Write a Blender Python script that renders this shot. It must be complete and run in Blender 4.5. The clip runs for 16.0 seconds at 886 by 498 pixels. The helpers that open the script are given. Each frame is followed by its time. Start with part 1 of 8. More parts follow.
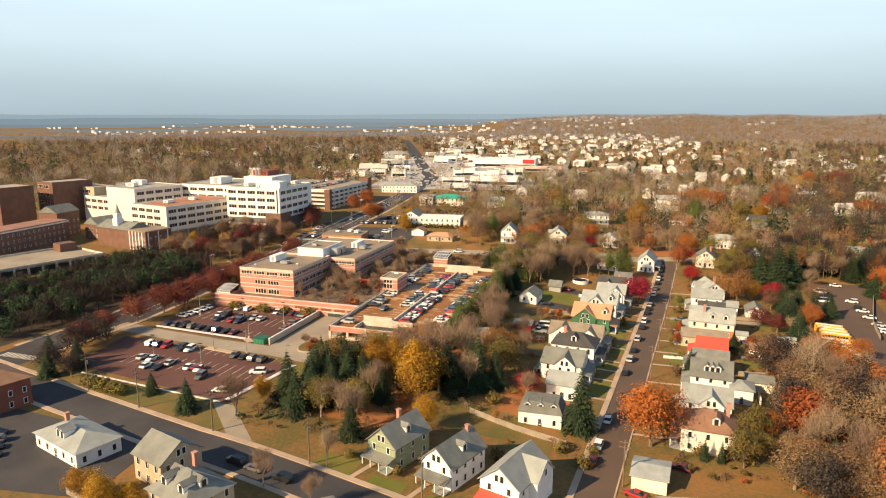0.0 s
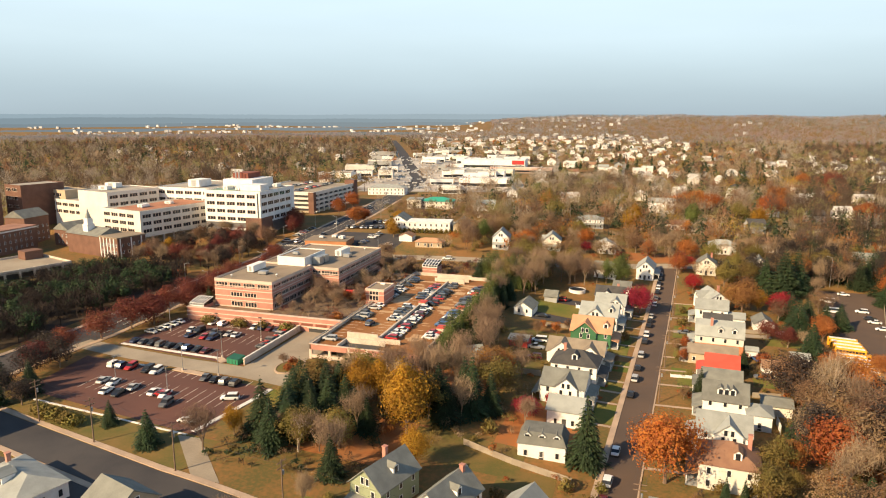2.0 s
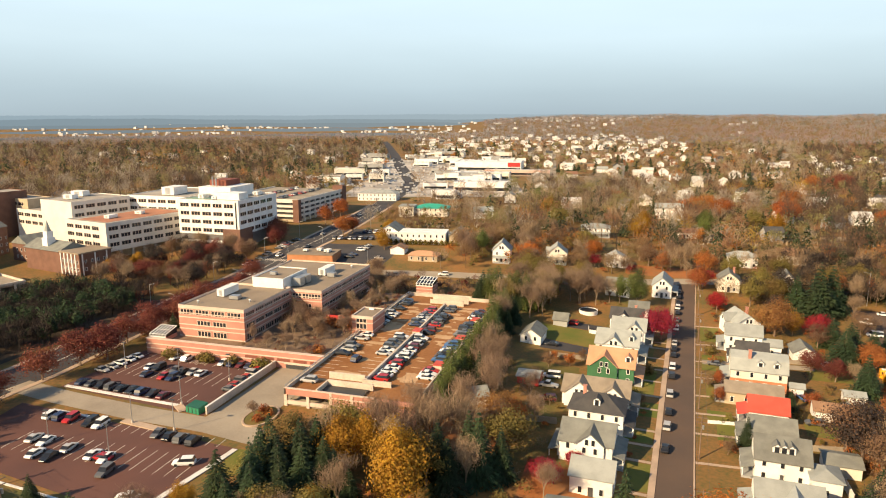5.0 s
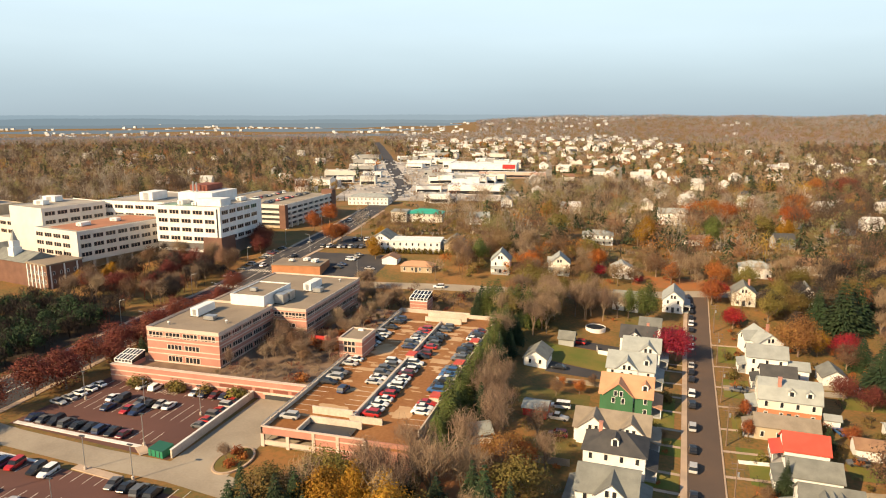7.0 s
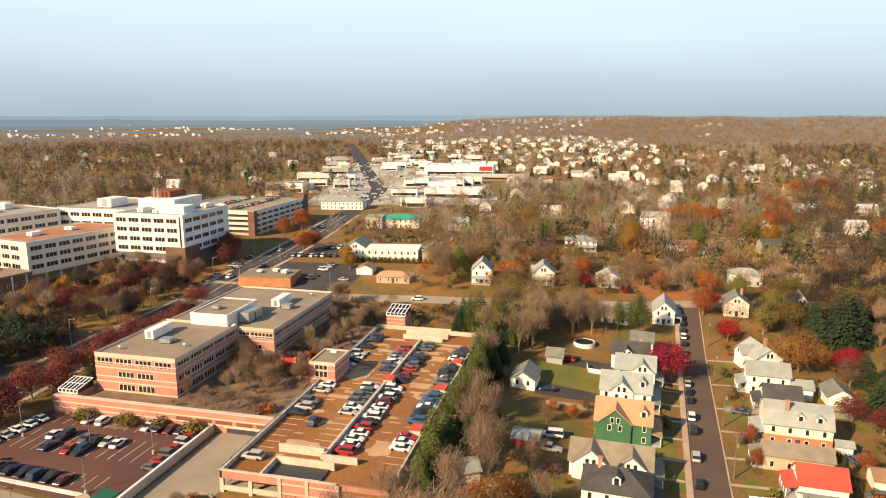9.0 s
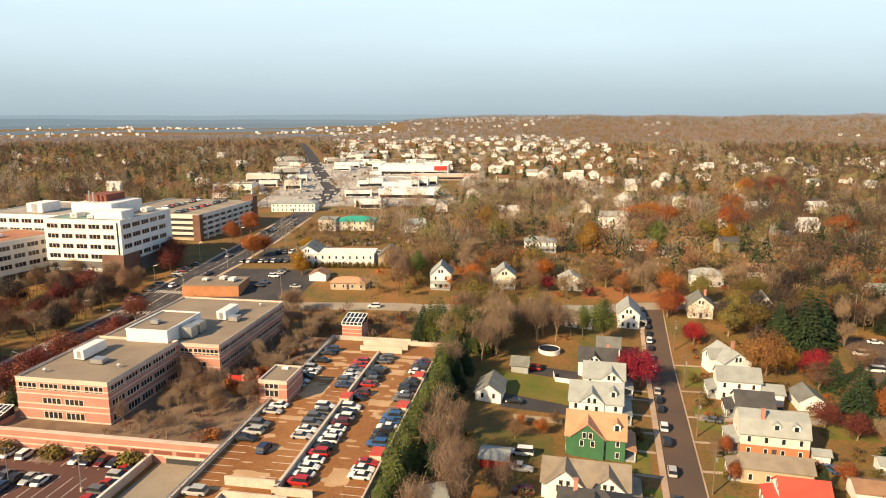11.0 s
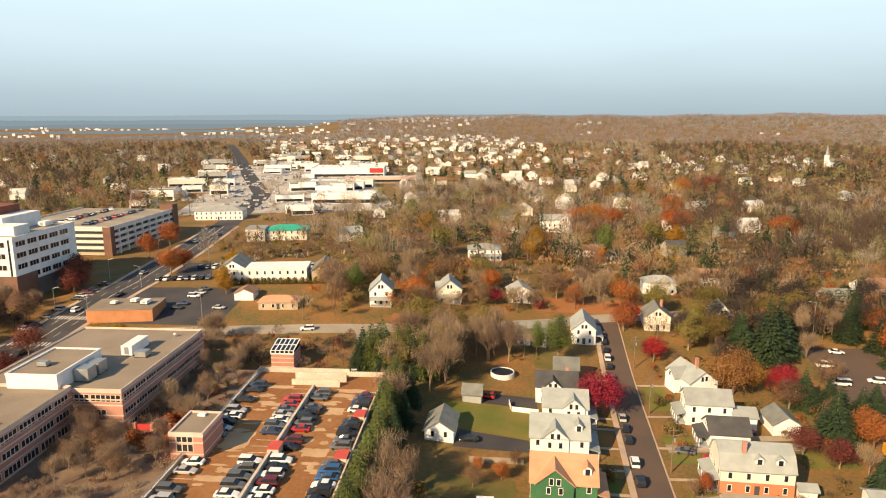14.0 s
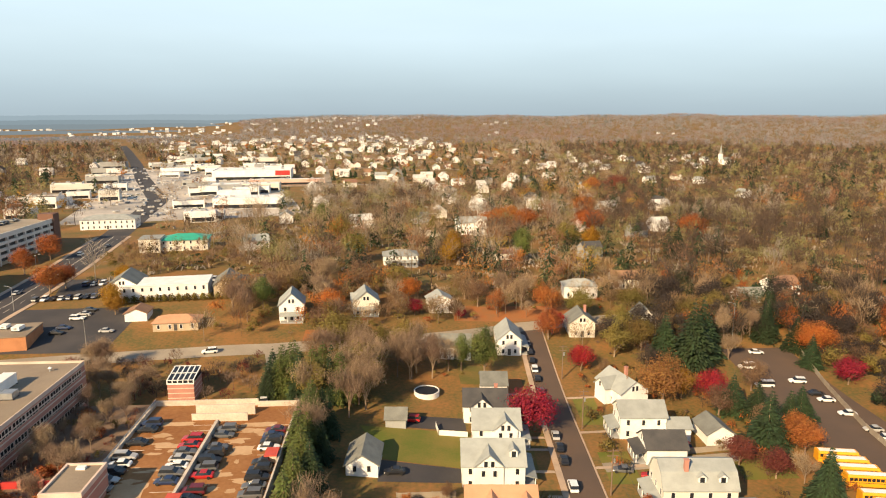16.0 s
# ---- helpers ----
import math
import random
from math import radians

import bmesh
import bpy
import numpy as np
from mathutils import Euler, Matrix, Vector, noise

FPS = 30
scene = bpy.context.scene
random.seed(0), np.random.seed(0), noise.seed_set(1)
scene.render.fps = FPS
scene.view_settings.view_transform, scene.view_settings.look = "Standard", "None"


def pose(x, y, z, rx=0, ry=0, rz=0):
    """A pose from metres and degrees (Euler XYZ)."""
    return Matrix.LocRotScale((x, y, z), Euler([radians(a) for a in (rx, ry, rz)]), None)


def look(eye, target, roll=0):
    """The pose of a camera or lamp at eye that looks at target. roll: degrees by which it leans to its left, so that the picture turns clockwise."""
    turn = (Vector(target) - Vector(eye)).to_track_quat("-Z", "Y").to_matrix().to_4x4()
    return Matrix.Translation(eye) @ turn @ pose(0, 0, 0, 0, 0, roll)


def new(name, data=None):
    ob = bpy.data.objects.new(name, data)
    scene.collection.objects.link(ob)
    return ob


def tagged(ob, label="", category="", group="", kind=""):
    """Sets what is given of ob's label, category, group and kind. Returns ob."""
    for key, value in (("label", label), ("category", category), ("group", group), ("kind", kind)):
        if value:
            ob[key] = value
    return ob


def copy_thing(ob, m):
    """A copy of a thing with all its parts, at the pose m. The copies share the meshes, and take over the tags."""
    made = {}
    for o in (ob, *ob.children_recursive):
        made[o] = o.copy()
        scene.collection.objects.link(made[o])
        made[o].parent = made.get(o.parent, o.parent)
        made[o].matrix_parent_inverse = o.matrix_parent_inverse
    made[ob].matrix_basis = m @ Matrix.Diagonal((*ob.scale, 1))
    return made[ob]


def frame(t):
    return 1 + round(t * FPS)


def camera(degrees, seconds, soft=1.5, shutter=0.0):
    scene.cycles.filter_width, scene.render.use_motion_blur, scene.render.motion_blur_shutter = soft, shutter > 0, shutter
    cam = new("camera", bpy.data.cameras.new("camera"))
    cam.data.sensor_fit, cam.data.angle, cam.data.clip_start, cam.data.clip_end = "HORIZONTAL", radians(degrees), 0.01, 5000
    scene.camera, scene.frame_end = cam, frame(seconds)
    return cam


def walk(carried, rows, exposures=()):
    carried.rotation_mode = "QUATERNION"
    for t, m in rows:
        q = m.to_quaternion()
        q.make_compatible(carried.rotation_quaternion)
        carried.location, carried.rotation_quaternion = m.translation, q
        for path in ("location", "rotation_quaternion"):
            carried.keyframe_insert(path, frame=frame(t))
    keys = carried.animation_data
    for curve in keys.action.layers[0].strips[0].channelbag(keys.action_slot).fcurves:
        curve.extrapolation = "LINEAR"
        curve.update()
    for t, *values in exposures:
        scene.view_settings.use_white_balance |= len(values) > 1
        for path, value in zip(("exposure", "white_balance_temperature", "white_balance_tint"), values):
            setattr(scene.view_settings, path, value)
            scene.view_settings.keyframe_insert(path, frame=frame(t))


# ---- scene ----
cam = camera(66.3, 16.0, soft=1.1)
PATH = [
    (0, (-29.303, -260.961, 75.6), (-29.91, -259.096, 75.209), 0.0),
    (0.5, (-30.703, -257.5, 75.686), (-31.292, -255.629, 75.295), 0.1),
    (1, (-32.088, -253.895, 75.685), (-32.668, -252.021, 75.294), 0.0),
    (1.5, (-33.604, -249.775, 75.643), (-34.18, -247.9, 75.252), 0.1),
    (2, (-35.117, -245.426, 75.654), (-35.689, -243.55, 75.263), 0.1),
    (2.5, (-36.739, -240.967, 75.725), (-37.307, -239.09, 75.334), 0.1),
    (3, (-38.519, -236.5, 75.814), (-39.082, -234.621, 75.423), 0.1),
    (3.5, (-40.166, -231.73, 75.905), (-40.727, -229.851, 75.513), 0.1),
    (4, (-41.785, -226.836, 76.067), (-42.343, -224.956, 75.676), 0.0),
    (6.5, (-50.41, -202.488, 76.456), (-50.946, -200.602, 76.065), -0.0),
    (7, (-51.95, -198.145, 76.658), (-52.479, -196.256, 76.268), -0.0),
    (7.5, (-53.365, -193.938, 76.849), (-53.883, -192.046, 76.459), 0.0),
    (8, (-54.841, -189.907, 76.945), (-55.341, -188.01, 76.556), 0.0),
    (8.5, (-56.126, -186.366, 77.019), (-56.608, -184.464, 76.631), 0.0),
    (9, (-57.304, -183.128, 77.075), (-57.763, -181.22, 76.687), -0.0),
    (11.5, (-61.931, -169.648, 76.635), (-62.222, -167.708, 76.244), -0.0),
    (12, (-62.759, -166.661, 76.654), (-63.018, -164.717, 76.262), -0.0),
    (12.5, (-63.631, -163.117, 76.723), (-63.866, -161.17, 76.33), -0.0),
    (13, (-64.467, -159.157, 76.883), (-64.673, -157.206, 76.492), -0.0),
    (13.5, (-65.233, -154.997, 77.006), (-65.41, -153.043, 76.615), -0.0),
    (14, (-65.796, -151.207, 77.146), (-65.937, -149.25, 76.755), -0.1),
    (14.5, (-66.646, -147.173, 77.226), (-66.728, -145.213, 76.836), -0.1),
    (15, (-67.41, -143.712, 77.277), (-67.428, -141.75, 76.887), -0.0),
    (15.5, (-67.991, -140.367, 77.338), (-67.945, -138.406, 76.948), -0.1),
    (16, (-68.481, -136.955, 77.251), (-68.358, -134.997, 76.86), -0.0),
]
walk(cam, [(t, look(eye, target, roll)) for t, eye, target, roll in PATH])

# ---- daylight ----
SUN_FROM = Vector((-0.60, -0.80, 0.0)).normalized()
SUN_ELEVATION = radians(30)
scene.view_settings.exposure = 0.77
world = bpy.data.worlds.new("autumn_sky")
scene.world = world
world.use_nodes = True
wn, wl = world.node_tree.nodes, world.node_tree.links
wn.clear()
sky = wn.new("ShaderNodeTexSky")
sky.sky_type, sky.sun_disc = "NISHITA", False
sky.sun_elevation, sky.sun_rotation = SUN_ELEVATION, math.atan2(SUN_FROM.x, SUN_FROM.y)
sky.air_density, sky.dust_density, sky.ozone_density = 1.0, 2.0, 1.2
wtc = wn.new("ShaderNodeTexCoord")
wsep = wn.new("ShaderNodeSeparateXYZ")
wl.new(wtc.outputs["Generated"], wsep.inputs[0])
wramp = wn.new("ShaderNodeValToRGB")
wl.new(wsep.outputs["Z"], wramp.inputs[0])
# a thin veil of high cloud: greyer and denser low down, brighter above
veil = wramp.color_ramp
veil.elements[0].position, veil.elements[0].color = 0.0, (4.2, 5.2, 5.8, 1)
veil.elements[1].position, veil.elements[1].color = 1.0, (0.8, 1.6, 3.2, 1)
for at, colour in ((0.03, (4.7, 5.9, 6.6, 1)), (0.10, (6.7, 8.2, 8.9, 1)), (0.19, (7.7, 9.5, 10.4, 1)), (0.40, (2.2, 3.5, 5.2, 1))):
    e = veil.elements.new(at)
    e.color = colour
wnoise = wn.new("ShaderNodeTexNoise")
wnoise.inputs["Scale"].default_value, wnoise.inputs["Detail"].default_value = 3.0, 5.0
wmap = wn.new("ShaderNodeMapping")
wmap.inputs["Scale"].default_value = (1.0, 1.0, 5.0)
wl.new(wtc.outputs["Generated"], wmap.inputs[0])
wl.new(wmap.outputs[0], wnoise.inputs["Vector"])
wrange = wn.new("ShaderNodeMapRange")
wrange.inputs["To Min"].default_value, wrange.inputs["To Max"].default_value = 0.92, 1.08
wl.new(wnoise.outputs["Fac"], wrange.inputs["Value"])
wmul = wn.new("ShaderNodeVectorMath")
wmul.operation = "SCALE"
wl.new(wramp.outputs["Color"], wmul.inputs[0])
wl.new(wrange.outputs[0], wmul.inputs["Scale"])
wmix = wn.new("ShaderNodeMix")
wmix.data_type = "RGBA"
wmix.inputs[0].default_value = 0.85
wl.new(sky.outputs[0], wmix.inputs[6])
wl.new(wmul.outputs[0], wmix.inputs[7])
wbg = wn.new("ShaderNodeBackground")
wbg.inputs["Strength"].default_value = 0.0685
wl.new(wmix.outputs[2], wbg.inputs["Color"])
wout = wn.new("ShaderNodeOutputWorld")
wl.new(wbg.outputs[0], wout.inputs["Surface"])

sun_lamp = bpy.data.lights.new("sun", "SUN")
sun_lamp.energy, sun_lamp.angle, sun_lamp.color = 5.0, radians(0.5), (1.0, 0.75, 0.455)
sun_ob = new("sun", sun_lamp)
sun_to = Vector((SUN_FROM.x * math.cos(SUN_ELEVATION), SUN_FROM.y * math.cos(SUN_ELEVATION), math.sin(SUN_ELEVATION)))
sun_ob.matrix_world = look(sun_to * 400, (0, 0, 0))

# ---- materials ----
MATS = {}


def surf(name, c1, c2=None, rough=0.85, s1=0.12, s2=3.0, bump=0.0, metal=0.0, spread=0.0, island=0.0, thin=0.0, fine=0.35):
    """A surface that goes from c1 to c2 in large stains and fine grain; spread varies it from object to object, island from leaf to leaf."""
    if name in MATS:
        return MATS[name]
    c2 = c2 or tuple(v * 0.72 for v in c1)
    m = bpy.data.materials.new(name)
    m.use_nodes = True
    n, l = m.node_tree.nodes, m.node_tree.links
    bsdf = n["Principled BSDF"]
    bsdf.inputs["Roughness"].default_value = rough
    bsdf.inputs["Metallic"].default_value = metal
    bsdf.inputs["Specular IOR Level"].default_value = 0.3 if rough > 0.6 else 0.5
    geo = n.new("ShaderNodeNewGeometry")
    big, small = n.new("ShaderNodeTexNoise"), n.new("ShaderNodeTexNoise")
    for tex, scale, detail in ((big, s1, 4.0), (small, s2, 3.0)):
        tex.inputs["Scale"].default_value, tex.inputs["Detail"].default_value = scale, detail
        l.new(geo.outputs["Position"], tex.inputs["Vector"])
    blend = n.new("ShaderNodeMath")
    blend.operation = "MULTIPLY_ADD"
    l.new(small.outputs["Fac"], blend.inputs[0])
    blend.inputs[1].default_value = fine
    l.new(big.outputs["Fac"], blend.inputs[2])
    rng = n.new("ShaderNodeMapRange")
    rng.inputs["From Min"].default_value, rng.inputs["From Max"].default_value = 0.36 + fine * 0.42, 0.64 + fine * 0.58
    l.new(blend.outputs[0], rng.inputs["Value"])
    mix = n.new("ShaderNodeMix")
    mix.data_type = "RGBA"
    l.new(rng.outputs[0], mix.inputs[0])
    mix.inputs[6].default_value, mix.inputs[7].default_value = (*c1, 1), (*c2, 1)
    colour = mix.outputs[2]
    for amount, source in ((spread, "object"), (island, "island")):
        if amount:
            hsv = n.new("ShaderNodeHueSaturation")
            if source == "object":
                rnd = n.new("ShaderNodeObjectInfo").outputs["Random"]
            else:
                rnd = geo.outputs["Random Per Island"]
            val = n.new("ShaderNodeMapRange")
            val.inputs["To Min"].default_value, val.inputs["To Max"].default_value = 1 - amount, 1 + amount
            l.new(rnd, val.inputs["Value"])
            l.new(val.outputs[0], hsv.inputs["Value"])
            hue = n.new("ShaderNodeMapRange")
            hue.inputs["To Min"].default_value, hue.inputs["To Max"].default_value = 0.5 - amount * 0.05, 0.5 + amount * 0.05
            l.new(rnd, hue.inputs["Value"])
            l.new(hue.outputs[0], hsv.inputs["Hue"])
            l.new(colour, hsv.inputs["Color"])
            colour = hsv.outputs[0]
    l.new(colour, bsdf.inputs["Base Color"])
    if bump:
        b = n.new("ShaderNodeBump")
        b.inputs["Strength"].default_value, b.inputs["Distance"].default_value = bump, 0.08
        l.new(small.outputs["Fac"], b.inputs["Height"])
        l.new(b.outputs[0], bsdf.inputs["Normal"])
    if thin:
        tr = n.new("ShaderNodeBsdfTranslucent")
        l.new(colour, tr.inputs["Color"])
        ms = n.new("ShaderNodeMixShader")
        ms.inputs[0].default_value = thin
        l.new(bsdf.outputs[0], ms.inputs[1])
        l.new(tr.outputs[0], ms.inputs[2])
        l.new(ms.outputs[0], n["Material Output"].inputs["Surface"])
    MATS[name] = m
    return m


EARTH = surf("grass_and_leaf_litter", (0.120, 0.098, 0.028), (0.270, 0.128, 0.040), 0.95, 0.07, 1.1, 0.5, fine=0.8)
LAWN = surf("green_lawn", (0.115, 0.135, 0.020), (0.195, 0.150, 0.034), 0.95, 0.12, 2.5, 0.4)
VERGE = surf("dry_lawn", (0.115, 0.105, 0.026), (0.20, 0.125, 0.038), 0.95, 0.15, 2.0, 0.4)
LITTER = surf("fallen_leaves", (0.36, 0.125, 0.035), (0.28, 0.13, 0.05), 0.95, 0.2, 2.5, 0.6)
ASPHALT = surf("worn_asphalt", (0.048, 0.045, 0.047), (0.075, 0.067, 0.063), 0.9, 0.09, 5.0, 0.2)
ASPHALT_OLD = surf("brown_asphalt", (0.125, 0.082, 0.056), (0.10, 0.070, 0.052), 0.9, 0.09, 5.0, 0.2)
LOT_RED = surf("reddish_lot_paving", (0.135, 0.062, 0.046), (0.105, 0.050, 0.040), 0.9, 0.07, 3.0, 0.2)
DRIVE = surf("concrete_drive", (0.36, 0.30, 0.22), (0.27, 0.22, 0.16), 0.9, 0.1, 2.0, 0.2)
WALKWAY = surf("sidewalk_concrete", (0.50, 0.36, 0.25), (0.38, 0.28, 0.20), 0.9, 0.2, 2.0, 0.2)
DECK = surf("brown_deck_coating", (0.235, 0.092, 0.026), (0.34, 0.16, 0.058), 0.85, 0.055, 1.2, 0.2, fine=0.5)
DECK_BARE = surf("worn_pale_deck", (0.55, 0.36, 0.20), (0.46, 0.28, 0.14), 0.85, 0.2, 1.5)
MULCH = surf("courtyard_mulch", (0.24, 0.165, 0.105), (0.15, 0.095, 0.062), 0.95, 0.2, 2.0, 0.5)
CONCRETE = surf("pale_concrete", (0.66, 0.56, 0.45), (0.46, 0.39, 0.31), 0.85, 0.2, 2.0, 0.1, fine=0.6)
SNOWY = surf("bleached_kerb", (0.74, 0.71, 0.66), (0.6, 0.56, 0.5), 0.9, 0.3, 2.0)
BRICK = surf("salmon_brick", (0.50, 0.240, 0.175), (0.41, 0.19, 0.14), 0.9, 0.25, 6.0, 0.2)
BRICK_DARK = surf("dark_red_brick", (0.25, 0.085, 0.055), (0.19, 0.065, 0.045), 0.9, 0.25, 6.0, 0.2)
BRICK_OLD = surf("old_brown_brick", (0.20, 0.105, 0.072), (0.15, 0.080, 0.056), 0.9, 0.25, 6.0, 0.2)
BAND = surf("cream_band", (0.66, 0.52, 0.42), (0.55, 0.42, 0.33), 0.85, 0.3, 4.0)
GRAVEL_ROOF = surf("gravel_roof", (0.30, 0.235, 0.165), (0.22, 0.17, 0.12), 0.95, 0.08, 2.5, 0.3)
WHITE = surf("white_paint", (0.82, 0.80, 0.76), (0.72, 0.69, 0.64), 0.7, 0.3, 3.0)
OFFWHITE = surf("cream_panel", (0.72, 0.665, 0.585), (0.63, 0.58, 0.51), 0.75, 0.2, 3.0)
CREAM = surf("cream_siding", (0.72, 0.67, 0.57), (0.64, 0.59, 0.49), 0.8, 0.3, 4.0)
TAN = surf("tan_siding", (0.50, 0.40, 0.27), (0.42, 0.33, 0.22), 0.8, 0.3, 4.0)
SAGE = surf("sage_siding", (0.30, 0.33, 0.20), (0.25, 0.28, 0.17), 0.8, 0.3, 4.0)
GREEN = surf("green_siding", (0.055, 0.16, 0.075), (0.045, 0.13, 0.06), 0.8, 0.3, 4.0)
GREYSIDE = surf("grey_siding", (0.36, 0.36, 0.34), (0.29, 0.29, 0.28), 0.8, 0.3, 4.0)
ROOF_GREY = surf("grey_shingles", (0.215, 0.215, 0.185), (0.155, 0.155, 0.135), 0.95, 0.4, 5.0, 0.4, spread=0.15)
ROOF_LIGHT = surf("pale_grey_shingles", (0.345, 0.355, 0.325), (0.275, 0.285, 0.26), 0.95, 0.4, 5.0, 0.3, spread=0.1)
ROOF_DARK = surf("charcoal_shingles", (0.060, 0.058, 0.058), (0.085, 0.080, 0.075), 0.95, 0.4, 5.0, 0.4)
ROOF_TAN = surf("orange_tan_shingles", (0.56, 0.30, 0.17), (0.48, 0.25, 0.14), 0.95, 0.4, 5.0, 0.3)
# paler shingle that puts sunlit brightness into the far roofs
ROOF_PALE = surf("sunlit_pale_shingles", (0.60, 0.58, 0.53), (0.48, 0.46, 0.42), 0.95, 0.4, 5.0, 0.2, spread=0.12)
ROOF_TAUPE = surf("taupe_shingles", (0.285, 0.235, 0.175), (0.22, 0.18, 0.135), 0.95, 0.4, 5.0, 0.3)
WOOD_FLOOR = surf("shade_dark_litter_floor", (0.050, 0.038, 0.026), (0.085, 0.055, 0.032), 0.95, 0.15, 1.5, 0.5)
ROOF_BROWN = surf("brown_shingles", (0.30, 0.17, 0.10), (0.24, 0.13, 0.08), 0.95, 0.4, 5.0, 0.3, spread=0.15)
ROOF_RED = surf("red_metal_roof", (0.58, 0.085, 0.050), (0.50, 0.07, 0.04), 0.6, 0.4, 5.0)
RED_PAINT = surf("red_paint", (0.48, 0.035, 0.030), (0.40, 0.03, 0.025), 0.6, 0.4, 5.0)
GREEN_METAL = surf("teal_metal_roof", (0.04, 0.36, 0.24), (0.04, 0.30, 0.20), 0.5, 0.4, 5.0)
ORANGE_WALL = surf("orange_stucco", (0.50, 0.22, 0.10), (0.42, 0.18, 0.08), 0.8, 0.4, 5.0)
GLASS = surf("window_glass", (0.030, 0.032, 0.036), (0.018, 0.020, 0.024), 0.12, 0.4, 1.0)
METAL = surf("galvanised_metal", (0.50, 0.50, 0.48), (0.40, 0.40, 0.39), 0.45, 0.5, 4.0, metal=0.7)
# real dark metal, and the painted shade of garage interiors and openings
DARK_METAL_AND_SHADE = surf("dark_metal_and_shade", (0.05, 0.05, 0.05), (0.035, 0.035, 0.035), 0.5, 0.5, 4.0)
TIMBER = surf("weathered_pole_timber", (0.22, 0.15, 0.10), (0.15, 0.10, 0.07), 0.9, 0.6, 6.0)
FENCE = surf("grey_fence_boards", (0.34, 0.29, 0.22), (0.26, 0.21, 0.16), 0.9, 0.4, 5.0)
LINE = surf("road_paint", (0.72, 0.66, 0.55), (0.55, 0.48, 0.38), 0.8, 0.5, 4.0)
YELLOW_BUS = surf("yellow_bus_paint", (0.80, 0.36, 0.015), (0.72, 0.31, 0.015), 0.45, 0.4, 3.0)
TYRE = surf("tyre_rubber", (0.02, 0.02, 0.02), (0.03, 0.03, 0.03), 0.9)
POOL_WATER = surf("dark_pool_cover", (0.012, 0.014, 0.020), (0.02, 0.022, 0.028), 0.5)
BARK = surf("grey_brown_bark", (0.27, 0.19, 0.125), (0.18, 0.125, 0.085), 0.95, 0.6, 4.0, spread=0.2)
BARK_PALE = surf("pale_sycamore_bark", (0.56, 0.48, 0.38), (0.36, 0.28, 0.20), 0.9, 0.8, 3.0)
LEAF = {
    "rust": surf("rust_leaves", (0.40, 0.125, 0.030), (0.30, 0.10, 0.030), 0.8, 0.15, 1.2, spread=0.2, island=0.22, thin=0.25),
    "orange": surf("orange_leaves", (0.46, 0.135, 0.028), (0.36, 0.11, 0.028), 0.8, 0.15, 1.2, spread=0.15, island=0.22, thin=0.3),
    "gold": surf("golden_brown_leaves", (0.34, 0.165, 0.045), (0.25, 0.12, 0.04), 0.85, 0.15, 1.2, spread=0.15, island=0.22, thin=0.25),
    "red": surf("crimson_leaves", (0.37, 0.020, 0.036), (0.26, 0.020, 0.030), 0.8, 0.15, 1.2, spread=0.15, island=0.25, thin=0.25),
    "yellow": surf("golden_leaves", (0.42, 0.215, 0.018), (0.33, 0.175, 0.022), 0.8, 0.15, 1.2, spread=0.12, island=0.22, thin=0.3),
    "maroon": surf("dark_red_leaves", (0.20, 0.050, 0.032), (0.14, 0.040, 0.028), 0.85, 0.15, 1.2, spread=0.2, island=0.25, thin=0.2),
    "dusk": surf("dark_brown_twigs", (0.055, 0.039, 0.030), (0.036, 0.028, 0.024), 0.95, 0.15, 1.2, spread=0.2, island=0.2),
    "olive": surf("olive_leaves", (0.150, 0.125, 0.030), (0.190, 0.125, 0.036), 0.85, 0.15, 1.2, spread=0.25, island=0.2, thin=0.2),
    "brown": surf("withered_leaves", (0.235, 0.140, 0.072), (0.175, 0.105, 0.060), 0.9, 0.15, 1.2, spread=0.25, island=0.2, thin=0.15),
    "grey": surf("bare_twigs", (0.30, 0.200, 0.125), (0.22, 0.150, 0.100), 0.95, 0.15, 1.2, spread=0.25, island=0.2, thin=0.1),
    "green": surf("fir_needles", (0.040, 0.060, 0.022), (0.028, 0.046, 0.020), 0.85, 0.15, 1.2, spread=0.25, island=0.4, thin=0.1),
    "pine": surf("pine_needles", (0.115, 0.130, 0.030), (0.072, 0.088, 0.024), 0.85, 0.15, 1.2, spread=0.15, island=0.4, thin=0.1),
}
# leafless and late-autumn woods of the town and hardwoods of the hills behind it, paled and greyed to paint in haze
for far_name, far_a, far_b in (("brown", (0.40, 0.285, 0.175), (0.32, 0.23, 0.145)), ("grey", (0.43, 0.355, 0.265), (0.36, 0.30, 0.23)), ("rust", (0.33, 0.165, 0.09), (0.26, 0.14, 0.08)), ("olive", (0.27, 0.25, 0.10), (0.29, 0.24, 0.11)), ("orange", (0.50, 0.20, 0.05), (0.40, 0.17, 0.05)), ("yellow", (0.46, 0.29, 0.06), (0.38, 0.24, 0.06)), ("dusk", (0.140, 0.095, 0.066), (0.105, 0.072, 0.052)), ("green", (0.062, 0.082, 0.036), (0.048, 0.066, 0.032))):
    LEAF["far_" + far_name] = surf("hazed_town_" + far_name + "_wood", far_a, far_b, 0.95, 0.02, 0.2, island=0.12, thin=0.35)
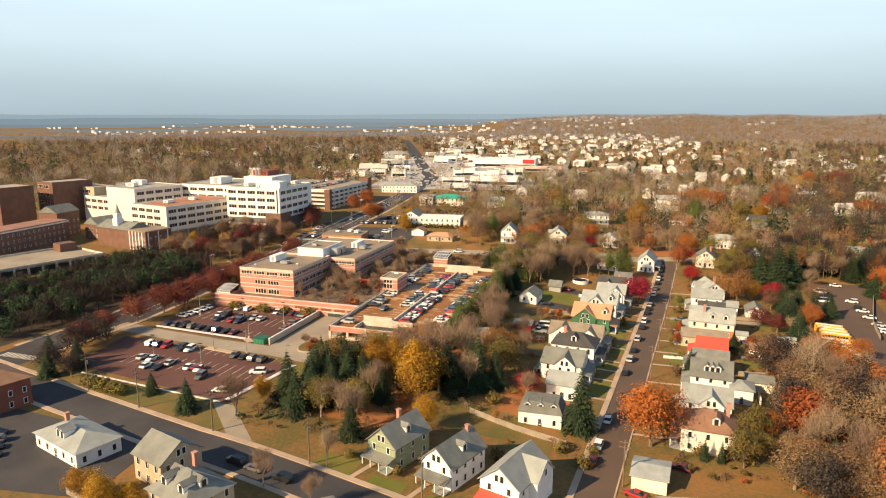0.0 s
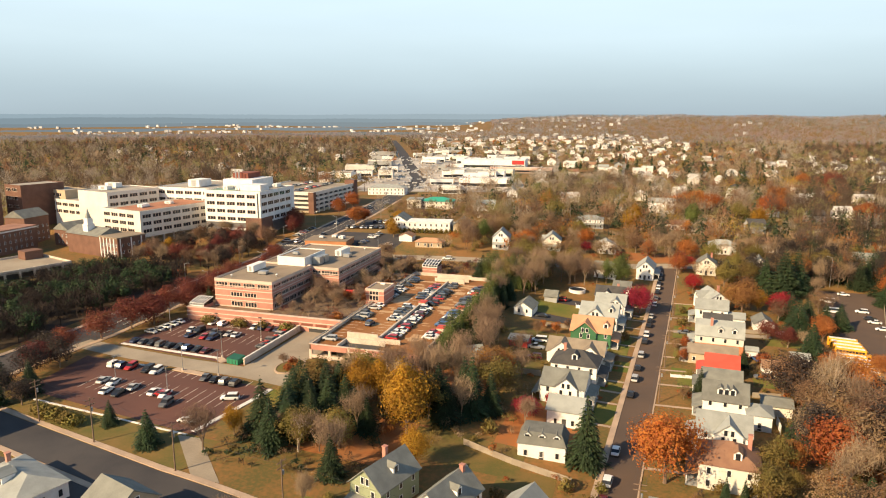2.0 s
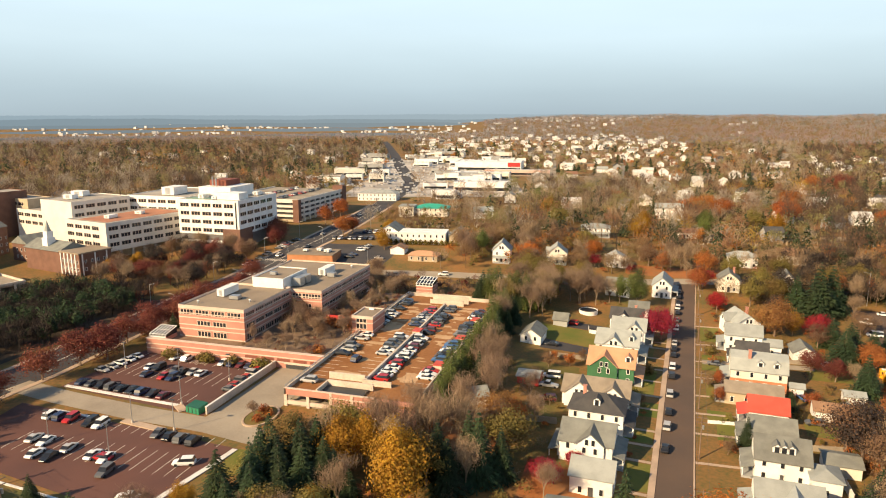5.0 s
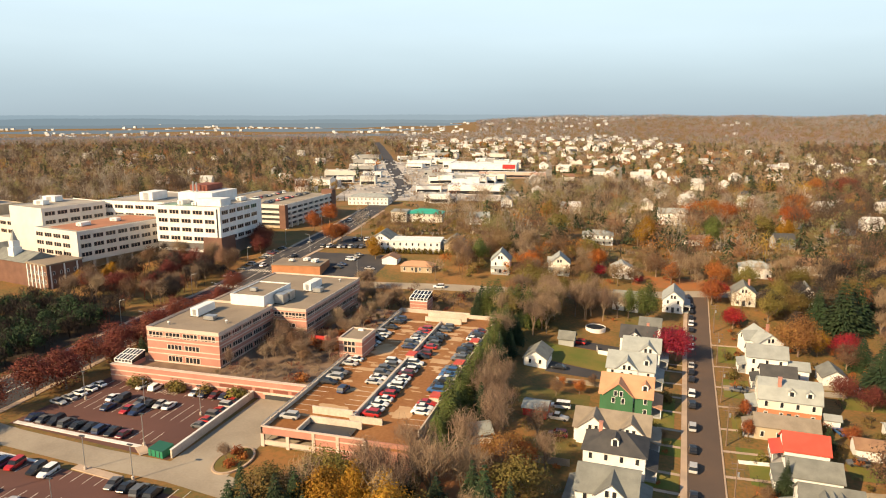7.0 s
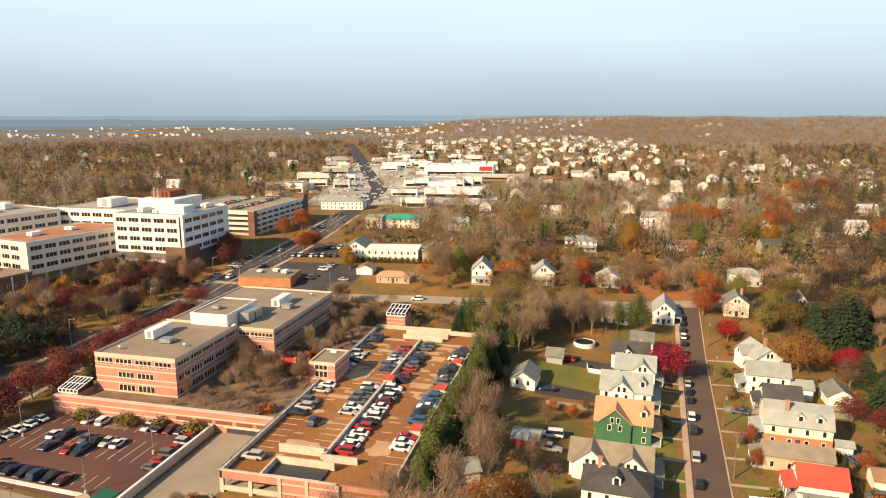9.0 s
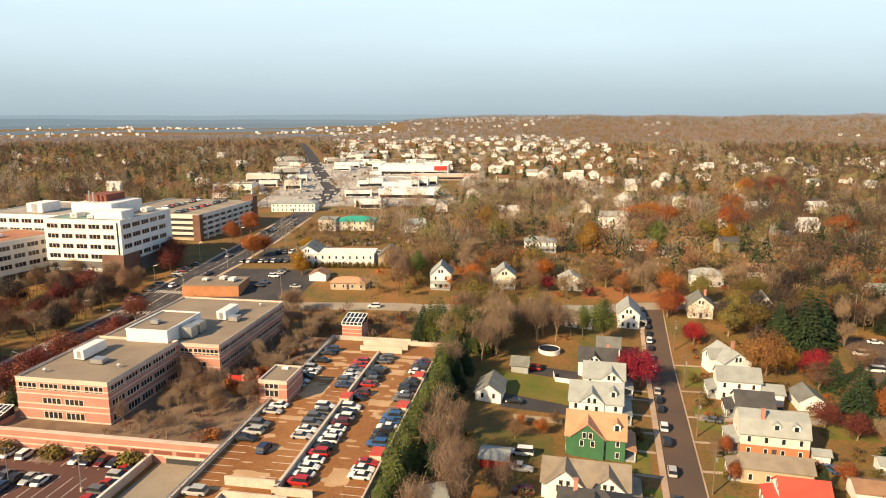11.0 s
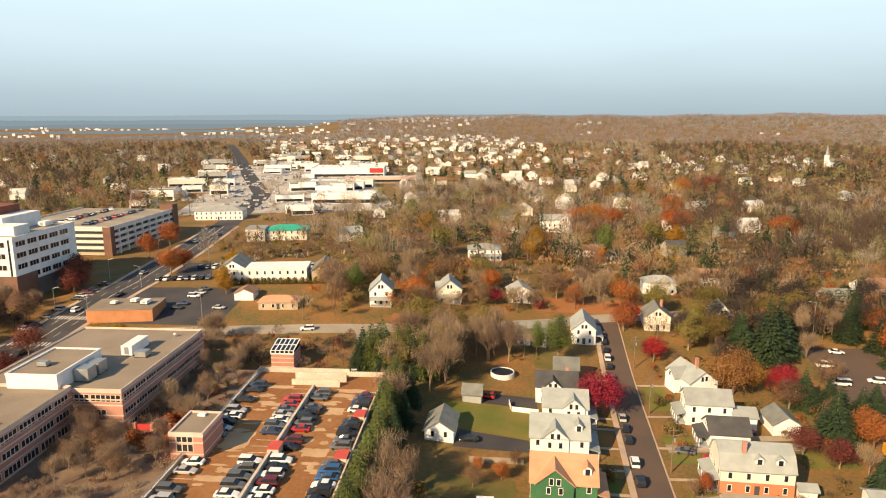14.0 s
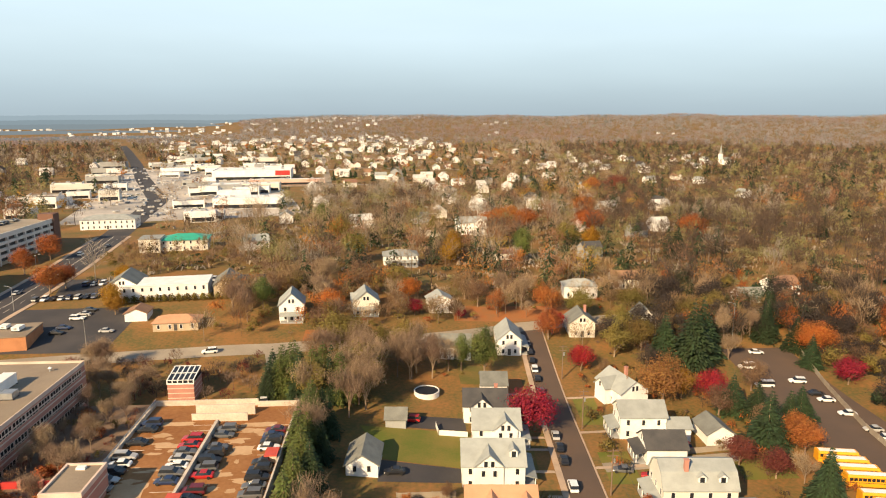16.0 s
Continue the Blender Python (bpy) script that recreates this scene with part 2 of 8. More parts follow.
# the grey tint of the hill trees stands in for distance haze
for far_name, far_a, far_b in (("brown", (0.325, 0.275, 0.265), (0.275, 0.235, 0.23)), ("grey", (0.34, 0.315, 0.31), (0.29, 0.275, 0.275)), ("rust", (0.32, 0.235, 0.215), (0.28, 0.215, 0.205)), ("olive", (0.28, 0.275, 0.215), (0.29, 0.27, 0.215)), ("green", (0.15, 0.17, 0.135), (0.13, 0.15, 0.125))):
    LEAF["hill_" + far_name] = surf("hillside_" + far_name + "_hazed_hardwoods", far_a, far_b, 0.95, 0.006, 0.05, island=0.08, thin=0.35)

# ---- building helpers ----
def smooth(a, b, v):
    t = np.clip((v - a) / (b - a), 0, 1)
    return t * t * (3 - 2 * t)


def ground_z(x, y):
    """The lie of the land: level by the side street, a little higher to the west and north, hills far off."""
    x, y = np.asarray(x, float), np.asarray(y, float)
    r = np.hypot(x + 60, y + 150)
    z = 5 * smooth(-30, -125, x) + 6 * smooth(25, 115, y)
    az = np.degrees(np.arctan2(x + 60, y + 150))
    hill = 2 + 46 * smooth(-17, -7, az) + 4 * np.sin(az * 0.33 + 0.6) + 3 * np.sin(az * 0.9)
    z = z + smooth(1500, 3300, r) * hill + smooth(800, 1700, r) * 5 * smooth(2, 12, az)
    return z


def gz(x, y):
    return float(ground_z(x, y))


class Geo:
    """Gathers the faces of one mesh."""

    def __init__(self):
        self.v, self.f = [], []

    def add(self, pts, faces):
        n = len(self.v)
        self.v += [tuple(p) for p in pts]
        self.f += [tuple(i + n for i in f) for f in faces]
        return self

    def box(self, x0, x1, y0, y1, z0, z1):
        return self.add([(x0, y0, z0), (x1, y0, z0), (x1, y1, z0), (x0, y1, z0), (x0, y0, z1), (x1, y0, z1), (x1, y1, z1), (x0, y1, z1)],
                        [(0, 3, 2, 1), (4, 5, 6, 7), (0, 1, 5, 4), (1, 2, 6, 5), (2, 3, 7, 6), (3, 0, 4, 7)])

    def obox(self, cx, cy, w, d, z0, z1, rz=0.0):
        c, s = math.cos(radians(rz)), math.sin(radians(rz))
        pts = [(cx + c * a - s * b, cy + s * a + c * b) for a, b in ((-w / 2, -d / 2), (w / 2, -d / 2), (w / 2, d / 2), (-w / 2, d / 2))]
        return self.prism(pts, z0, z1)

    def prism(self, pts, z0, z1):
        n = len(pts)
        return self.add([(*p, z0) for p in pts] + [(*p, z1) for p in pts],
                        [tuple(range(n - 1, -1, -1)), tuple(range(n, 2 * n))] + [(i, (i + 1) % n, n + (i + 1) % n, n + i) for i in range(n)])

    def extrude_x(self, prof, x0, x1):
        """A closed outline of (y, z) run from x0 to x1."""
        n = len(prof)
        return self.add([(x0, *p) for p in prof] + [(x1, *p) for p in prof],
                        [tuple(range(n - 1, -1, -1)), tuple(range(n, 2 * n))] + [(i, (i + 1) % n, n + (i + 1) % n, n + i) for i in range(n)])

    def extrude_y(self, prof, y0, y1):
        """A closed outline of (x, z) run from y0 to y1."""
        n = len(prof)
        return self.add([(p[0], y0, p[1]) for p in prof] + [(p[0], y1, p[1]) for p in prof],
                        [tuple(range(n)), tuple(range(2 * n - 1, n - 1, -1))] + [(i, n + i, n + (i + 1) % n, (i + 1) % n) for i in range(n)])

    def tube(self, p0, p1, r0, r1, n=5):
        a, b = Vector(p0), Vector(p1)
        d = (b - a).normalized()
        u = d.orthogonal().normalized()
        w = d.cross(u)
        ring = [math.cos(2 * math.pi * i / n) * u + math.sin(2 * math.pi * i / n) * w for i in range(n)]
        return self.add([a + r0 * q for q in ring] + [b + r1 * q for q in ring],
                        [(i, (i + 1) % n, n + (i + 1) % n, n + i) for i in range(n)] + [tuple(range(n, 2 * n))])

    def mesh(self, name, material):
        me = bpy.data.meshes.new(name)
        me.from_pydata(self.v, [], self.f)
        me.materials.append(material)
        me.update()
        return me


def part(name, geo, material, parent=None, label=""):
    """One mesh object from a Geo or a ready mesh, under a thing or a part."""
    me = geo.mesh(name, material) if isinstance(geo, Geo) else geo
    ob = new(name, me)
    ob.parent = parent
    return tagged(ob, label)


def thing(name, m, label, category, group="", kind=""):
    ob = new(name)
    ob.empty_display_size = 0.5
    ob.matrix_basis = m
    return tagged(ob, label, category, group, kind)


def structure(name, geo, material, label, category):
    return tagged(part(name, geo, material), label, category, kind="structure")


def quads_mesh(name, corners, material):
    """A mesh of loose quads from an array of n x 4 x 3."""
    n = len(corners)
    me = bpy.data.meshes.new(name)
    me.vertices.add(4 * n)
    me.vertices.foreach_set("co", np.ascontiguousarray(corners, dtype=np.float32).ravel())
    me.loops.add(4 * n)
    me.loops.foreach_set("vertex_index", np.arange(4 * n, dtype=np.int32))
    me.polygons.add(n)
    me.polygons.foreach_set("loop_start", np.arange(0, 4 * n, 4, dtype=np.int32))
    me.update(calc_edges=True)
    me.materials.append(material)
    return me


def drape(pts, width, rise, step=3.5, thick=0.0, shift=0.0):
    """A strip along a line of points, lying on the land at a height of rise over it; shift: metres to the line's right."""
    pts = [Vector(p) for p in pts]
    line = []
    for a, b in zip(pts, pts[1:]):
        k = max(1, int((b - a).length / step))
        line += [a.lerp(b, i / k) for i in range(k)]
    line.append(pts[-1])
    geo, across = Geo(), max(1, int(width / step) + 1)
    rows = []
    for i, p in enumerate(line):
        d = (line[min(i + 1, len(line) - 1)] - line[max(i - 1, 0)]).normalized()
        side = Vector((d.y, -d.x))
        rows.append([p + side * (shift + width * (j / across - 0.5)) for j in range(across + 1)])
    k = across + 1
    top = [(q.x, q.y, gz(q.x, q.y) + rise) for row in rows for q in row]
    faces = [(i * k + j, i * k + j + 1, (i + 1) * k + j + 1, (i + 1) * k + j) for i in range(len(rows) - 1) for j in range(across)]
    geo.add(top, faces)
    if thick:
        for j in (0, across):
            edge = [(row[j].x, row[j].y) for row in rows]
            low = [(x, y, gz(x, y) + rise - thick) for x, y in edge]
            high = [(x, y, gz(x, y) + rise) for x, y in edge]
            geo.add(low + high, [(i, i + 1, len(edge) + i + 1, len(edge) + i) for i in range(len(edge) - 1)])
    return geo


def patch(corners, rise, step=3.5):
    """A four-cornered sheet lying on the land."""
    a, b, c, d = (Vector(p) for p in corners)
    n = max(1, int(max((b - a).length, (c - d).length) / step))
    m = max(1, int(max((d - a).length, (c - b).length) / step))
    geo = Geo()
    pts = []
    for j in range(m + 1):
        for i in range(n + 1):
            q = a.lerp(b, i / n).lerp(d.lerp(c, i / n), j / m)
            pts.append((q.x, q.y, gz(q.x, q.y) + rise))
    return geo.add(pts, [(j * (n + 1) + i, j * (n + 1) + i + 1, (j + 1) * (n + 1) + i + 1, (j + 1) * (n + 1) + i) for j in range(m) for i in range(n)])


# ---- the land ----
def spaced(lo, hi, step, far, grow=1.22):
    out = list(np.arange(lo, hi + 0.1, step))
    s, v = step, hi
    while v < far:
        s *= grow
        v += s
        out.append(v)
    s, v = step, lo
    while v > -far:
        s *= grow
        v -= s
        out.insert(0, v)
    return np.array(out)


gx, gy = spaced(-350, 100, 3.5, 4800), spaced(-260, 280, 3.5, 4800)
mx, my = np.meshgrid(gx, gy)
mz = ground_z(mx, my)
ground_geo = Geo()
ground_geo.v = [tuple(p) for p in np.stack([mx.ravel(), my.ravel(), mz.ravel()], 1).tolist()]
nx = len(gx)
ground_geo.f = [(j * nx + i, j * nx + i + 1, (j + 1) * nx + i + 1, (j + 1) * nx + i) for j in range(len(gy) - 1) for i in range(nx - 1)]
structure("ground", ground_geo, EARTH, "autumn ground of dry grass, earth and fallen leaves", "ground")


# ---- roads and paving ----
def street_x(y):
    return -30.0 + 0.066 * y


SIDE = [(street_x(y), y) for y in (-156, -100, -40, 20, 85)]
structure("road_side_street", drape(SIDE, 7.4, 0.05), ASPHALT_OLD, "narrow worn brown asphalt side street with parked cars", "road")
structure("pavement_side_west", drape(SIDE, 1.4, 0.17, thick=0.3, shift=-4.4), WALKWAY, "raised pinkish concrete sidewalk along the side street", "sidewalk")
structure("kerb_side_east", drape(SIDE, 0.35, 0.17, thick=0.3, shift=3.9), WALKWAY, "pale concrete kerb along the side street", "kerb")
SOUTH = [(-330, -108), (-230, -124), (-180, -135.5), (-127, -147), (-75, -155), (-38, -160), (60, -172), (200, -190)]
structure("road_south", drape(SOUTH, 9.5, 0.055), ASPHALT, "dark asphalt cross street", "road")
structure("pavement_south", drape(SOUTH, 1.5, 0.17, thick=0.3, shift=-5.7), WALKWAY, "pale concrete sidewalk with a kerb", "sidewalk")
structure("pavement_south_far", drape(SOUTH[2:5], 1.3, 0.17, thick=0.3, shift=5.6), WALKWAY, "pale concrete sidewalk with a kerb", "sidewalk")
MAIN = [(-212, -330), (-209, -112), (-207, -75), (-212, 0), (-211, 60), (-208, 105), (-214, 160), (-226, 240), (-256, 400), (-337, 590), (-426, 812), (-553, 1116), (-760, 1600)]
structure("road_main", drape(MAIN, 15.0, 0.06, step=5), ASPHALT, "wide dark asphalt avenue with lane markings", "road")
for shift in (-8.4, 8.4):
    structure("pavement_main", drape(MAIN[1:8], 1.8, 0.18, thick=0.3, shift=shift, step=5), WALKWAY, "concrete sidewalk along the avenue", "sidewalk")
NORTH = [(-205, 52), (-166, 57), (-108, 63), (-70, 73), (-27, 87), (30, 97), (140, 112), (300, 140)]
structure("road_north", drape(NORTH, 7.5, 0.055), DRIVE, "pale worn cross street at the head of the side street", "road")
structure("driveway_deck", drape([(-101, 20), (-101, 40), (-106, 60)], 7.5, 0.06), DRIVE, "pale concrete driveway behind the parking deck", "driveway")
# lane lines
dash = Geo()
for k, shift in enumerate((-3.7, 0.0, 0.25, 3.7)):
    for i in range(2, 7):
        a, b = Vector(MAIN[i]), Vector(MAIN[i + 1])
        n = int((b - a).length / 9)
        for j in range(n):
            p, q = a.lerp(b, j / n), a.lerp(b, (j + (0.4 if shift in (-3.7, 3.7) else 1.0)) / n)
            s = drape([p, q], 0.15, 0.072, shift=shift)
            dash.add(s.v, s.f)
structure("lane_markings", dash, LINE, "white and yellow lane lines on the avenue", "road marking")


def crosswalk(x, y, rz, n, length):
    geo = Geo()
    for i in range(n):
        u = Vector((math.cos(radians(rz)), math.sin(radians(rz))))
        w = Vector((-u.y, u.x))
        c = Vector((x, y)) + u * (i - n / 2) * 1.25
        geo.add([(q.x, q.y, gz(q.x, q.y) + 0.08) for q in (c - u * 0.3 - w * length / 2, c + u * 0.3 - w * length / 2, c + u * 0.3 + w * length / 2, c - u * 0.3 + w * length / 2)], [(0, 1, 2, 3)])
    structure("crosswalk", geo, LINE, "white zebra crossing bars on asphalt", "crosswalk")


crosswalk(-207, -118, 0, 11, 3.2)
crosswalk(-211, 44, 0, 11, 3.0)
crosswalk(-211, 66, 0, 11, 3.0)

# parking lots of the office
structure("lot_lower", patch([(-188, -118), (-129, -127), (-126, -99), (-192, -93)], 0.05), LOT_RED, "reddish paved open parking lot", "parking lot")
structure("lot_upper", patch([(-191, -82), (-143.5, -87), (-143.5, -53), (-189, -52)], 0.05), LOT_RED, "reddish paved open parking lot", "parking lot")
structure("drive_office", drape([(-203, -84.5), (-185, -87.5), (-160, -90), (-138, -91), (-120, -94)], 7.0, 0.07), DRIVE, "pale concrete drive between the two lots", "driveway")
structure("drive_ramp", patch([(-142.6, -91), (-127.5, -93), (-128.5, -53.2), (-141.5, -53.2)], 0.075), DRIVE, "pale concrete ramp beside the parking deck", "driveway")
structure("drive_entry", patch([(-133, -128), (-127, -128), (-112, -142.5), (-119, -142)], 0.06), DRIVE, "pale concrete lot entrance", "driveway")
structure("lawn_lot", patch([(-181, -134), (-122, -141), (-122, -128), (-181, -123)], 0.03), VERGE, "dry mown verge with young firs", "lawn")
structure("lawn_yard", patch([(-79, 18), (-52, 16), (-55, -1), (-73, 2)], 0.04), LAWN, "mown green backyard lawn", "lawn")
structure("driveway_yard", patch([(-74, -7.5), (-55, -7), (-55, -1.3), (-74, 1.7)], 0.05), ASPHALT, "dark asphalt yard driveway", "driveway")
structure("driveway_pool", patch([(-72, 18.3), (-53, 17), (-53, 24), (-70, 25)], 0.05), ASPHALT, "dark asphalt parking pad", "driveway")
for x0, y0, w, d in ((-26, -45, 6, 7), (-3.5, -47, 9, 7), (5, -8, 12, 9), (-23, 20, 6, 16), (-25, -30, 5.5, 12), (-45, -33, 6, 20), (-46.5, -62, 7, 8), (-46, -84, 6, 12), (-43.5, -47, 6, 9), (-24.5, -55, 8, 11), (-24.5, -8, 7, 14), (-44, -5, 5, 14), (-96, -150, 9, 10), (-83, -152, 8, 8), (-70, -153, 8, 7)):
    structure("lawn_front", patch([(x0, y0), (x0 + w, y0), (x0 + w + d * 0.066, y0 + d), (x0 + d * 0.066, y0 + d)], 0.035), LAWN if w != 5 else VERGE, "small front lawn beside the sidewalk", "lawn")
for x0, y0, w, d in ((-78, -32, 18, 12), (-74, -58, 12, 8), (-84, -118, 26, 14), (-62, -122, 12, 8), (-6, -94, 8, 10), (-52, 45, 8, 12)):
    structure("lawn_yard_dry", patch([(x0, y0), (x0 + w, y0), (x0 + w, y0 + d), (x0, y0 + d)], 0.036), VERGE, "dry olive back lawn with fallen leaves", "lawn")
for x0, y0, w, d in ((-66, -104, 18, 24), (-90, -96, 16, 40), (-46, 25, 12, 24), (-100, 66, 40, 12), (-50, 92, 44, 16), (-112, -125, 30, 22)):
    structure("leaf_carpet", patch([(x0, y0), (x0 + w, y0), (x0 + w, y0 + d), (x0, y0 + d)], 0.03), LITTER, "ground covered with orange fallen leaves", "fallen leaves")
# leaf litter with the wood's deep shade put into its colour
structure("woodland_floor", patch([(-345, -112), (-221, -118), (-221, -2), (-262, -2)], 0.04, step=6), WOOD_FLOOR, "leaf-littered woodland floor beside the avenue, darkened to paint in shade", "woodland")
structure("lot_east", patch([(27, -75), (52, -70), (56, 66), (34, 66)], 0.05), ASPHALT_OLD, "brown asphalt yard with parked buses and cars", "parking lot")
structure("lot_orange", patch([(-203, 62), (-158, 62), (-158, 100), (-203, 98)], 0.05), ASPHALT, "dark asphalt parking lot", "parking lot")
structure("lot_hall", patch([(-196, 112), (-125, 118), (-125, 146), (-205, 140)], 0.05), ASPHALT, "dark asphalt parking lot", "parking lot")
structure("lot_south", patch([(-190, -181), (-128, -172), (-131, -150), (-186, -145)], 0.045), ASPHALT, "dark asphalt yard", "parking lot")
structure("driveway_east", patch([(-24, -3), (8, 0), (8, 4), (-24, 1)], 0.05), DRIVE, "pale driveway", "driveway")

# ---- windows shared by all buildings ----
def window_meshes(name, w, h, frame_mat, bars=1, edge=0.07):
    f, p = Geo(), Geo()
    f.box(-w / 2, w / 2, -0.06, 0.0, -h / 2, -h / 2 + edge).box(-w / 2, w / 2, -0.06, 0.0, h / 2 - edge, h / 2)
    f.box(-w / 2, -w / 2 + edge, -0.06, 0.0, -h / 2 + edge, h / 2 - edge).box(w / 2 - edge, w / 2, -0.06, 0.0, -h / 2 + edge, h / 2 - edge)
    for i in range(bars):
        x = -w / 2 + w * (i + 1) / (bars + 1)
        f.box(x - edge / 2, x + edge / 2, -0.05, 0.0, -h / 2 + edge, h / 2 - edge)
    p.box(-w / 2 + 0.02, w / 2 - 0.02, -0.025, 0.0, -h / 2 + 0.02, h / 2 - 0.02)
    return f.mesh("window", frame_mat), p.mesh("pane", GLASS)


HOUSE_WIN = window_meshes("house", 0.95, 1.55, WHITE, 0, 0.11)
HOUSE_WIN_WIDE = window_meshes("wide", 1.7, 1.5, WHITE, 1, 0.1)


def put_window(parent, meshes, x, y, z, rz):
    """A window on a wall: rz 0 faces -y, 90 faces +x, 180 faces +y, 270 faces -x."""
    w = part("window", meshes[0], None, parent)
    w.matrix_basis = pose(x, y, z, 0, 0, rz)
    part("pane", meshes[1], None, w)
    return w


# ---- the brick office ----
def strip_window(n, w=1.15, h=1.5):
    f, p = Geo(), Geo()
    half = n * w / 2
    f.box(-half - 0.1, half + 0.1, -0.05, 0, -h / 2 - 0.12, -h / 2).box(-half - 0.1, half + 0.1, -0.05, 0, h / 2, h / 2 + 0.1)
    for i in range(n + 1):
        x = -half + i * w
        f.box(x - 0.1, x + 0.1, -0.05, 0, -h / 2, h / 2)
    for i in range(n):
        x = -half + i * w
        p.box(x + 0.1, x + w - 0.1, -0.02, 0, -h / 2, h / 2)
    return f.mesh("window", BAND), p.mesh("pane", GLASS)


STRIP4, STRIP3 = strip_window(4), strip_window(3)


def band_ring(x0, x1, y0, y1, z, h, out=0.05):
    g = Geo()
    g.box(x0 - out, x1 + out, y0 - out, y0, z, z + h).box(x0 - out, x1 + out, y1, y1 + out, z, z + h)
    g.box(x0 - out, x0, y0, y1, z, z + h).box(x1, x1 + out, y0, y1, z, z + h)
    return g


def brick_block(parent, x0, x1, y0, y1, z0, z1, floors, first):
    part("wall", Geo().box(x0, x1, y0, y1, z0, z1 - 0.9), BRICK, parent)
    roof = Geo().box(x0 + 0.35, x1 - 0.35, y0 + 0.35, y1 - 0.35, z1 - 0.9, z1 - 0.35)
    part("roof", roof, GRAVEL_ROOF, parent, "flat gravel roof")
    rim = Geo().box(x0, x1, y0, y0 + 0.35, z1 - 0.9, z1).box(x0, x1, y1 - 0.35, y1, z1 - 0.9, z1)
    rim.box(x0, x0 + 0.35, y0 + 0.35, y1 - 0.35, z1 - 0.9, z1).box(x1 - 0.35, x1, y0 + 0.35, y1 - 0.35, z1 - 0.9, z1)
    part("parapet", rim, BAND, parent, "cream parapet")
    for k in range(floors):
        z = first + k * 3.7
        for dz in (-1.35, 1.0):
            part("band", band_ring(x0, x1, y0, y1, z + dz, 0.32), BAND, parent)
    return parent


office = thing("office_building", pose(0, 0, 0), "three-storey salmon brick office building with cream bands and flat roofs", "office building")
OZ = 9.0
brick_block(office, -180.6, -157.6, -45.8, -17.0, 4.0, 18.5, 3, 10.0)
brick_block(office, -180.6, -146.2, -17.0, 25.5, 4.0, 18.0, 3, 9.4)
for x in (-177.6, -172.2, -166.6, -161.0):
    put_window(office, STRIP4, x, -45.82, 16.6, 0)
for k, z in enumerate((13.2, 9.9)):
    for x in (-171.8, -166.2):
        put_window(office, STRIP4, x, -45.82, z, 0)
for z in (16.6, 13.2, 9.9):
    for y in np.arange(-42.5, -18, 5.4):
        put_window(office, STRIP4, -157.58, y, z, 90)
for x, n in ((-155.4, STRIP3), (-151.6, STRIP3), (-148.2, STRIP3)):
    put_window(office, n, x, -17.02, 15.9, 0)
put_window(office, STRIP3, -151.8, -17.02, 12.4, 0)
put_window(office, STRIP3, -151.8, -17.02, 8.6, 0)
for z in (15.9, 12.3, 8.7):
    for y in np.arange(-14, 24, 5.0):
        put_window(office, STRIP4, -146.18, y, z, 90)
pent = Geo().box(-171.5, -159.8, -18.2, -1.0, 17.2, 21.2)
pen = part("penthouse", pent, WHITE, office, "white rooftop penthouse")
part("penthouse_roof", Geo().box(-171.2, -160.1, -17.9, -1.3, 21.2, 21.28), GRAVEL_ROOF, pen)
rim = Geo().box(-171.6, -159.7, -18.3, -17.9, 21.2, 21.6).box(-171.6, -159.7, -1.3, -0.9, 21.2, 21.6).box(-171.6, -171.2, -17.9, -1.3, 21.2, 21.6).box(-160.1, -159.7, -17.9, -1.3, 21.2, 21.6)
part("penthouse_rim", rim, WHITE, pen)


def rooftop_unit(x, y, z, w, d, h, rz=0.0, mat=None):
    t = thing("rooftop_unit", pose(x, y, z, 0, 0, rz), "white sheet-metal air handling unit on a flat roof", "rooftop unit", "rooftop units")
    part("casing", Geo().box(-w / 2, w / 2, -d / 2, d / 2, 0.25, h), mat or WHITE, t)
    part("skid", Geo().box(-w / 2 - 0.1, w / 2 + 0.1, -d / 2 + 0.1, -d / 2 + 0.4, 0, 0.25), DARK_METAL_AND_SHADE, t)
    part("skid", Geo().box(-w / 2 - 0.1, w / 2 + 0.1, d / 2 - 0.4, d / 2 - 0.1, 0, 0.25), DARK_METAL_AND_SHADE, t)
    g = Geo()
    for i in range(6):
        g.box(-w / 2 - 0.04, -w / 2, -d / 2 + 0.3 + i * (d - 0.6) / 6, -d / 2 + 0.3 + (i + 0.6) * (d - 0.6) / 6, 0.5, h - 0.3)
    part("grille", g, METAL, t)
    part("hatch", Geo().box(-w * 0.2, w * 0.2, -d / 2 - 0.04, -d / 2, 0.5, h - 0.3), METAL, t)
    return t


rooftop_unit(-174, -29, 18.15, 2.6, 8.5, 2.6)
rooftop_unit(-156.5, 8.5, 17.65, 2.8, 8.5, 2.7)
rooftop_unit(-168, -34, 18.15, 3.2, 2.4, 1.3, mat=METAL)
rooftop_unit(-152.5, 4.5, 17.65, 2.8, 2.6, 1.6, mat=METAL)
rooftop_unit(-157.8, -11, 17.65, 3.2, 3.4, 3.2, mat=METAL)
rooftop_unit(-157.8, -6.6, 17.65, 3.2, 3.4, 3.0, mat=METAL)
rooftop_unit(-166.5, -12.5, 21.28, 2.2, 1.6, 1.2, mat=METAL)
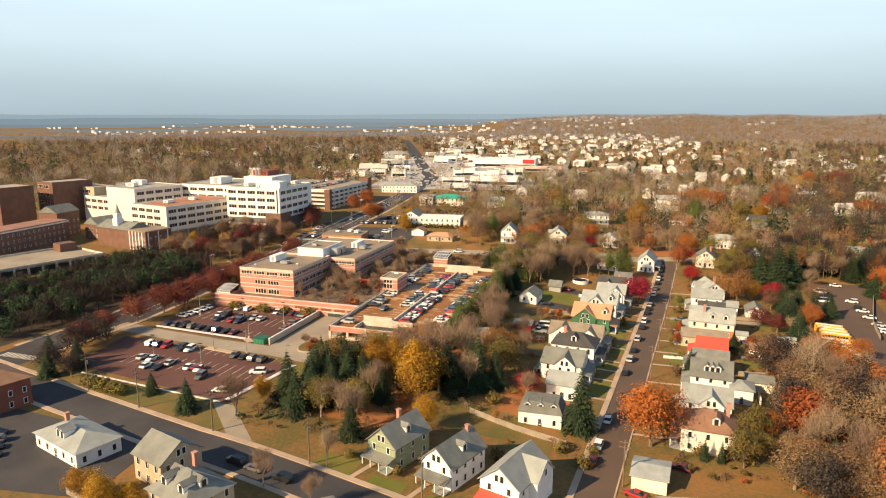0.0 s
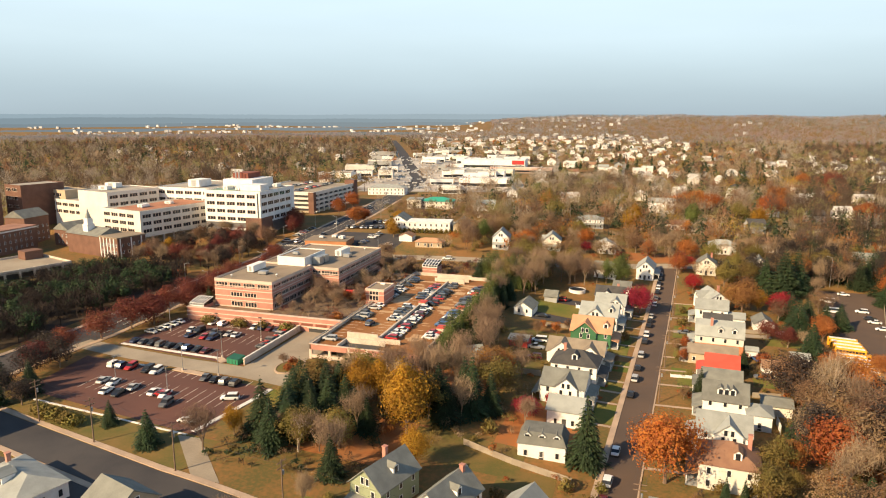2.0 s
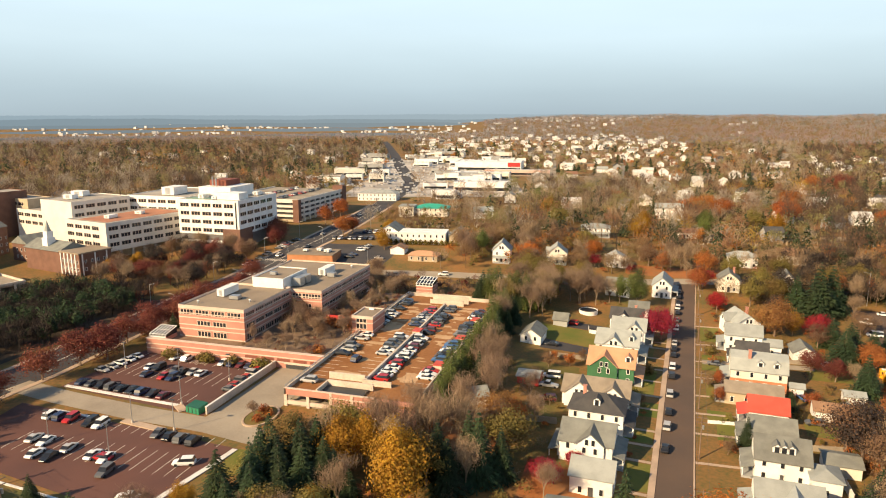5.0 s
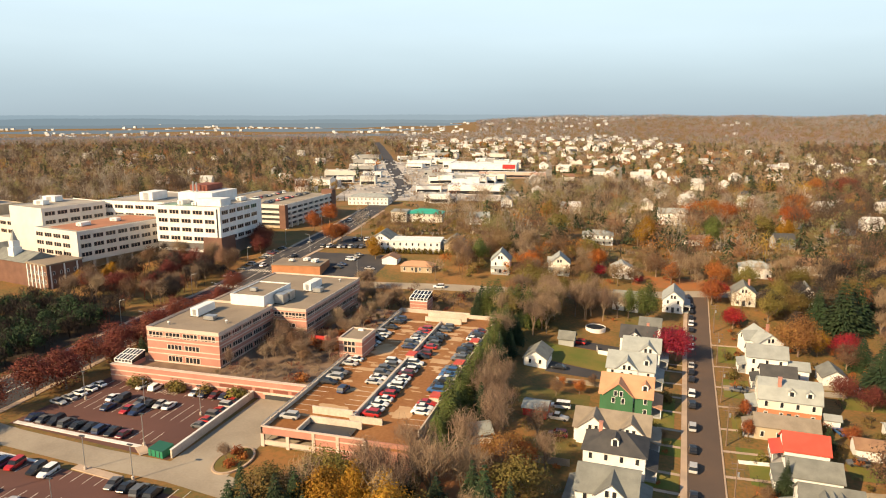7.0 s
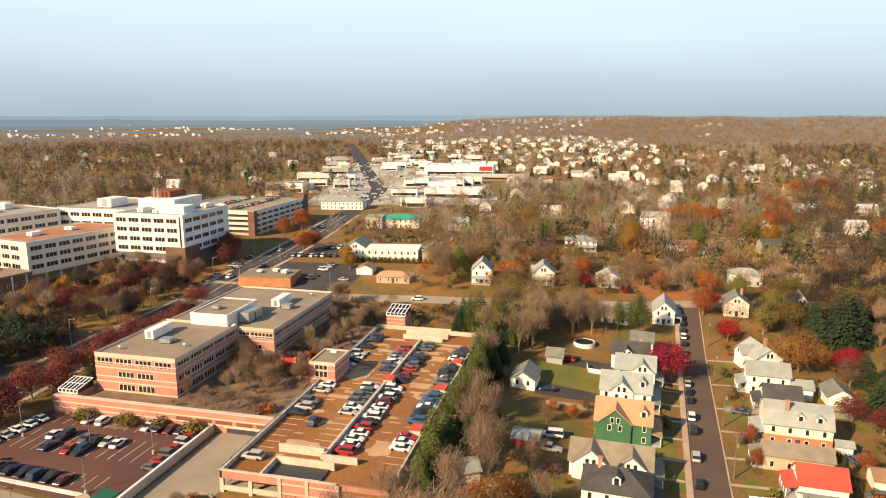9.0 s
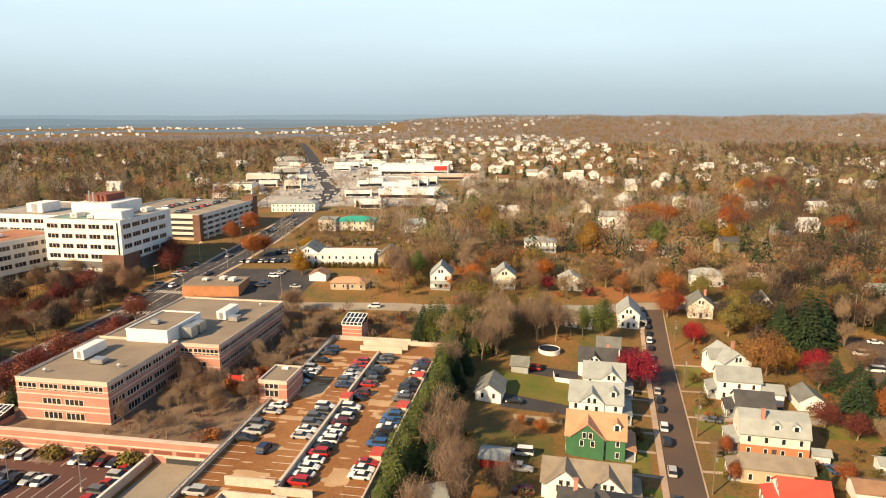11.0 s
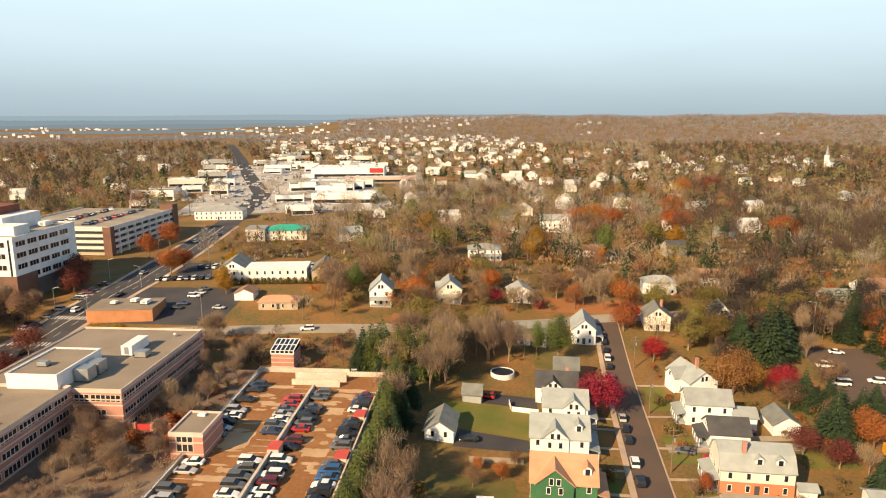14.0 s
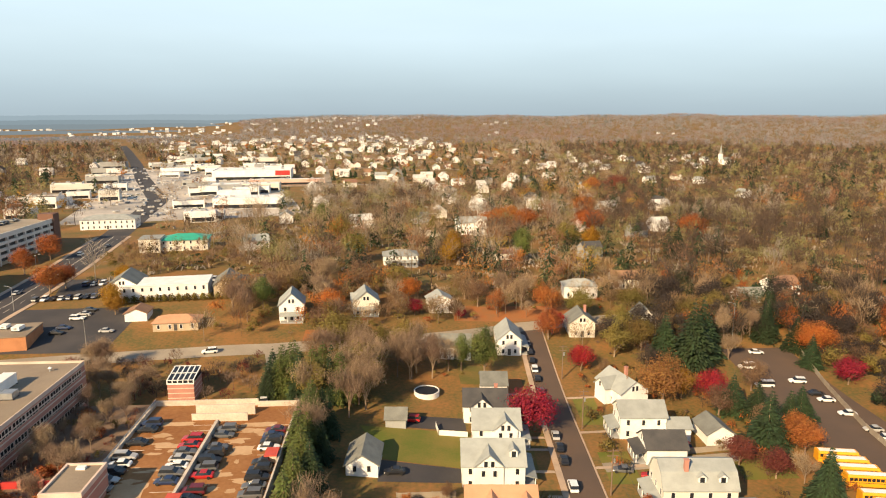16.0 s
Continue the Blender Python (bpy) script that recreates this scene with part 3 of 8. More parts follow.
for x, y in ((-163.8, 2.5), (-151.5, 20.0), (-176.5, -41.5), (-161.5, -36.0)):
    v = thing("roof_vent", pose(x, y, 17.6 if y > -17 else 18.1), "small pale metal roof vent", "roof vent", "roof vents")
    part("pipe", Geo().tube((0, 0, 0), (0, 0, 0.8), 0.25, 0.25, 8), METAL, v)
    part("cap", Geo().tube((0, 0, 0.8), (0, 0, 1.1), 0.5, 0.2, 8), WHITE, v)

# terrace and its brick retaining wall
terrace = thing("terrace", pose(0, 0, 0), "planted courtyard terrace behind a long banded brick retaining wall", "terrace")
part("retaining_wall", Geo().box(-187, -128, -53.4, -52.4, 3.5, 9.6), BRICK, terrace)
for z in (6.6, 8.0):
    part("band", Geo().box(-187.1, -127.9, -53.46, -53.4, z, z + 0.3), BAND, terrace)
part("coping", Geo().box(-187.1, -127.9, -53.5, -52.3, 9.6, 9.75), BAND, terrace)
part("courtyard_floor", Geo().box(-187, -128, -52.4, 20.0, 4.0, 8.55), MULCH, terrace, "courtyard floor of brown mulch and dry leaves")
for x in np.arange(-153, -132, 5.2):
    part("louvre", Geo().box(x, x + 4.2, -53.47, -53.4, 6.95, 7.8), BRICK_DARK, terrace, "dark louvred opening")
# flat dark panel in place of a shaded portal
part("portal", Geo().box(-139.8, -131.2, -53.49, -53.4, 5.0, 6.3), DARK_METAL_AND_SHADE, terrace, "dark panel painting the shade of the garage portal")
part("lintel", Geo().box(-140.4, -130.6, -53.56, -53.49, 6.3, 6.9), BAND, terrace)
walk_wall = Geo().box(-157, -130, -16.8, -16.4, 8.55, 9.9)
part("garden_wall", walk_wall, RED_PAINT, terrace, "low red garden wall with posts")
for x in np.arange(-156, -130, 4.0):
    part("garden_post", Geo().box(x - 0.35, x + 0.35, -17.1, -16.3, 8.55, 10.2), BRICK, terrace)


def glazed_canopy(x, y, z, w, d, h, brick_h):
    """A small brick pavilion with a sloping grid of white glazing bars."""
    t = thing("glazed_pavilion", pose(x, y, z), "brick stair pavilion with a white glazed grid roof", "pavilion", "pavilions")
    part("wall", Geo().box(-w / 2, w / 2, -d / 2, d / 2, 0, brick_h), BRICK, t)
    for k in range(1, int(brick_h)):
        part("band", band_ring(-w / 2, w / 2, -d / 2, d / 2, k * 1.3, 0.2), BAND, t)
    roof = Geo().extrude_x([(-d / 2, brick_h), (d / 2, brick_h), (d / 2, h), (-d / 2, brick_h + (h - brick_h) * 0.45)], -w / 2 + 0.05, w / 2 - 0.05)
    part("glazing", roof, GLASS, t)
    n, z0 = 5, brick_h + (h - brick_h) * 0.45
    for i in range(n + 1):
        xx = -w / 2 + w * i / n
        g = Geo().extrude_x([(-d / 2 - 0.08, brick_h), (-d / 2 - 0.08, z0 + 0.1), (d / 2, h + 0.14), (d / 2, h), (-d / 2 + 0.02, z0), (-d / 2 + 0.02, brick_h)], xx - 0.13, xx + 0.13)
        part("glazing_bar", g, WHITE, t)
    for k in (0.0, 0.5, 1.0):
        yy, zz = -d / 2 + d * k, z0 + (h - z0) * k
        part("glazing_rail", Geo().box(-w / 2, w / 2, yy - 0.1, yy + 0.1, zz, zz + 0.12), WHITE, t)
    part("glazing_sill", Geo().box(-w / 2 - 0.1, w / 2 + 0.1, -d / 2 - 0.1, -d / 2, brick_h - 0.1, brick_h + 0.25), WHITE, t)
    return t


glazed_canopy(-125.0, 33.0, 4.6, 6.6, 7.0, 7.4, 5.2)
glazed_canopy(-184.2, -48.9, 8.5, 5.5, 5.5, 3.2, 1.2)

# ---- the parking deck ----
DX0, DX1, DY0, DY1, DM = -127.2, -93.8, -76.0, 18.7, -110.2
deck = thing("parking_deck", pose(0, 0, 0), "two-level parking deck with a brown worn top level and pale parapets", "parking deck")
part("slab_west", Geo().box(DX0, DM - 0.3, DY0 + 0.3, DY1 - 0.3, 8.2, 8.8), DECK, deck, "brown coated parking level")
part("slab_east", Geo().box(DM + 0.3, DX1, DY0 + 7, DY1 - 0.3, 7.8, 8.4), DECK, deck, "brown coated parking level")
part("parapet_west", Geo().box(DX0 - 0.35, DX0, DY0, DY1, 7.4, 9.75), CONCRETE, deck)
part("parapet_east", Geo().box(DX1, DX1 + 0.35, DY0 + 7, DY1, 7.2, 9.6), CONCRETE, deck)
part("parapet_north", Geo().box(DX0, -103.2, DY1 - 0.35, DY1, 4.5, 10.1), CONCRETE, deck)
part("parapet_north", Geo().box(-103.2, DX1, DY1 - 1.1, DY1 - 0.75, 4.5, 9.7), CONCRETE, deck)
part("divider", Geo().box(DM - 0.3, DM + 0.3, -66, 8.0, 7.8, 9.9), CONCRETE, deck, "pale concrete divider wall")
for y in np.arange(-72, DY1, 3.0):
    part("rail_post", Geo().box(DX0 - 0.3, DX0 - 0.1, y - 0.06, y + 0.06, 9.75, 10.35), METAL, deck)
part("rail", Geo().box(DX0 - 0.26, DX0 - 0.14, DY0, DY1, 10.3, 10.4).box(DX0 - 0.26, DX0 - 0.14, DY0, DY1, 10.0, 10.08), METAL, deck, "grey metal guard rail")
lower = Geo().box(DX1 - 0.2, DX1, DY0 + 7, DY1, 2.2, 7.0).box(DX0, DX0 + 0.2, DY0 + 9, DY1, 4.0, 7.0)
part("lower_wall", lower, BRICK, deck)
part("lower_floor", Geo().box(DX0, DX1, DY0 + 0.5, DY1, 3.6, 5.12), DRIVE, deck)
# south face: open on two levels at its western end, a banded brick wall beyond
SX = -103.5
part("south_spandrel", Geo().box(DX0 - 0.35, -115.2, DY0, DY0 + 0.35, 8.0, 9.6), BRICK, deck)
part("south_spandrel", Geo().box(DX0 - 0.35, -115.2, DY0, DY0 + 0.35, 5.5, 6.5), BAND, deck)
part("south_cap", Geo().box(DX0 - 0.45, SX, DY0 - 0.1, DY0 + 0.45, 9.6, 9.8), BAND, deck)
for x in (DX0 - 0.1, -121.2):
    part("pier", Geo().box(x - 0.4, x + 0.4, DY0 - 0.08, DY0 + 0.5, 2.0, 8.0), BAND, deck)
part("south_wall", Geo().box(-115.2, SX, DY0, DY0 + 0.35, 1.5, 9.6), BRICK, deck)
for z in (4.4, 6.4, 8.3):
    part("band", Geo().box(-115.2, SX, DY0 - 0.06, DY0, z, z + 0.28), BAND, deck)
for x in (-115.0, -109.4, SX + 0.2):
    part("pilaster", Geo().box(x - 0.35, x + 0.35, DY0 - 0.16, DY0 - 0.06, 1.5, 9.6), BAND, deck)
part("mid_floor", Geo().box(DX0, -115.3, DY0 + 0.4, DY0 + 9, 5.5, 5.7), DRIVE, deck)
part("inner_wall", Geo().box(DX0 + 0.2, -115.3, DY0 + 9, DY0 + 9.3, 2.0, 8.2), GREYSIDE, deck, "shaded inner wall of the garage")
part("south_slab", Geo().box(DM - 0.3, DX1, DY0 + 0.35, DY0 + 7, 7.8, 8.4), DECK, deck)
part("south_wall_east", Geo().box(SX, DX1 + 0.3, DY0 + 0.4, DY0 + 0.8, 1.5, 9.4), BRICK, deck)
part("ramp_wall", Geo().box(-120.5, -110.5, -65.2, -64.8, 8.6, 10.6), CONCRETE, deck, "cream ramp wall")
part("ramp_wall", Geo().box(-110.9, -103.0, -66.2, -65.8, 8.2, 9.9), CONCRETE, deck, "cream ramp wall")
part("ramp_wall", Geo().box(-118.8, -106.5, -69.6, -69.2, 8.6, 10.3), CONCRETE, deck, "cream ramp wall")
part("ramp_wall", Geo().box(-119.2, -118.8, -75.5, -69.2, 8.6, 10.0), CONCRETE, deck, "cream ramp wall")
# dark sheet laid on the slab as the ramp void's shade
part("ramp_mouth", Geo().box(-118.8, -107.5, -74.6, -69.7, 8.82, 8.84), DARK_METAL_AND_SHADE, deck, "dark sheet painting the shade of the ramp opening")
part("ramp_curb", Geo().box(-118.8, -107.5, -75.2, -74.6, 8.8, 9.3), CONCRETE, deck)
part("ramp_wall", Geo().box(-116.5, -104, DY1 - 8.6, DY1 - 8.2, 8.4, 10.3), CONCRETE, deck, "cream ramp wall")
part("ramp_wall", Geo().box(-116.5, -103, DY1 - 5.2, DY1 - 4.8, 8.4, 10.9), CONCRETE, deck, "cream ramp wall")
for x, y, z in ((-109.6, -25.0, 8.8), (-95.2, -8.0, 8.4), (-95.2, -50, 8.4), (-95.2, -27.0, 8.4)):
    k = thing("deck_stair_hut", pose(x, y, z - 0.05), "low pale concrete stair enclosure with a flat cap", "stair enclosure", "stair enclosures")
    part("wall", Geo().box(-1.2, 1.2, -1.7, 1.7, 0, 1.5), CONCRETE, k)
    part("cap", Geo().box(-1.3, 1.3, -1.8, 1.8, 1.5, 1.7), ROOF_RED, k, "flat red cap")
stair = thing("stair_tower", pose(0, 0, 0), "brick stair tower with cream bands and a flat roof", "stair tower")
part("wall", Geo().box(-130.0, -123.0, -29.0, -18.8, 8.6, 13.9), BRICK, stair)
part("roof", Geo().box(-129.7, -123.3, -28.7, -19.1, 13.9, 14.15), GRAVEL_ROOF, stair)
rim = Geo().box(-130.1, -122.9, -29.1, -28.7, 13.6, 14.5).box(-130.1, -122.9, -19.1, -18.7, 13.6, 14.5).box(-130.1, -129.7, -28.7, -19.1, 13.6, 14.5).box(-123.3, -122.9, -28.7, -19.1, 13.6, 14.5)
part("parapet", rim, BAND, stair)
for z in (9.7, 12.2):
    part("band", band_ring(-130, -123, -29, -18.8, z, 0.3), BAND, stair)
for z in (11.2, 13.0):
    put_window(stair, STRIP3, -126.8, -29.02, z, 0)
part("skylight", Geo().box(-127.6, -126.0, -20.8, -19.8, 14.15, 14.6), WHITE, stair)
tower_leg = Geo().box(-130.0, -127.6, -29.0, -18.8, 4.5, 8.6)
part("base", tower_leg, BRICK, stair)
# worn patches and bay lines on the deck
rnd = random.Random(4)
for k in range(70):
    west = k % 2 == 0
    cx = rnd.uniform(-121.5, -115.5) if west else rnd.uniform(-105.5, -98.5)
    cy = rnd.uniform(DY0 + 12, DY1 - 10)
    w, d = rnd.uniform(1.0, 5.0), rnd.uniform(0.5, 2.2)
    z = (8.8 if west else 8.4) + 0.006 + 0.0004 * k
    pts = [(cx + w / 2 * math.cos(a) * rnd.uniform(0.6, 1.2), cy + d / 2 * math.sin(a) * rnd.uniform(0.6, 1.2), z) for a in np.linspace(0, 2 * math.pi, 13)[:-1]]
    part("worn_patch", Geo().add(pts, [tuple(range(12))]), DECK_BARE, deck)
for cx, cy, w, d, z in ((-117.5, -61.5, 9.0, 4.5, 8.8), (-119.5, -20.5, 7.0, 9.0, 8.8), (-118.5, -36.0, 8.0, 2.4, 8.8), (-118.0, -2.0, 6.0, 2.0, 8.8), (-121.5, -66.5, 6.0, 1.2, 8.8), (-100.5, -58.0, 5.0, 7.0, 8.4), (-101.5, -24.0, 6.0, 4.0, 8.4), (-102.0, -4.0, 5.0, 4.5, 8.4), (-101.0, 8.0, 9.0, 2.5, 8.4), (-119.0, 8.5, 8.0, 2.2, 8.8)):
    pts = [(cx + w / 2 * max(-0.85, min(0.85, 1.2 * math.cos(a))) * rnd.uniform(0.85, 1.15), cy + d / 2 * max(-0.85, min(0.85, 1.2 * math.sin(a))) * rnd.uniform(0.85, 1.15), z + 0.004) for a in np.linspace(0, 2 * math.pi, 25)[:-1]]
    part("worn_patch", Geo().add(pts, [tuple(range(24))]), DECK_BARE, deck)
for x0, x1, z in ((-126.8, -122.2, 8.8), (-115.4, -110.8, 8.8), (-109.6, -105.2, 8.4), (-98.6, -94.2, 8.4)):
    for y in np.arange(DY0 + 12, DY1 - 9, 2.75):
        part("bay_line", Geo().box(x0, x1, y - 0.06, y + 0.06, z - 0.05, z + 0.022), LINE, deck)

# ---- lots: walls, islands, lines ----
lot_wall = thing("lot_wall", pose(0, 0, 0), "long pale concrete wall between the upper lot and the ramp", "wall")
part("wall", Geo().box(-143.4, -143.0, -86, -53.5, 4.5, 6.9), CONCRETE, lot_wall)
part("coping", Geo().box(-143.5, -142.9, -86.1, -53.5, 6.9, 7.02), SNOWY, lot_wall)


def island(points, width, rise=0.22, mat=None, name="lot_island"):
    t = structure(name, drape(points, width, rise, thick=0.35), mat or SNOWY, "bleached raised kerb island in the parking lot", "kerb island")
    return t


island([(-190, -81.2), (-170, -82.6), (-153, -83.6)], 1.1)
island([(-153, -83.6), (-149.5, -86.2)], 2.2, mat=WALKWAY)
island([(-160, -94.5), (-148, -96)], 2.0, mat=WALKWAY)
island([(-126.5, -99.5), (-127.5, -108), (-130.5, -126)], 1.3)
island([(-181, -94.2), (-166, -95.2)], 0.8)
island([(-180, -122.5), (-160, -124.5), (-131, -127.5)], 0.5)
oval = [(-129.8 + 3.6 * math.cos(q), -83.5 + 5.6 * math.sin(q)) for q in np.linspace(0, 2 * math.pi, 25)]
structure("planted_island", drape(oval, 0.45, 0.4, step=2.0, thick=0.5), WALKWAY, "raised oval kerb round a planted island", "kerb")
structure("island_bed", Geo().prism([(x, y) for x, y in oval[:-1]], gz(-130, -83) - 0.3, gz(-130, -83) + 0.3), VERGE, "grassy planting bed in the drive", "lawn")
structure("lawn_corner", patch([(-125.5, -113), (-119.5, -108), (-116, -98), (-126, -99)], 0.06), LAWN, "grass corner of the lot", "lawn")
lines = Geo()
for x in np.arange(-186, -150, 2.8):
    lines.box(x - 0.06, x + 0.06, -81, -76.5, 5.0, 5.066)
    lines.box(x - 0.06, x + 0.06, -70.5, -61.5, 5.0, 5.066)
    lines.box(x - 0.06, x + 0.06, -58.2, -53.6, 5.0, 5.066)
for x in np.arange(-176, -131, 2.8):
    lines.box(x - 0.06, x + 0.06, -113, -104.5, 5.0, 5.066)
    lines.box(x - 0.06, x + 0.06, -99.5, -96, 5.0, 5.066)
for k in range(7):
    lines.box(-169 + k * 0.8, -168.8 + k * 0.8, -57.5, -54, 5.0, 5.067)
structure("bay_lines", lines, LINE, "faded painted bay lines on the lots", "road marking")
dump = thing("dumpster", pose(-146.5, -85.0, 5.05, 0, 0, -8), "green steel dumpster enclosure standing in the lot", "dumpster")
part("body", Geo().extrude_x([(-1.6, 0), (1.6, 0), (1.6, 1.9), (-1.6, 1.5)], -2.0, 2.0), surf("green_steel", (0.02, 0.20, 0.10), rough=0.6), dump)
part("lid", Geo().extrude_x([(-1.65, 1.52), (1.65, 1.92), (1.65, 2.0), (-1.65, 1.6)], -2.05, 2.05), surf("dark_green_lid", (0.015, 0.10, 0.06), rough=0.6), dump)
for x in (-1.2, 0, 1.2):
    part("rib", Geo().box(x - 0.06, x + 0.06, -1.68, -1.6, 0.1, 1.45), DARK_METAL_AND_SHADE, dump)


def lot_lamp(x, y, h=7.5):
    t = thing("lot_lamp", pose(x, y, gz(x, y)), "slim pale parking lot lamp post with a box lamp", "lamp post", "lot lamps")
    part("base", Geo().tube((0, 0, 0), (0, 0, 0.8), 0.3, 0.3, 8), CONCRETE, t)
    part("pole", Geo().tube((0, 0, 0.8), (0, 0, h), 0.09, 0.07, 6), METAL, t)
    part("lamp_head", Geo().box(-0.6, 0.6, -0.2, 0.2, h, h + 0.2), DARK_METAL_AND_SHADE, t)
    return t


for x, y in ((-152.5, -83), (-166, -66), (-150, -66), (-184, -66), (-157, -95), (-145, -95.5), (-150, -110), (-168, -108)):
    lot_lamp(x, y)

# ---- hospital ----
HSTRIP = strip_window(3, 1.7, 1.75)
PALE_ROOF = surf("pale_membrane_roof", (0.42, 0.37, 0.30), (0.30, 0.26, 0.21), 0.95, 0.08, 1.0)


def hospital_block(name, x, y, rz, w, d, z0, z1, wall, floors, label, first=None, pitch=4.2, front=True, side=True, dark_base=0.0, base_wall=None):
    """A flat-roofed block; its south-east corner stands at (x, y), w runs west, d runs north."""
    t = thing(name, pose(x, y, 0, 0, 0, rz), label, "hospital building", "hospital blocks")
    part("wall", Geo().box(-w, 0, 0, d, z0 + dark_base, z1 - 0.8), wall, t)
    if dark_base:
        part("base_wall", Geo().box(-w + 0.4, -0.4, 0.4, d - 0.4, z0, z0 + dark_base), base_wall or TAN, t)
    part("roof", Geo().box(-w + 0.4, -0.4, 0.4, d - 0.4, z1 - 0.8, z1 - 0.35), PALE_ROOF, t)
    rim = Geo().box(-w, 0, 0, 0.4, z1 - 0.8, z1).box(-w, 0, d - 0.4, d, z1 - 0.8, z1).box(-w, -w + 0.4, 0.4, d - 0.4, z1 - 0.8, z1).box(-0.4, 0, 0.4, d - 0.4, z1 - 0.8, z1)
    part("parapet", rim, wall, t)
    for k in range(floors):
        z = z1 - 2.9 - k * pitch
        if front:
            for xx in np.arange(-w + 4.0, -2.5, 6.4):
                put_window(t, HSTRIP, xx, -0.02, z, 0)
        if side:
            for yy in np.arange(4.0, d - 2.5, 6.4):
                put_window(t, HSTRIP, 0.02, yy, z, 90)
        part("joint", band_ring(-w, 0, 0, d, z - 1.6, 0.14, 0.04), wall, t)
    return t


# shade on the two lower floors is put into the dark base colour
tower = hospital_block("hospital_wing", -237, 76, 0, 35.3, 37.0, 8, 34, WHITE, 4, "white panelled hospital wing with bands of dark windows", dark_base=8.4, base_wall=surf("painted_shade_panels", (0.16, 0.145, 0.135), (0.11, 0.10, 0.095), 0.6))
part("base_band", Geo().box(-35.1, -10, -0.05, 0.35, 12.2, 13.4), WHITE, tower, "white spandrel between the lower floors")
part("stair_core", Geo().box(-9.5, 0.4, -0.4, 11.0, 8, 19.5), BRICK_OLD, tower, "brown brick lower corner")
part("slot", Geo().box(-1.9, -1.2, -0.1, 0, 19.6, 33), GLASS, tower, "tall dark glazed slot")
part("upper_storey", Geo().box(-31, -12, 12, 34, 33.3, 39.0), WHITE, tower)
part("plant_room", Geo().box(-29, -19, 19, 32, 39.0, 42.0), BRICK_DARK, tower, "dark red plant room")
part("flue", Geo().tube((-25, 16, 39), (-25, 16, 44), 0.4, 0.4, 8), METAL, tower)
part("flue", Geo().tube((-23, 16, 39), (-23, 16, 43.5), 0.4, 0.4, 8), METAL, tower)
part("annex", Geo().box(-15.5, -2.6, 5, 13.5, 33.3, 37.0), WHITE, tower)
part("green_roof", Geo().box(-33, -17, 3.5, 11, 33.66, 33.9), surf("green_copper_roof", (0.22, 0.34, 0.27)), tower)
hospital_block("hospital_wing", -282, 97, 0, 40, 45, 8, 32, WHITE, 2, "white hospital wing behind the main block")
hospital_block("hospital_wing", -288.5, 43.5, -12, 31, 58, 11.4, 25.4, OFFWHITE, 3, "cream hospital wing raised on columns with square windows", pitch=3.9)
cols = thing("hospital_undercroft", pose(-288.5, 43.5, 0, 0, 0, -12), "shaded undercroft with pale columns", "undercroft")
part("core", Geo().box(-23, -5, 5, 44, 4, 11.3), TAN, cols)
for yy in np.arange(1.0, 58, 6.6):
    part("column", Geo().box(-1.0, -0.2, yy - 0.4, yy + 0.4, 4, 11.4), CONCRETE, cols)
for xx in np.arange(-26, -2, 6.2):
    part("column", Geo().box(xx - 0.4, xx + 0.4, 0.2, 1.0, 4, 11.4), CONCRETE, cols)
hospital_block("hospital_wing", -326, 62, -13, 27, 34, 5, 32, OFFWHITE, 4, "tall cream hospital wing with a blank end wall", front=False)
hospital_block("hospital_wing", -350, 70, -13, 30, 30, 5, 25, OFFWHITE, 2, "low cream hospital wing with a flat roof")
part("terrace_roof", Geo().box(-26, -4, 4, 48, 25.06, 25.15), surf("terracotta_roof", (0.45, 0.20, 0.11)), bpy.data.objects["hospital_wing.002"])
for x, y, w, d, z1, lab in ((-388, 62, 17, 26, 34, "dark red brick hospital tower"), (-372, 78, 30, 14, 30, "tan brick hospital block"), (-398, 34, 22, 20, 33, "dark red brick hospital tower")):
    hospital_block("brick_tower", x, y, -13, w, d, 5, z1, BRICK_OLD if "dark" in lab else TAN, 3, lab, pitch=5.0, side=False)

# parking garage beside the avenue
gar = thing("hospital_garage", pose(-245, 152, 0), "open five-level concrete parking garage with dark bands", "parking garage")
# dark core puts the inner shade of the open levels into its colour
part("core", Geo().box(-54, -1.0, 1.0, 67, 9, 22.6), DARK_METAL_AND_SHADE, gar)
for k in range(5):
    z = 11.4 + k * 2.9
    part("spandrel", Geo().box(-55, 0, 0, 68, z, z + 1.35), OFFWHITE if k else TAN, gar, "pale concrete spandrel band")
for yy in np.arange(0.6, 68, 7.4):
    part("pier", Geo().box(-0.9, 0.1, yy - 0.5, yy + 0.5, 8.5, 24.2), OFFWHITE, gar)
part("corner_tower", Geo().box(-3.6, 0.3, -0.3, 3.2, 8.5, 25.0), BRICK_OLD, gar, "brown brick corner stair tower")
part("corner_tower", Geo().box(-7, 0.6, 63, 69, 8.5, 27.5), BRICK_OLD, gar, "brown brick stair tower")
part("corner_tower", Geo().box(-62, -50, -10, 2, 8.5, 30.5), BRICK_OLD, gar, "brown brick stair tower")
part("top_floor", Geo().box(-54.6, -0.4, 0.4, 67.6, 24.3, 24.45), DRIVE, gar)
part("top_rim", Geo().box(-55, 0, 0, 0.4, 24.3, 25.2).box(-0.4, 0, 0.4, 68, 24.3, 25.2).box(-55, -54.6, 0.4, 68, 24.3, 25.2), OFFWHITE, gar)

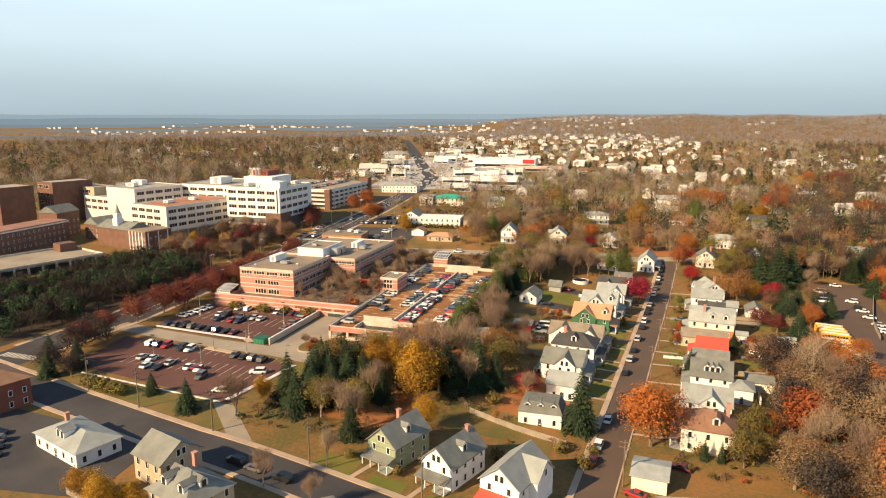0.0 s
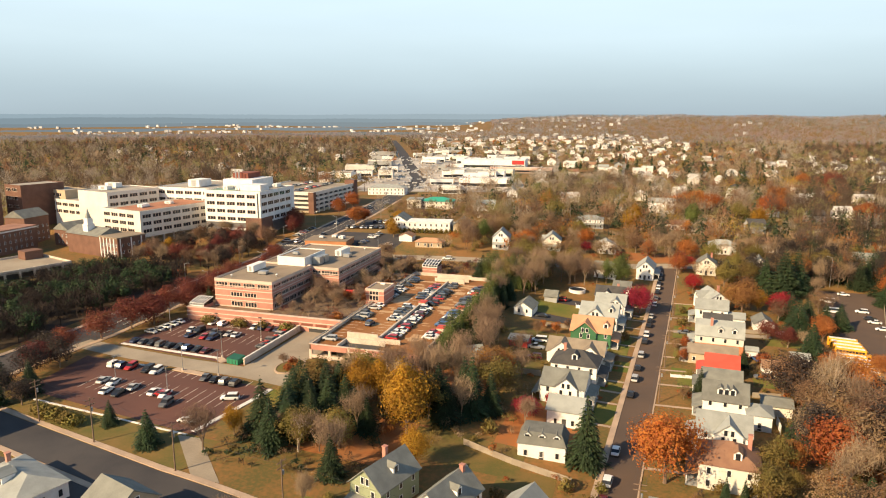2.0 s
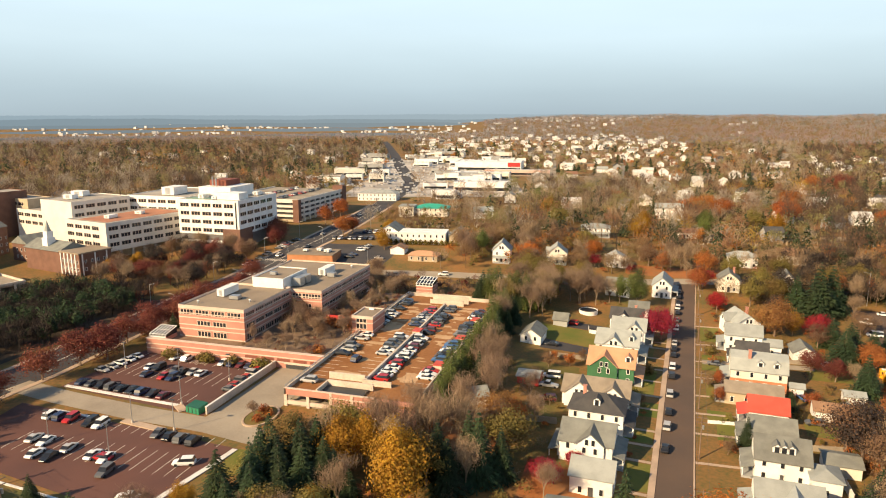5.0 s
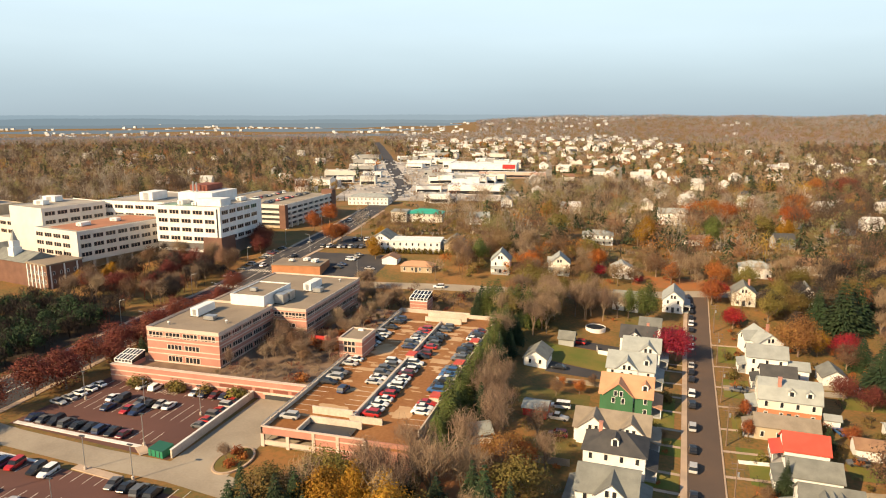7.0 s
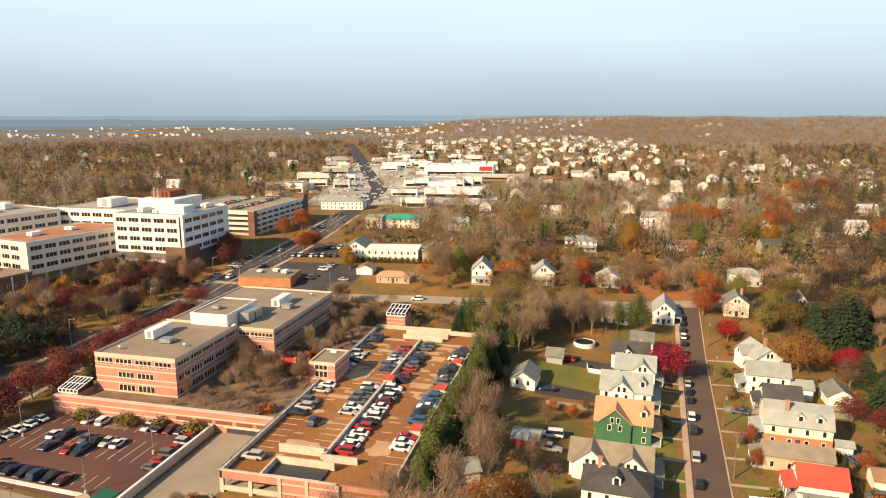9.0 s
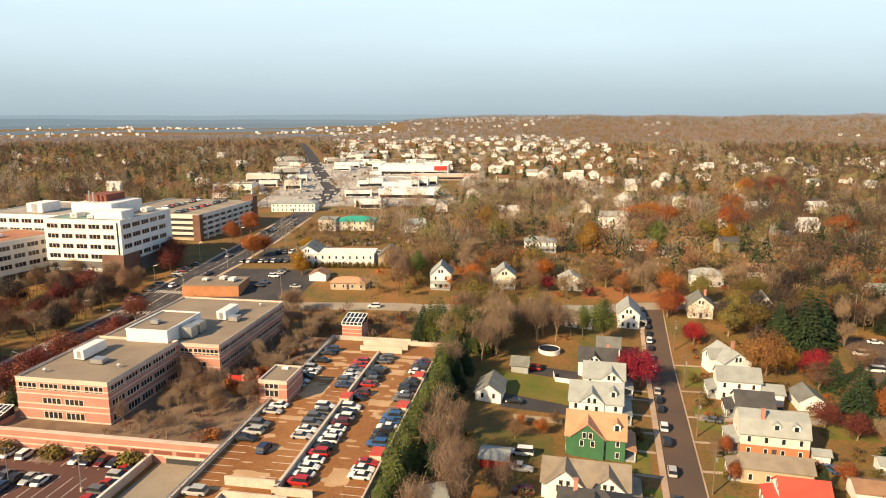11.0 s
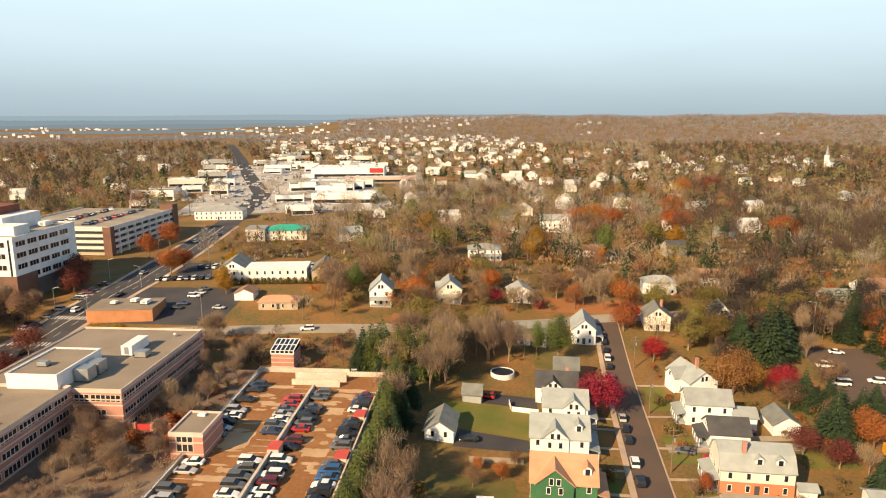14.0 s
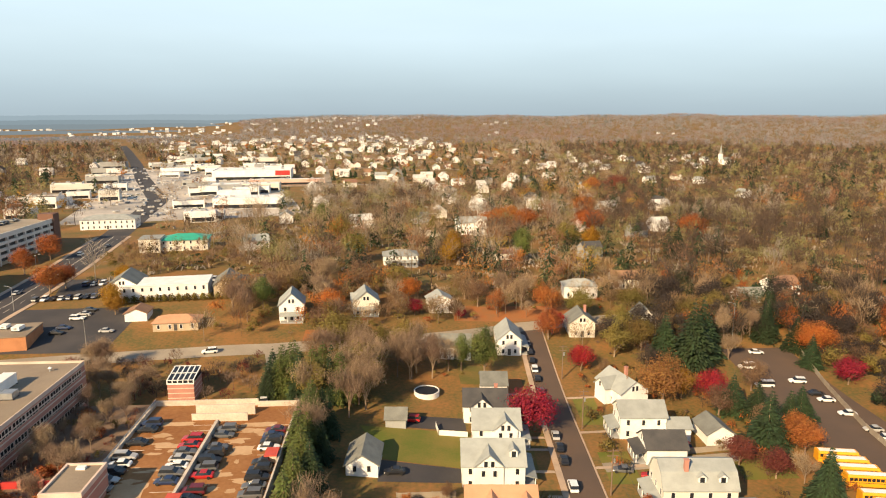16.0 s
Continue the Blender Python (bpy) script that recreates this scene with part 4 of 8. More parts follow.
# chapel-like front building and low garage west of the avenue
chapel = thing("chapel_building", pose(-303, 25, 5, 0, 0, -12), "old brick hall with a pale spire and white pilasters", "chapel")
part("wall", Geo().box(-20, 20, 0, 16, -1, 10), BRICK_OLD, chapel)
part("roof", Geo().extrude_x([(-0.6, 10), (14.6, 10), (7, 13.5)], -21, 6), ROOF_GREY, chapel)
part("flat_roof", Geo().box(6, 20.4, -0.4, 16.4, 10, 10.6), GRAVEL_ROOF, chapel)
for xx in np.arange(7, 20, 2.6):
    part("pilaster", Geo().box(xx - 0.3, xx + 0.3, -0.3, 0, 0, 10), WHITE, chapel)
for z in (3, 6.5):
    for xx in np.arange(8.3, 19, 2.6):
        put_window(chapel, HOUSE_WIN, xx, -0.02, z, 0)
    for yy in (3, 9.2, 15.0):
        part("pilaster", Geo().box(20, 20.3, yy - 1.75, yy - 1.25, 0, 10), WHITE, chapel) if z == 3 else None
    for yy in np.arange(3, 15, 3.1):
        put_window(chapel, HOUSE_WIN, 20.02, yy, z, 90)
part("steeple", Geo().box(-9.5, -5.5, 2, 6, 10, 15).box(-9, -6, 2.5, 5.5, 15, 18), WHITE, chapel, "white steeple")
part("spire", Geo().tube((-7.5, 4, 18), (-7.5, 4, 23), 1.5, 0.05, 8), ROOF_LIGHT, chapel)
lowdeck = thing("low_parking_deck", pose(-300, -49, 5, 0, 0, 72), "low flat concrete parking deck", "parking deck")
part("deck_slab", Geo().box(-44, 46, 0, 32, 3.0, 3.7), DRIVE, lowdeck)
part("deck_wall", Geo().box(-44, 46, 0, 0.4, 3.0, 4.6).box(45.6, 46, 0.4, 32, 3.0, 4.6).box(-44, 45.6, 31.6, 32, 3.0, 4.6), CONCRETE, lowdeck)
for xx in np.arange(-42, 46, 6):
    part("column", Geo().box(xx - 0.4, xx + 0.4, -0.1, 0.7, 0, 4.7), CONCRETE, lowdeck)
# dark filling stands for the shade under the slab
part("deck_core", Geo().box(-42, 44, 3, 31, -1, 3.0), DARK_METAL_AND_SHADE, lowdeck)
part("stair_house", Geo().box(36, 44, 22, 29, 3.7, 7.6), BRICK_OLD, lowdeck)
for x, y, rz, w, d, h in ((-344, -28, 92, 60, 15, 12), (-356, 34, 92, 16, 13, 15), (-331, 38, 80, 13, 12, 9)):
    b = thing("brick_hall", pose(x, y, 5, 0, 0, rz), "old brown brick hospital hall with white windows", "hospital building")
    part("wall", Geo().box(0, w, 0, d, -0.5, h), BRICK_OLD, b)
    if w > 20:
        part("roof", Geo().box(-0.3, w + 0.3, -0.3, d + 0.3, h, h + 0.5), surf("faded_red_roof", (0.36, 0.19, 0.13)), b)
        part("cornice", Geo().box(-0.2, w + 0.2, -0.25, -0.02, h - 0.8, h - 0.1), WHITE, b, "white cornice")
    else:
        part("roof", Geo().extrude_x([(-0.5, h), (d + 0.5, h), (d / 2, h + 4)], -0.4, w + 0.4), ROOF_GREY, b)
    for z in (2.6, 6.0, 9.4):
        for xx in np.arange(2, w - 1, 3.2):
            if z < h - 1:
                put_window(b, HOUSE_WIN, xx, -0.02, z, 0)
    for z in (2.6, 6.0):
        for yy in np.arange(2, d - 1, 3.2):
            put_window(b, HOUSE_WIN, -0.02, yy, z, -90)

# ---- houses ----
FOOT = []


def gable_prof(half, h, rise, over=0.45, t=0.22):
    k = rise / half
    return [(-half - over, h - over * k), (0, h + rise), (half + over, h - over * k), (half + over, h - over * k + t), (0, h + rise + t * 1.2), (-half - over, h - over * k + t)]


def house(x, y, rz, w, d, h, rise, wall, roof, label, style="gable", axis="y", porch="", dormers=(), chimney=None, name="house", category="house", group="houses", wing=None, low=None, windows=True, porch_roof=None, wide_over=0.45):
    """A house of w x d metres about (x, y). axis: the way its ridge runs. porch: the sides that have one. dormers: (side, at). wing: a cross gable (at, width, out, side) or a list of them."""
    base = min(gz(x + a * w / 2, y + b * d / 2) for a in (-1, 1) for b in (-1, 1))
    t = thing(name, pose(x, y, base, 0, 0, rz), label, category, group)
    FOOT.append((x, y, math.hypot(w, d) / 2 + 0.6))
    hw, hd = w / 2, d / 2
    g = Geo().box(-hw, hw, -hd, hd, -0.6, h)
    if style == "gable":
        if axis == "y":
            g.extrude_y([(-hw, h), (hw, h), (0, h + rise)], -hd, hd)
            part("roof", Geo().extrude_y(gable_prof(hw, h, rise, wide_over), -hd - 0.4, hd + 0.4), roof, t)
        else:
            g.extrude_x([(-hd, h), (hd, h), (0, h + rise)], -hw, hw)
            part("roof", Geo().extrude_x(gable_prof(hd, h, rise, wide_over), -hw - 0.4, hw + 0.4), roof, t)
    elif style == "gambrel":
        prof = [(-hd - 0.3, h - 0.2), (-hd * 0.62, h + rise * 0.68), (0, h + rise), (hd * 0.62, h + rise * 0.68), (hd + 0.3, h - 0.2)]
        g.extrude_x([(-hd, h), (hd, h), (hd * 0.58, h + rise * 0.64), (0, h + rise * 0.95), (-hd * 0.58, h + rise * 0.64)], -hw, hw)
        part("roof", Geo().extrude_x(prof + [(p[0] * 0.97, p[1] - 0.25) for p in prof[::-1]], -hw - 0.3, hw + 0.3), roof, t)
    elif style == "mansard":
        m = Geo().add([(-hw - .3, -hd - .3, h), (hw + .3, -hd - .3, h), (hw + .3, hd + .3, h), (-hw - .3, hd + .3, h), (-hw + 1, -hd + 1, h + rise), (hw - 1, -hd + 1, h + rise), (hw - 1, hd - 1, h + rise), (-hw + 1, hd - 1, h + rise)],
                      [(3, 2, 1, 0), (4, 5, 6, 7), (0, 1, 5, 4), (1, 2, 6, 5), (2, 3, 7, 6), (3, 0, 4, 7)])
        part("roof", m, roof, t)
    elif style == "flat":
        part("roof", Geo().box(-hw - 0.2, hw + 0.2, -hd - 0.2, hd + 0.2, h, h + 0.35), roof, t)
    else:
        r, o = max(0.0, (w - d) / 2), 0.5
        s = max(0.0, (d - w) / 2)
        m = Geo().add([(-hw - o, -hd - o, h - 0.15), (hw + o, -hd - o, h - 0.15), (hw + o, hd + o, h - 0.15), (-hw - o, hd + o, h - 0.15), (-r, -s, h + rise), (r + 0.01, -s, h + rise), (r + 0.01, s + 0.01, h + rise), (-r, s + 0.01, h + rise)],
                      [(3, 2, 1, 0), (4, 5, 6, 7), (0, 1, 5, 4), (1, 2, 6, 5), (2, 3, 7, 6), (3, 0, 4, 7)])
        part("roof", m, roof, t)
    part("wall", g, wall, t)
    if low:
        part("lower_wall", Geo().box(-hw - 0.04, hw + 0.04, -hd - 0.04, hd + 0.04, -0.6, low[0]), low[1], t, low[2])
    if windows:
        floors = [z for z in (1.5, 4.3, 7.1) if z < h - 0.7]
        for z in floors:
            for side, length in ((0, w), (90, d), (270, d)):
                n = max(1, int(length / 3.0))
                for i in range(n):
                    u = (i + 0.5) / n * length - length / 2
                    px, py = {0: (u, -hd - 0.05), 90: (hw + 0.05, u), 180: (u, hd + 0.05), 270: (-hw - 0.05, u)}[side]
                    put_window(t, HOUSE_WIN, px, py, z, side)
        if style == "gable" and rise > 2.4:
            for u in (-0.6, 0.6):
                if axis == "y":
                    put_window(t, HOUSE_WIN, u, -hd - 0.05, h + rise * 0.32, 0)
                else:
                    put_window(t, HOUSE_WIN, hw + 0.05, u, h + rise * 0.32, 90)
                    put_window(t, HOUSE_WIN, -hw - 0.05, u, h + rise * 0.32, 270)
        part("door", Geo().box(-0.5, 0.5, -hd - 0.09, -hd - 0.045, 0.2, 2.25), ROOF_DARK, t)
    for at, ww, out, side in wing if isinstance(wing, list) else [wing] if wing else []:
        # a cross gable that breaks out of the main roof
        hh, k = ww / 2, rise / (hw if axis == "y" else hd)
        if side in ("e", "w"):
            s = 1 if side == "e" else -1
            a, b = sorted((s * (hw + out), 0))
            wg = Geo().box(a, b, at - hh, at + hh, -0.6, h).extrude_x([(at - hh, h), (at + hh, h), (at, h + hh * 0.85)], a, b)
            wr = Geo().extrude_x([(p[0] + at, p[1]) for p in gable_prof(hh, h, hh * 0.85, 0.35)], a - 0.35 * (s < 0), b + 0.35 * (s > 0))
            part("wing_wall", wg, wall, t)
            part("wing_roof", wr, roof, t)
            put_window(t, HOUSE_WIN, s * (hw + out + 0.05), at, h + 0.6, 90 if s > 0 else 270)
        else:
            s = 1 if side == "n" else -1
            a, b = sorted((s * (hd + out), 0))
            wg = Geo().box(at - hh, at + hh, a, b, -0.6, h).extrude_y([(at - hh, h), (at + hh, h), (at, h + hh * 0.85)], a, b)
            wr = Geo().extrude_y([(p[0] + at, p[1]) for p in gable_prof(hh, h, hh * 0.85, 0.35)], a - 0.35 * (s < 0), b + 0.35 * (s > 0))
            part("wing_wall", wg, wall, t)
            part("wing_roof", wr, roof, t)
            for u in (-0.7, 0.7):
                put_window(t, HOUSE_WIN, at + u, s * (hd + out + 0.05), h + 0.5, 0 if s < 0 else 180)
            put_window(t, HOUSE_WIN, at - 1.2, s * (hd + out + 0.05), 4.0, 0 if s < 0 else 180)
            put_window(t, HOUSE_WIN, at + 1.2, s * (hd + out + 0.05), 4.0, 0 if s < 0 else 180)
    for side in porch:
        length = (w if side in "sn" else d) * 0.92
        c, sgn = (0, -1) if side == "s" else (0, 1)
        pr, deck_g, posts = Geo(), Geo(), []
        if side in "sn":
            s = -1 if side == "s" else 1
            y0, y1 = s * hd, s * (hd + 2.4)
            pr.add([(-length / 2 - .2, y0, 3.3), (length / 2 + .2, y0, 3.3), (length / 2 + .2, y1 + .2 * s, 2.6), (-length / 2 - .2, y1 + .2 * s, 2.6), (-length / 2 - .2, y0, 3.1), (length / 2 + .2, y0, 3.1), (length / 2 + .2, y1 + .2 * s, 2.42), (-length / 2 - .2, y1 + .2 * s, 2.42)],
                   [(0, 1, 2, 3), (7, 6, 5, 4), (2, 6, 7, 3), (1, 5, 6, 2), (0, 3, 7, 4)])
            deck_g.box(-length / 2, length / 2, min(y0, y1), max(y0, y1), -0.3, 0.45)
            posts = [(u, y1 - 0.15 * s) for u in (-length / 2 + .1, -length / 6, length / 6, length / 2 - .1)]
        else:
            s = -1 if side == "w" else 1
            x0, x1 = s * hw, s * (hw + 2.4)
            pr.add([(x0, -length / 2 - .2, 3.3), (x0, length / 2 + .2, 3.3), (x1 + .2 * s, length / 2 + .2, 2.6), (x1 + .2 * s, -length / 2 - .2, 2.6), (x0, -length / 2 - .2, 3.1), (x0, length / 2 + .2, 3.1), (x1 + .2 * s, length / 2 + .2, 2.42), (x1 + .2 * s, -length / 2 - .2, 2.42)],
                   [(0, 1, 2, 3), (7, 6, 5, 4), (2, 6, 7, 3), (1, 5, 6, 2), (0, 3, 7, 4)])
            deck_g.box(min(x0, x1), max(x0, x1), -length / 2, length / 2, -0.3, 0.45)
            posts = [(x1 - 0.15 * s, u) for u in (-length / 2 + .1, -length / 6, length / 6, length / 2 - .1)]
        part("porch_roof", pr, porch_roof or roof, t)
        part("porch_floor", deck_g, GREYSIDE, t)
        for px, py in posts:
            part("porch_post", Geo().box(px - 0.09, px + 0.09, py - 0.09, py + 0.09, 0.45, 2.6), WHITE, t)
    for side, at in dormers:
        g, r = Geo(), Geo()
        lift = {"gable": 0.25, "gambrel": 0.15, "mansard": 0.15, "hip": 0.25}.get(style, 0.3)
        dz, out = h + rise * lift, (hd if side in "sn" else hw) * (0.86 if style in ("gambrel", "mansard") else 0.72)
        rot = {"s": 0, "e": 90, "n": 180, "w": 270}[side]
        g.box(-0.8, 0.8, -out, -out * 0.3, dz - 0.6, dz + 1.6).extrude_y([(-0.8, dz + 1.6), (0.8, dz + 1.6), (0, dz + 2.2)], -out, -out * 0.3)
        r.extrude_y([(p[0], p[1] + dz) for p in gable_prof(0.8, 1.6, 0.6, 0.2, 0.12)], -out - 0.2, -out * 0.2)
        m = pose(0, 0, 0, 0, 0, rot) @ pose(at, 0, 0)
        dm = part("dormer", g, WHITE, t, "small white roof dormer")
        dm.matrix_basis = m
        part("dormer_roof", r, roof, dm)
        wdw = part("dormer_window", HOUSE_WIN[1], None, dm)
        wdw.matrix_basis = pose(0, -out - 0.03, dz + 0.85)
    if chimney:
        cx, cy = chimney
        top = h + rise + 0.9
        part("chimney", Geo().box(cx - 0.4, cx + 0.4, cy - 0.4, cy + 0.4, h * 0.5, top).box(cx - 0.5, cx + 0.5, cy - 0.5, cy + 0.5, top, top + 0.2), BRICK, t, "brick chimney")
    return t


S = -3.8
# west side of the side street, north to south
house(-34.5, 71, S, 7.5, 13, 5.2, 3.2, WHITE, ROOF_LIGHT, "narrow white gabled house at the head of the street", porch="e")
house(-52, 65, S, 9.5, 8, 4.6, 2.6, WHITE, ROOF_GREY, "white house with a grey-blue roof behind a pine", axis="x")
house(-43.5, 39, S, 7, 8, 4.8, 2.2, WHITE, ROOF_GREY, "small white house with a dark grey roof", axis="x")
house(-47.5, 25.5, S, 11, 8.5, 5.2, 2.8, WHITE, ROOF_DARK, "white house with a charcoal roof and a cross gable", axis="x", wing=(-1.0, 5.0, 0.6, "s"), chimney=(2.8, 0.5))
house(-46.5, 13, S, 11, 10, 5.4, 2.8, WHITE, ROOF_LIGHT, "white house with two pale gables", axis="x", wing=(2.0, 5.5, 0.5, "s"), porch="e")
house(-49.5, -3.5, S, 13, 11, 5.6, 3.2, WHITE, ROOF_LIGHT, "large white house with a broad pale grey roof", axis="x", porch="e", wing=(-1.0, 6.0, 0.4, "s"), dormers=(("s", 4.2),))
house(-50.5, -22.5, S, 13, 10.5, 5.4, 3.6, GREEN, ROOF_TAN, "dark green house with an orange-tan roof and white trim", axis="x", wing=(-1.8, 7.4, 0.7, "s"), dormers=(("s", 4.6),), porch="e")
house(-53.5, -43, S, 17, 9, 4.6, 2.9, WHITE, ROOF_TAUPE, "white house with two front gables", axis="x", wing=[(-4.0, 7.6, 1.0, "s"), (4.4, 6.4, 0.8, "s")], porch="e")
house(-52.5, -55.5, S, 13, 9.5, 5.6, 3.0, WHITE, ROOF_DARK, "white house with a black shingled hip roof", style="hip", porch="e", dormers=(("s", 0.0),), chimney=(-3.5, 1.0))
house(-53.5, -71.5, S, 11.5, 11, 5.4, 2.8, WHITE, ROOF_GREY, "white house with a grey hip roof and a front gable", axis="x", wing=(1.0, 6.0, 0.6, "s"), porch="ew")
house(-51.5, -85.5, S, 8.5, 8, 4.4, 2.2, WHITE, ROOF_LIGHT, "small white house with a pale roof", axis="x")
house(-54.7, -103.5, S + 6, 10.5, 7.5, 3.6, 2.6, WHITE, ROOF_GREY, "white house with a grey mansard roof and dormers", style="mansard", dormers=(("s", -3.2), ("s", 0), ("s", 3.2)))
# south cross street row
house(-80.5, -134.5, -18, 7.6, 11.5, 5.4, 3.4, SAGE, ROOF_GREY, "sage green house with white trim and a grey gable roof", porch="s", dormers=(("e", 0.0),), chimney=(-1.6, 2.0))
house(-67.5, -136.5, -18, 7.8, 12.0, 5.2, 3.4, WHITE, ROOF_GREY, "white gable-fronted house with a grey roof", porch="s", dormers=(("e", 0.0),), chimney=(0.4, 4.5))
house(-54, -138.5, -16, 8.6, 13.0, 5.4, 3.4, WHITE, ROOF_LIGHT, "white house with a pale roof and a red porch roof", porch="s", wing=(1.5, 7.0, 1.6, "e"), porch_roof=ROOF_RED)
# east side
house(-28.2, -124.5, S, 7, 8, 3.2, 0.8, CREAM, ROOF_LIGHT, "low pale garage beside the street", axis="x", name="garage", category="garage", group="garages", windows=False)
house(-16.0, -103, S, 11.5, 10.5, 5.8, 3.2, CREAM, ROOF_BROWN, "cream house with a pinkish-brown hip roof", style="hip", dormers=(("s", 1.5),), porch="w", chimney=(4.0, 2.0))
house(-15.5, -86.5, S, 11.5, 10, 5.2, 2.8, WHITE, ROOF_LIGHT, "white house with a pale grey roof and side gable", axis="x", wing=(1.0, 6.0, 0.8, "s"), porch="w")
house(-13.5, -68.0, S, 10.5, 9, 5.2, 3.4, WHITE, ROOF_GREY, "white house with a grey roof and a wide dormer", axis="x", dormers=(("s", -1.2), ("s", 0.2), ("s", 1.6)), porch="w")
house(-6.0, -73, S, 5.5, 7, 4.2, 1.2, WHITE, ROOF_LIGHT, "small white rear wing with a deck", style="hip", name="outbuilding", category="outbuilding", group="outbuildings")
house(-13.0, -53.5, S, 10, 8, 4.4, 2.2, WHITE, ROOF_GREY, "white house with a weathered grey roof", axis="x", porch="w")
house(-11.8, -41.0, S, 9.0, 7.5, 4.0, 2.6, WHITE, ROOF_RED, "white cottage with a bright red roof", axis="x", porch="w", porch_roof=ROOF_RED, dormers=())
house(-13.5, -29.5, S, 14, 6, 3.6, 1.8, TAN, ROOF_TAUPE, "low tan house with a pale brown roof", axis="x", porch="w")
house(-10.5, -15.5, S, 14.5, 9.5, 5.6, 4.2, CREAM, ROOF_LIGHT, "cream gambrel house over orange brick with white dormers", style="gambrel", dormers=(("s", 0.3), ("s", 4.4)), porch="w", low=(2.9, surf("orange_brick", (0.55, 0.22, 0.11), (0.47, 0.18, 0.09), 0.9, 0.3, 6.0), "orange brick ground floor"), chimney=(-2.5, -2.6))
house(-9.5, 3.0, S, 9, 7.5, 4.0, 2.6, WHITE, ROOF_DARK, "white house with a charcoal roof", axis="x", porch="w")
house(-10.5, 15.5, S, 11, 7.5, 5.8, 2.6, WHITE, ROOF_LIGHT, "white farmhouse with a pale grey roof", axis="x", porch="w")
house(-2.2, 13.0, S, 5.5, 6, 3.4, 1.4, WHITE, ROOF_LIGHT, "small white rear wing", axis="x", name="outbuilding", category="outbuilding", group="outbuildings")
house(6.5, 11.5, S + 4, 6.4, 8.0, 2.9, 2.0, WHITE, ROOF_GREY, "white detached garage with a grey gable roof", name="garage", category="garage", group="garages", windows=False)
house(-8.5, 35, S + 20, 8.5, 12, 4.6, 2.8, WHITE, ROOF_LIGHT, "white gabled house with stepped pale roofs", wing=(1.0, 5.0, 2.0, "w"), chimney=(2.6, 2.0))
house(-0.5, -63, S, 7.0, 6.5, 2.8, 0.9, CREAM, ROOF_GREY, "pale garage with a grey-green gable roof", axis="x", name="garage", category="garage", group="garages", windows=False)
house(4.5, -34.5, S, 9.0, 6.0, 2.8, 1.2, WHITE, ROOF_BROWN, "white garage with a brown roof", axis="x", name="garage", category="garage", group="garages", windows=False)
house(-1.0, -20.0, S, 3.4, 3.0, 2.3, 0.7, WHITE, ROOF_LIGHT, "small white garden shed", axis="x", name="shed", category="shed", group="sheds", windows=False)
house(12.5, -22.0, S, 5.0, 4.0, 2.3, 0.8, WHITE, ROOF_LIGHT, "small white garden shed in a yard", axis="x", name="shed", category="shed", group="sheds", windows=False)
# back yards west
house(-77.0, -1.0, S, 6.8, 9.5, 3.0, 2.2, WHITE, ROOF_GREY, "white detached garage with a grey gable roof beside the lawn", name="garage", category="garage", group="garages", windows=False)
for u in (-1.5, 1.5):
    put_window(bpy.data.objects["garage.004"], HOUSE_WIN, u, -4.8, 2.1, 0)
house(-70.2, 20.0, S, 5.0, 5.0, 2.6, 1.8, GREYSIDE, ROOF_GREY, "small grey garden shed with a steep roof", axis="x", name="shed", category="shed", group="sheds", windows=False)
house(-72.5, -36.5, S, 6.0, 5.5, 2.6, 0.9, RED_PAINT, ROOF_LIGHT, "small red shed with a pale roof", axis="x", name="shed", category="shed", group="sheds", windows=False)
house(-58.5, -73.5, S, 3.0, 3.4, 2.6, 0.8, WHITE, ROOF_LIGHT, "small white garden shed in a yard", axis="x", name="shed", category="shed", group="sheds", windows=False)
house(-84.0, -56, 30, 6.5, 5.5, 2.6, 1.6, CREAM, ROOF_LIGHT, "pale outbuilding among bare trees", axis="x", name="outbuilding", category="outbuilding", group="outbuildings", windows=False)
# south-west block
house(-145.5, -157, -17, 17, 9.5, 3.4, 1.8, WHITE, ROOF_LIGHT, "long low white house with a flat dormer", style="hip", chimney=(-6.0, 1.0), dormers=(("s", -1.0), ("s", 0.6)))
house(-119.5, -160, -17, 9, 9, 5.6, 3.0, TAN, ROOF_GREY, "tan house with a grey gable roof", axis="x")
house(-107.5, -168.5, -17, 11.5, 10, 5.4, 3.4, TAN, ROOF_GREY, "olive-tan mansard house with white trim and dormers", style="hip", dormers=(("s", -2.5), ("s", 2.5), ("e", 0.0), ("w", 0.0)), chimney=(-2.5, 3.0))
house(-184, -148, -17, 14, 16, 7.2, 3.2, BRICK_DARK, ROOF_BROWN, "dark red brick building with a brown hip roof", style="hip")
house(-84, -166, -17, 8, 9, 3.2, 2.0, GREYSIDE, ROOF_GREY, "grey garage across the cross street", name="garage", category="garage", group="garages", windows=False)
# north of the cross street
house(-106, 90, 6, 8.2, 10, 5.8, 3.8, WHITE, ROOF_LIGHT, "tall white gable-fronted house on the rise", porch="s")
house(-81.5, 99, 6, 9, 10, 5.0, 3.6, CREAM, ROOF_LIGHT, "cream gable-fronted house on the rise", porch="s", wing=(1.0, 4.0, 0.5, "w"))
house(-54.5, 104, 8, 9, 9, 4.4, 2.4, WHITE, ROOF_LIGHT, "white low gable-fronted house")
house(-8, 82, S, 8.5, 10, 5.0, 3.2, CREAM, ROOF_GREY, "cream house with a grey roof half hidden by trees", chimney=(2.0, 2.0))
house(14, 82, S, 7, 9, 5.6, 3.6, WHITE, ROOF_GREY, "white steep-gabled house among trees")
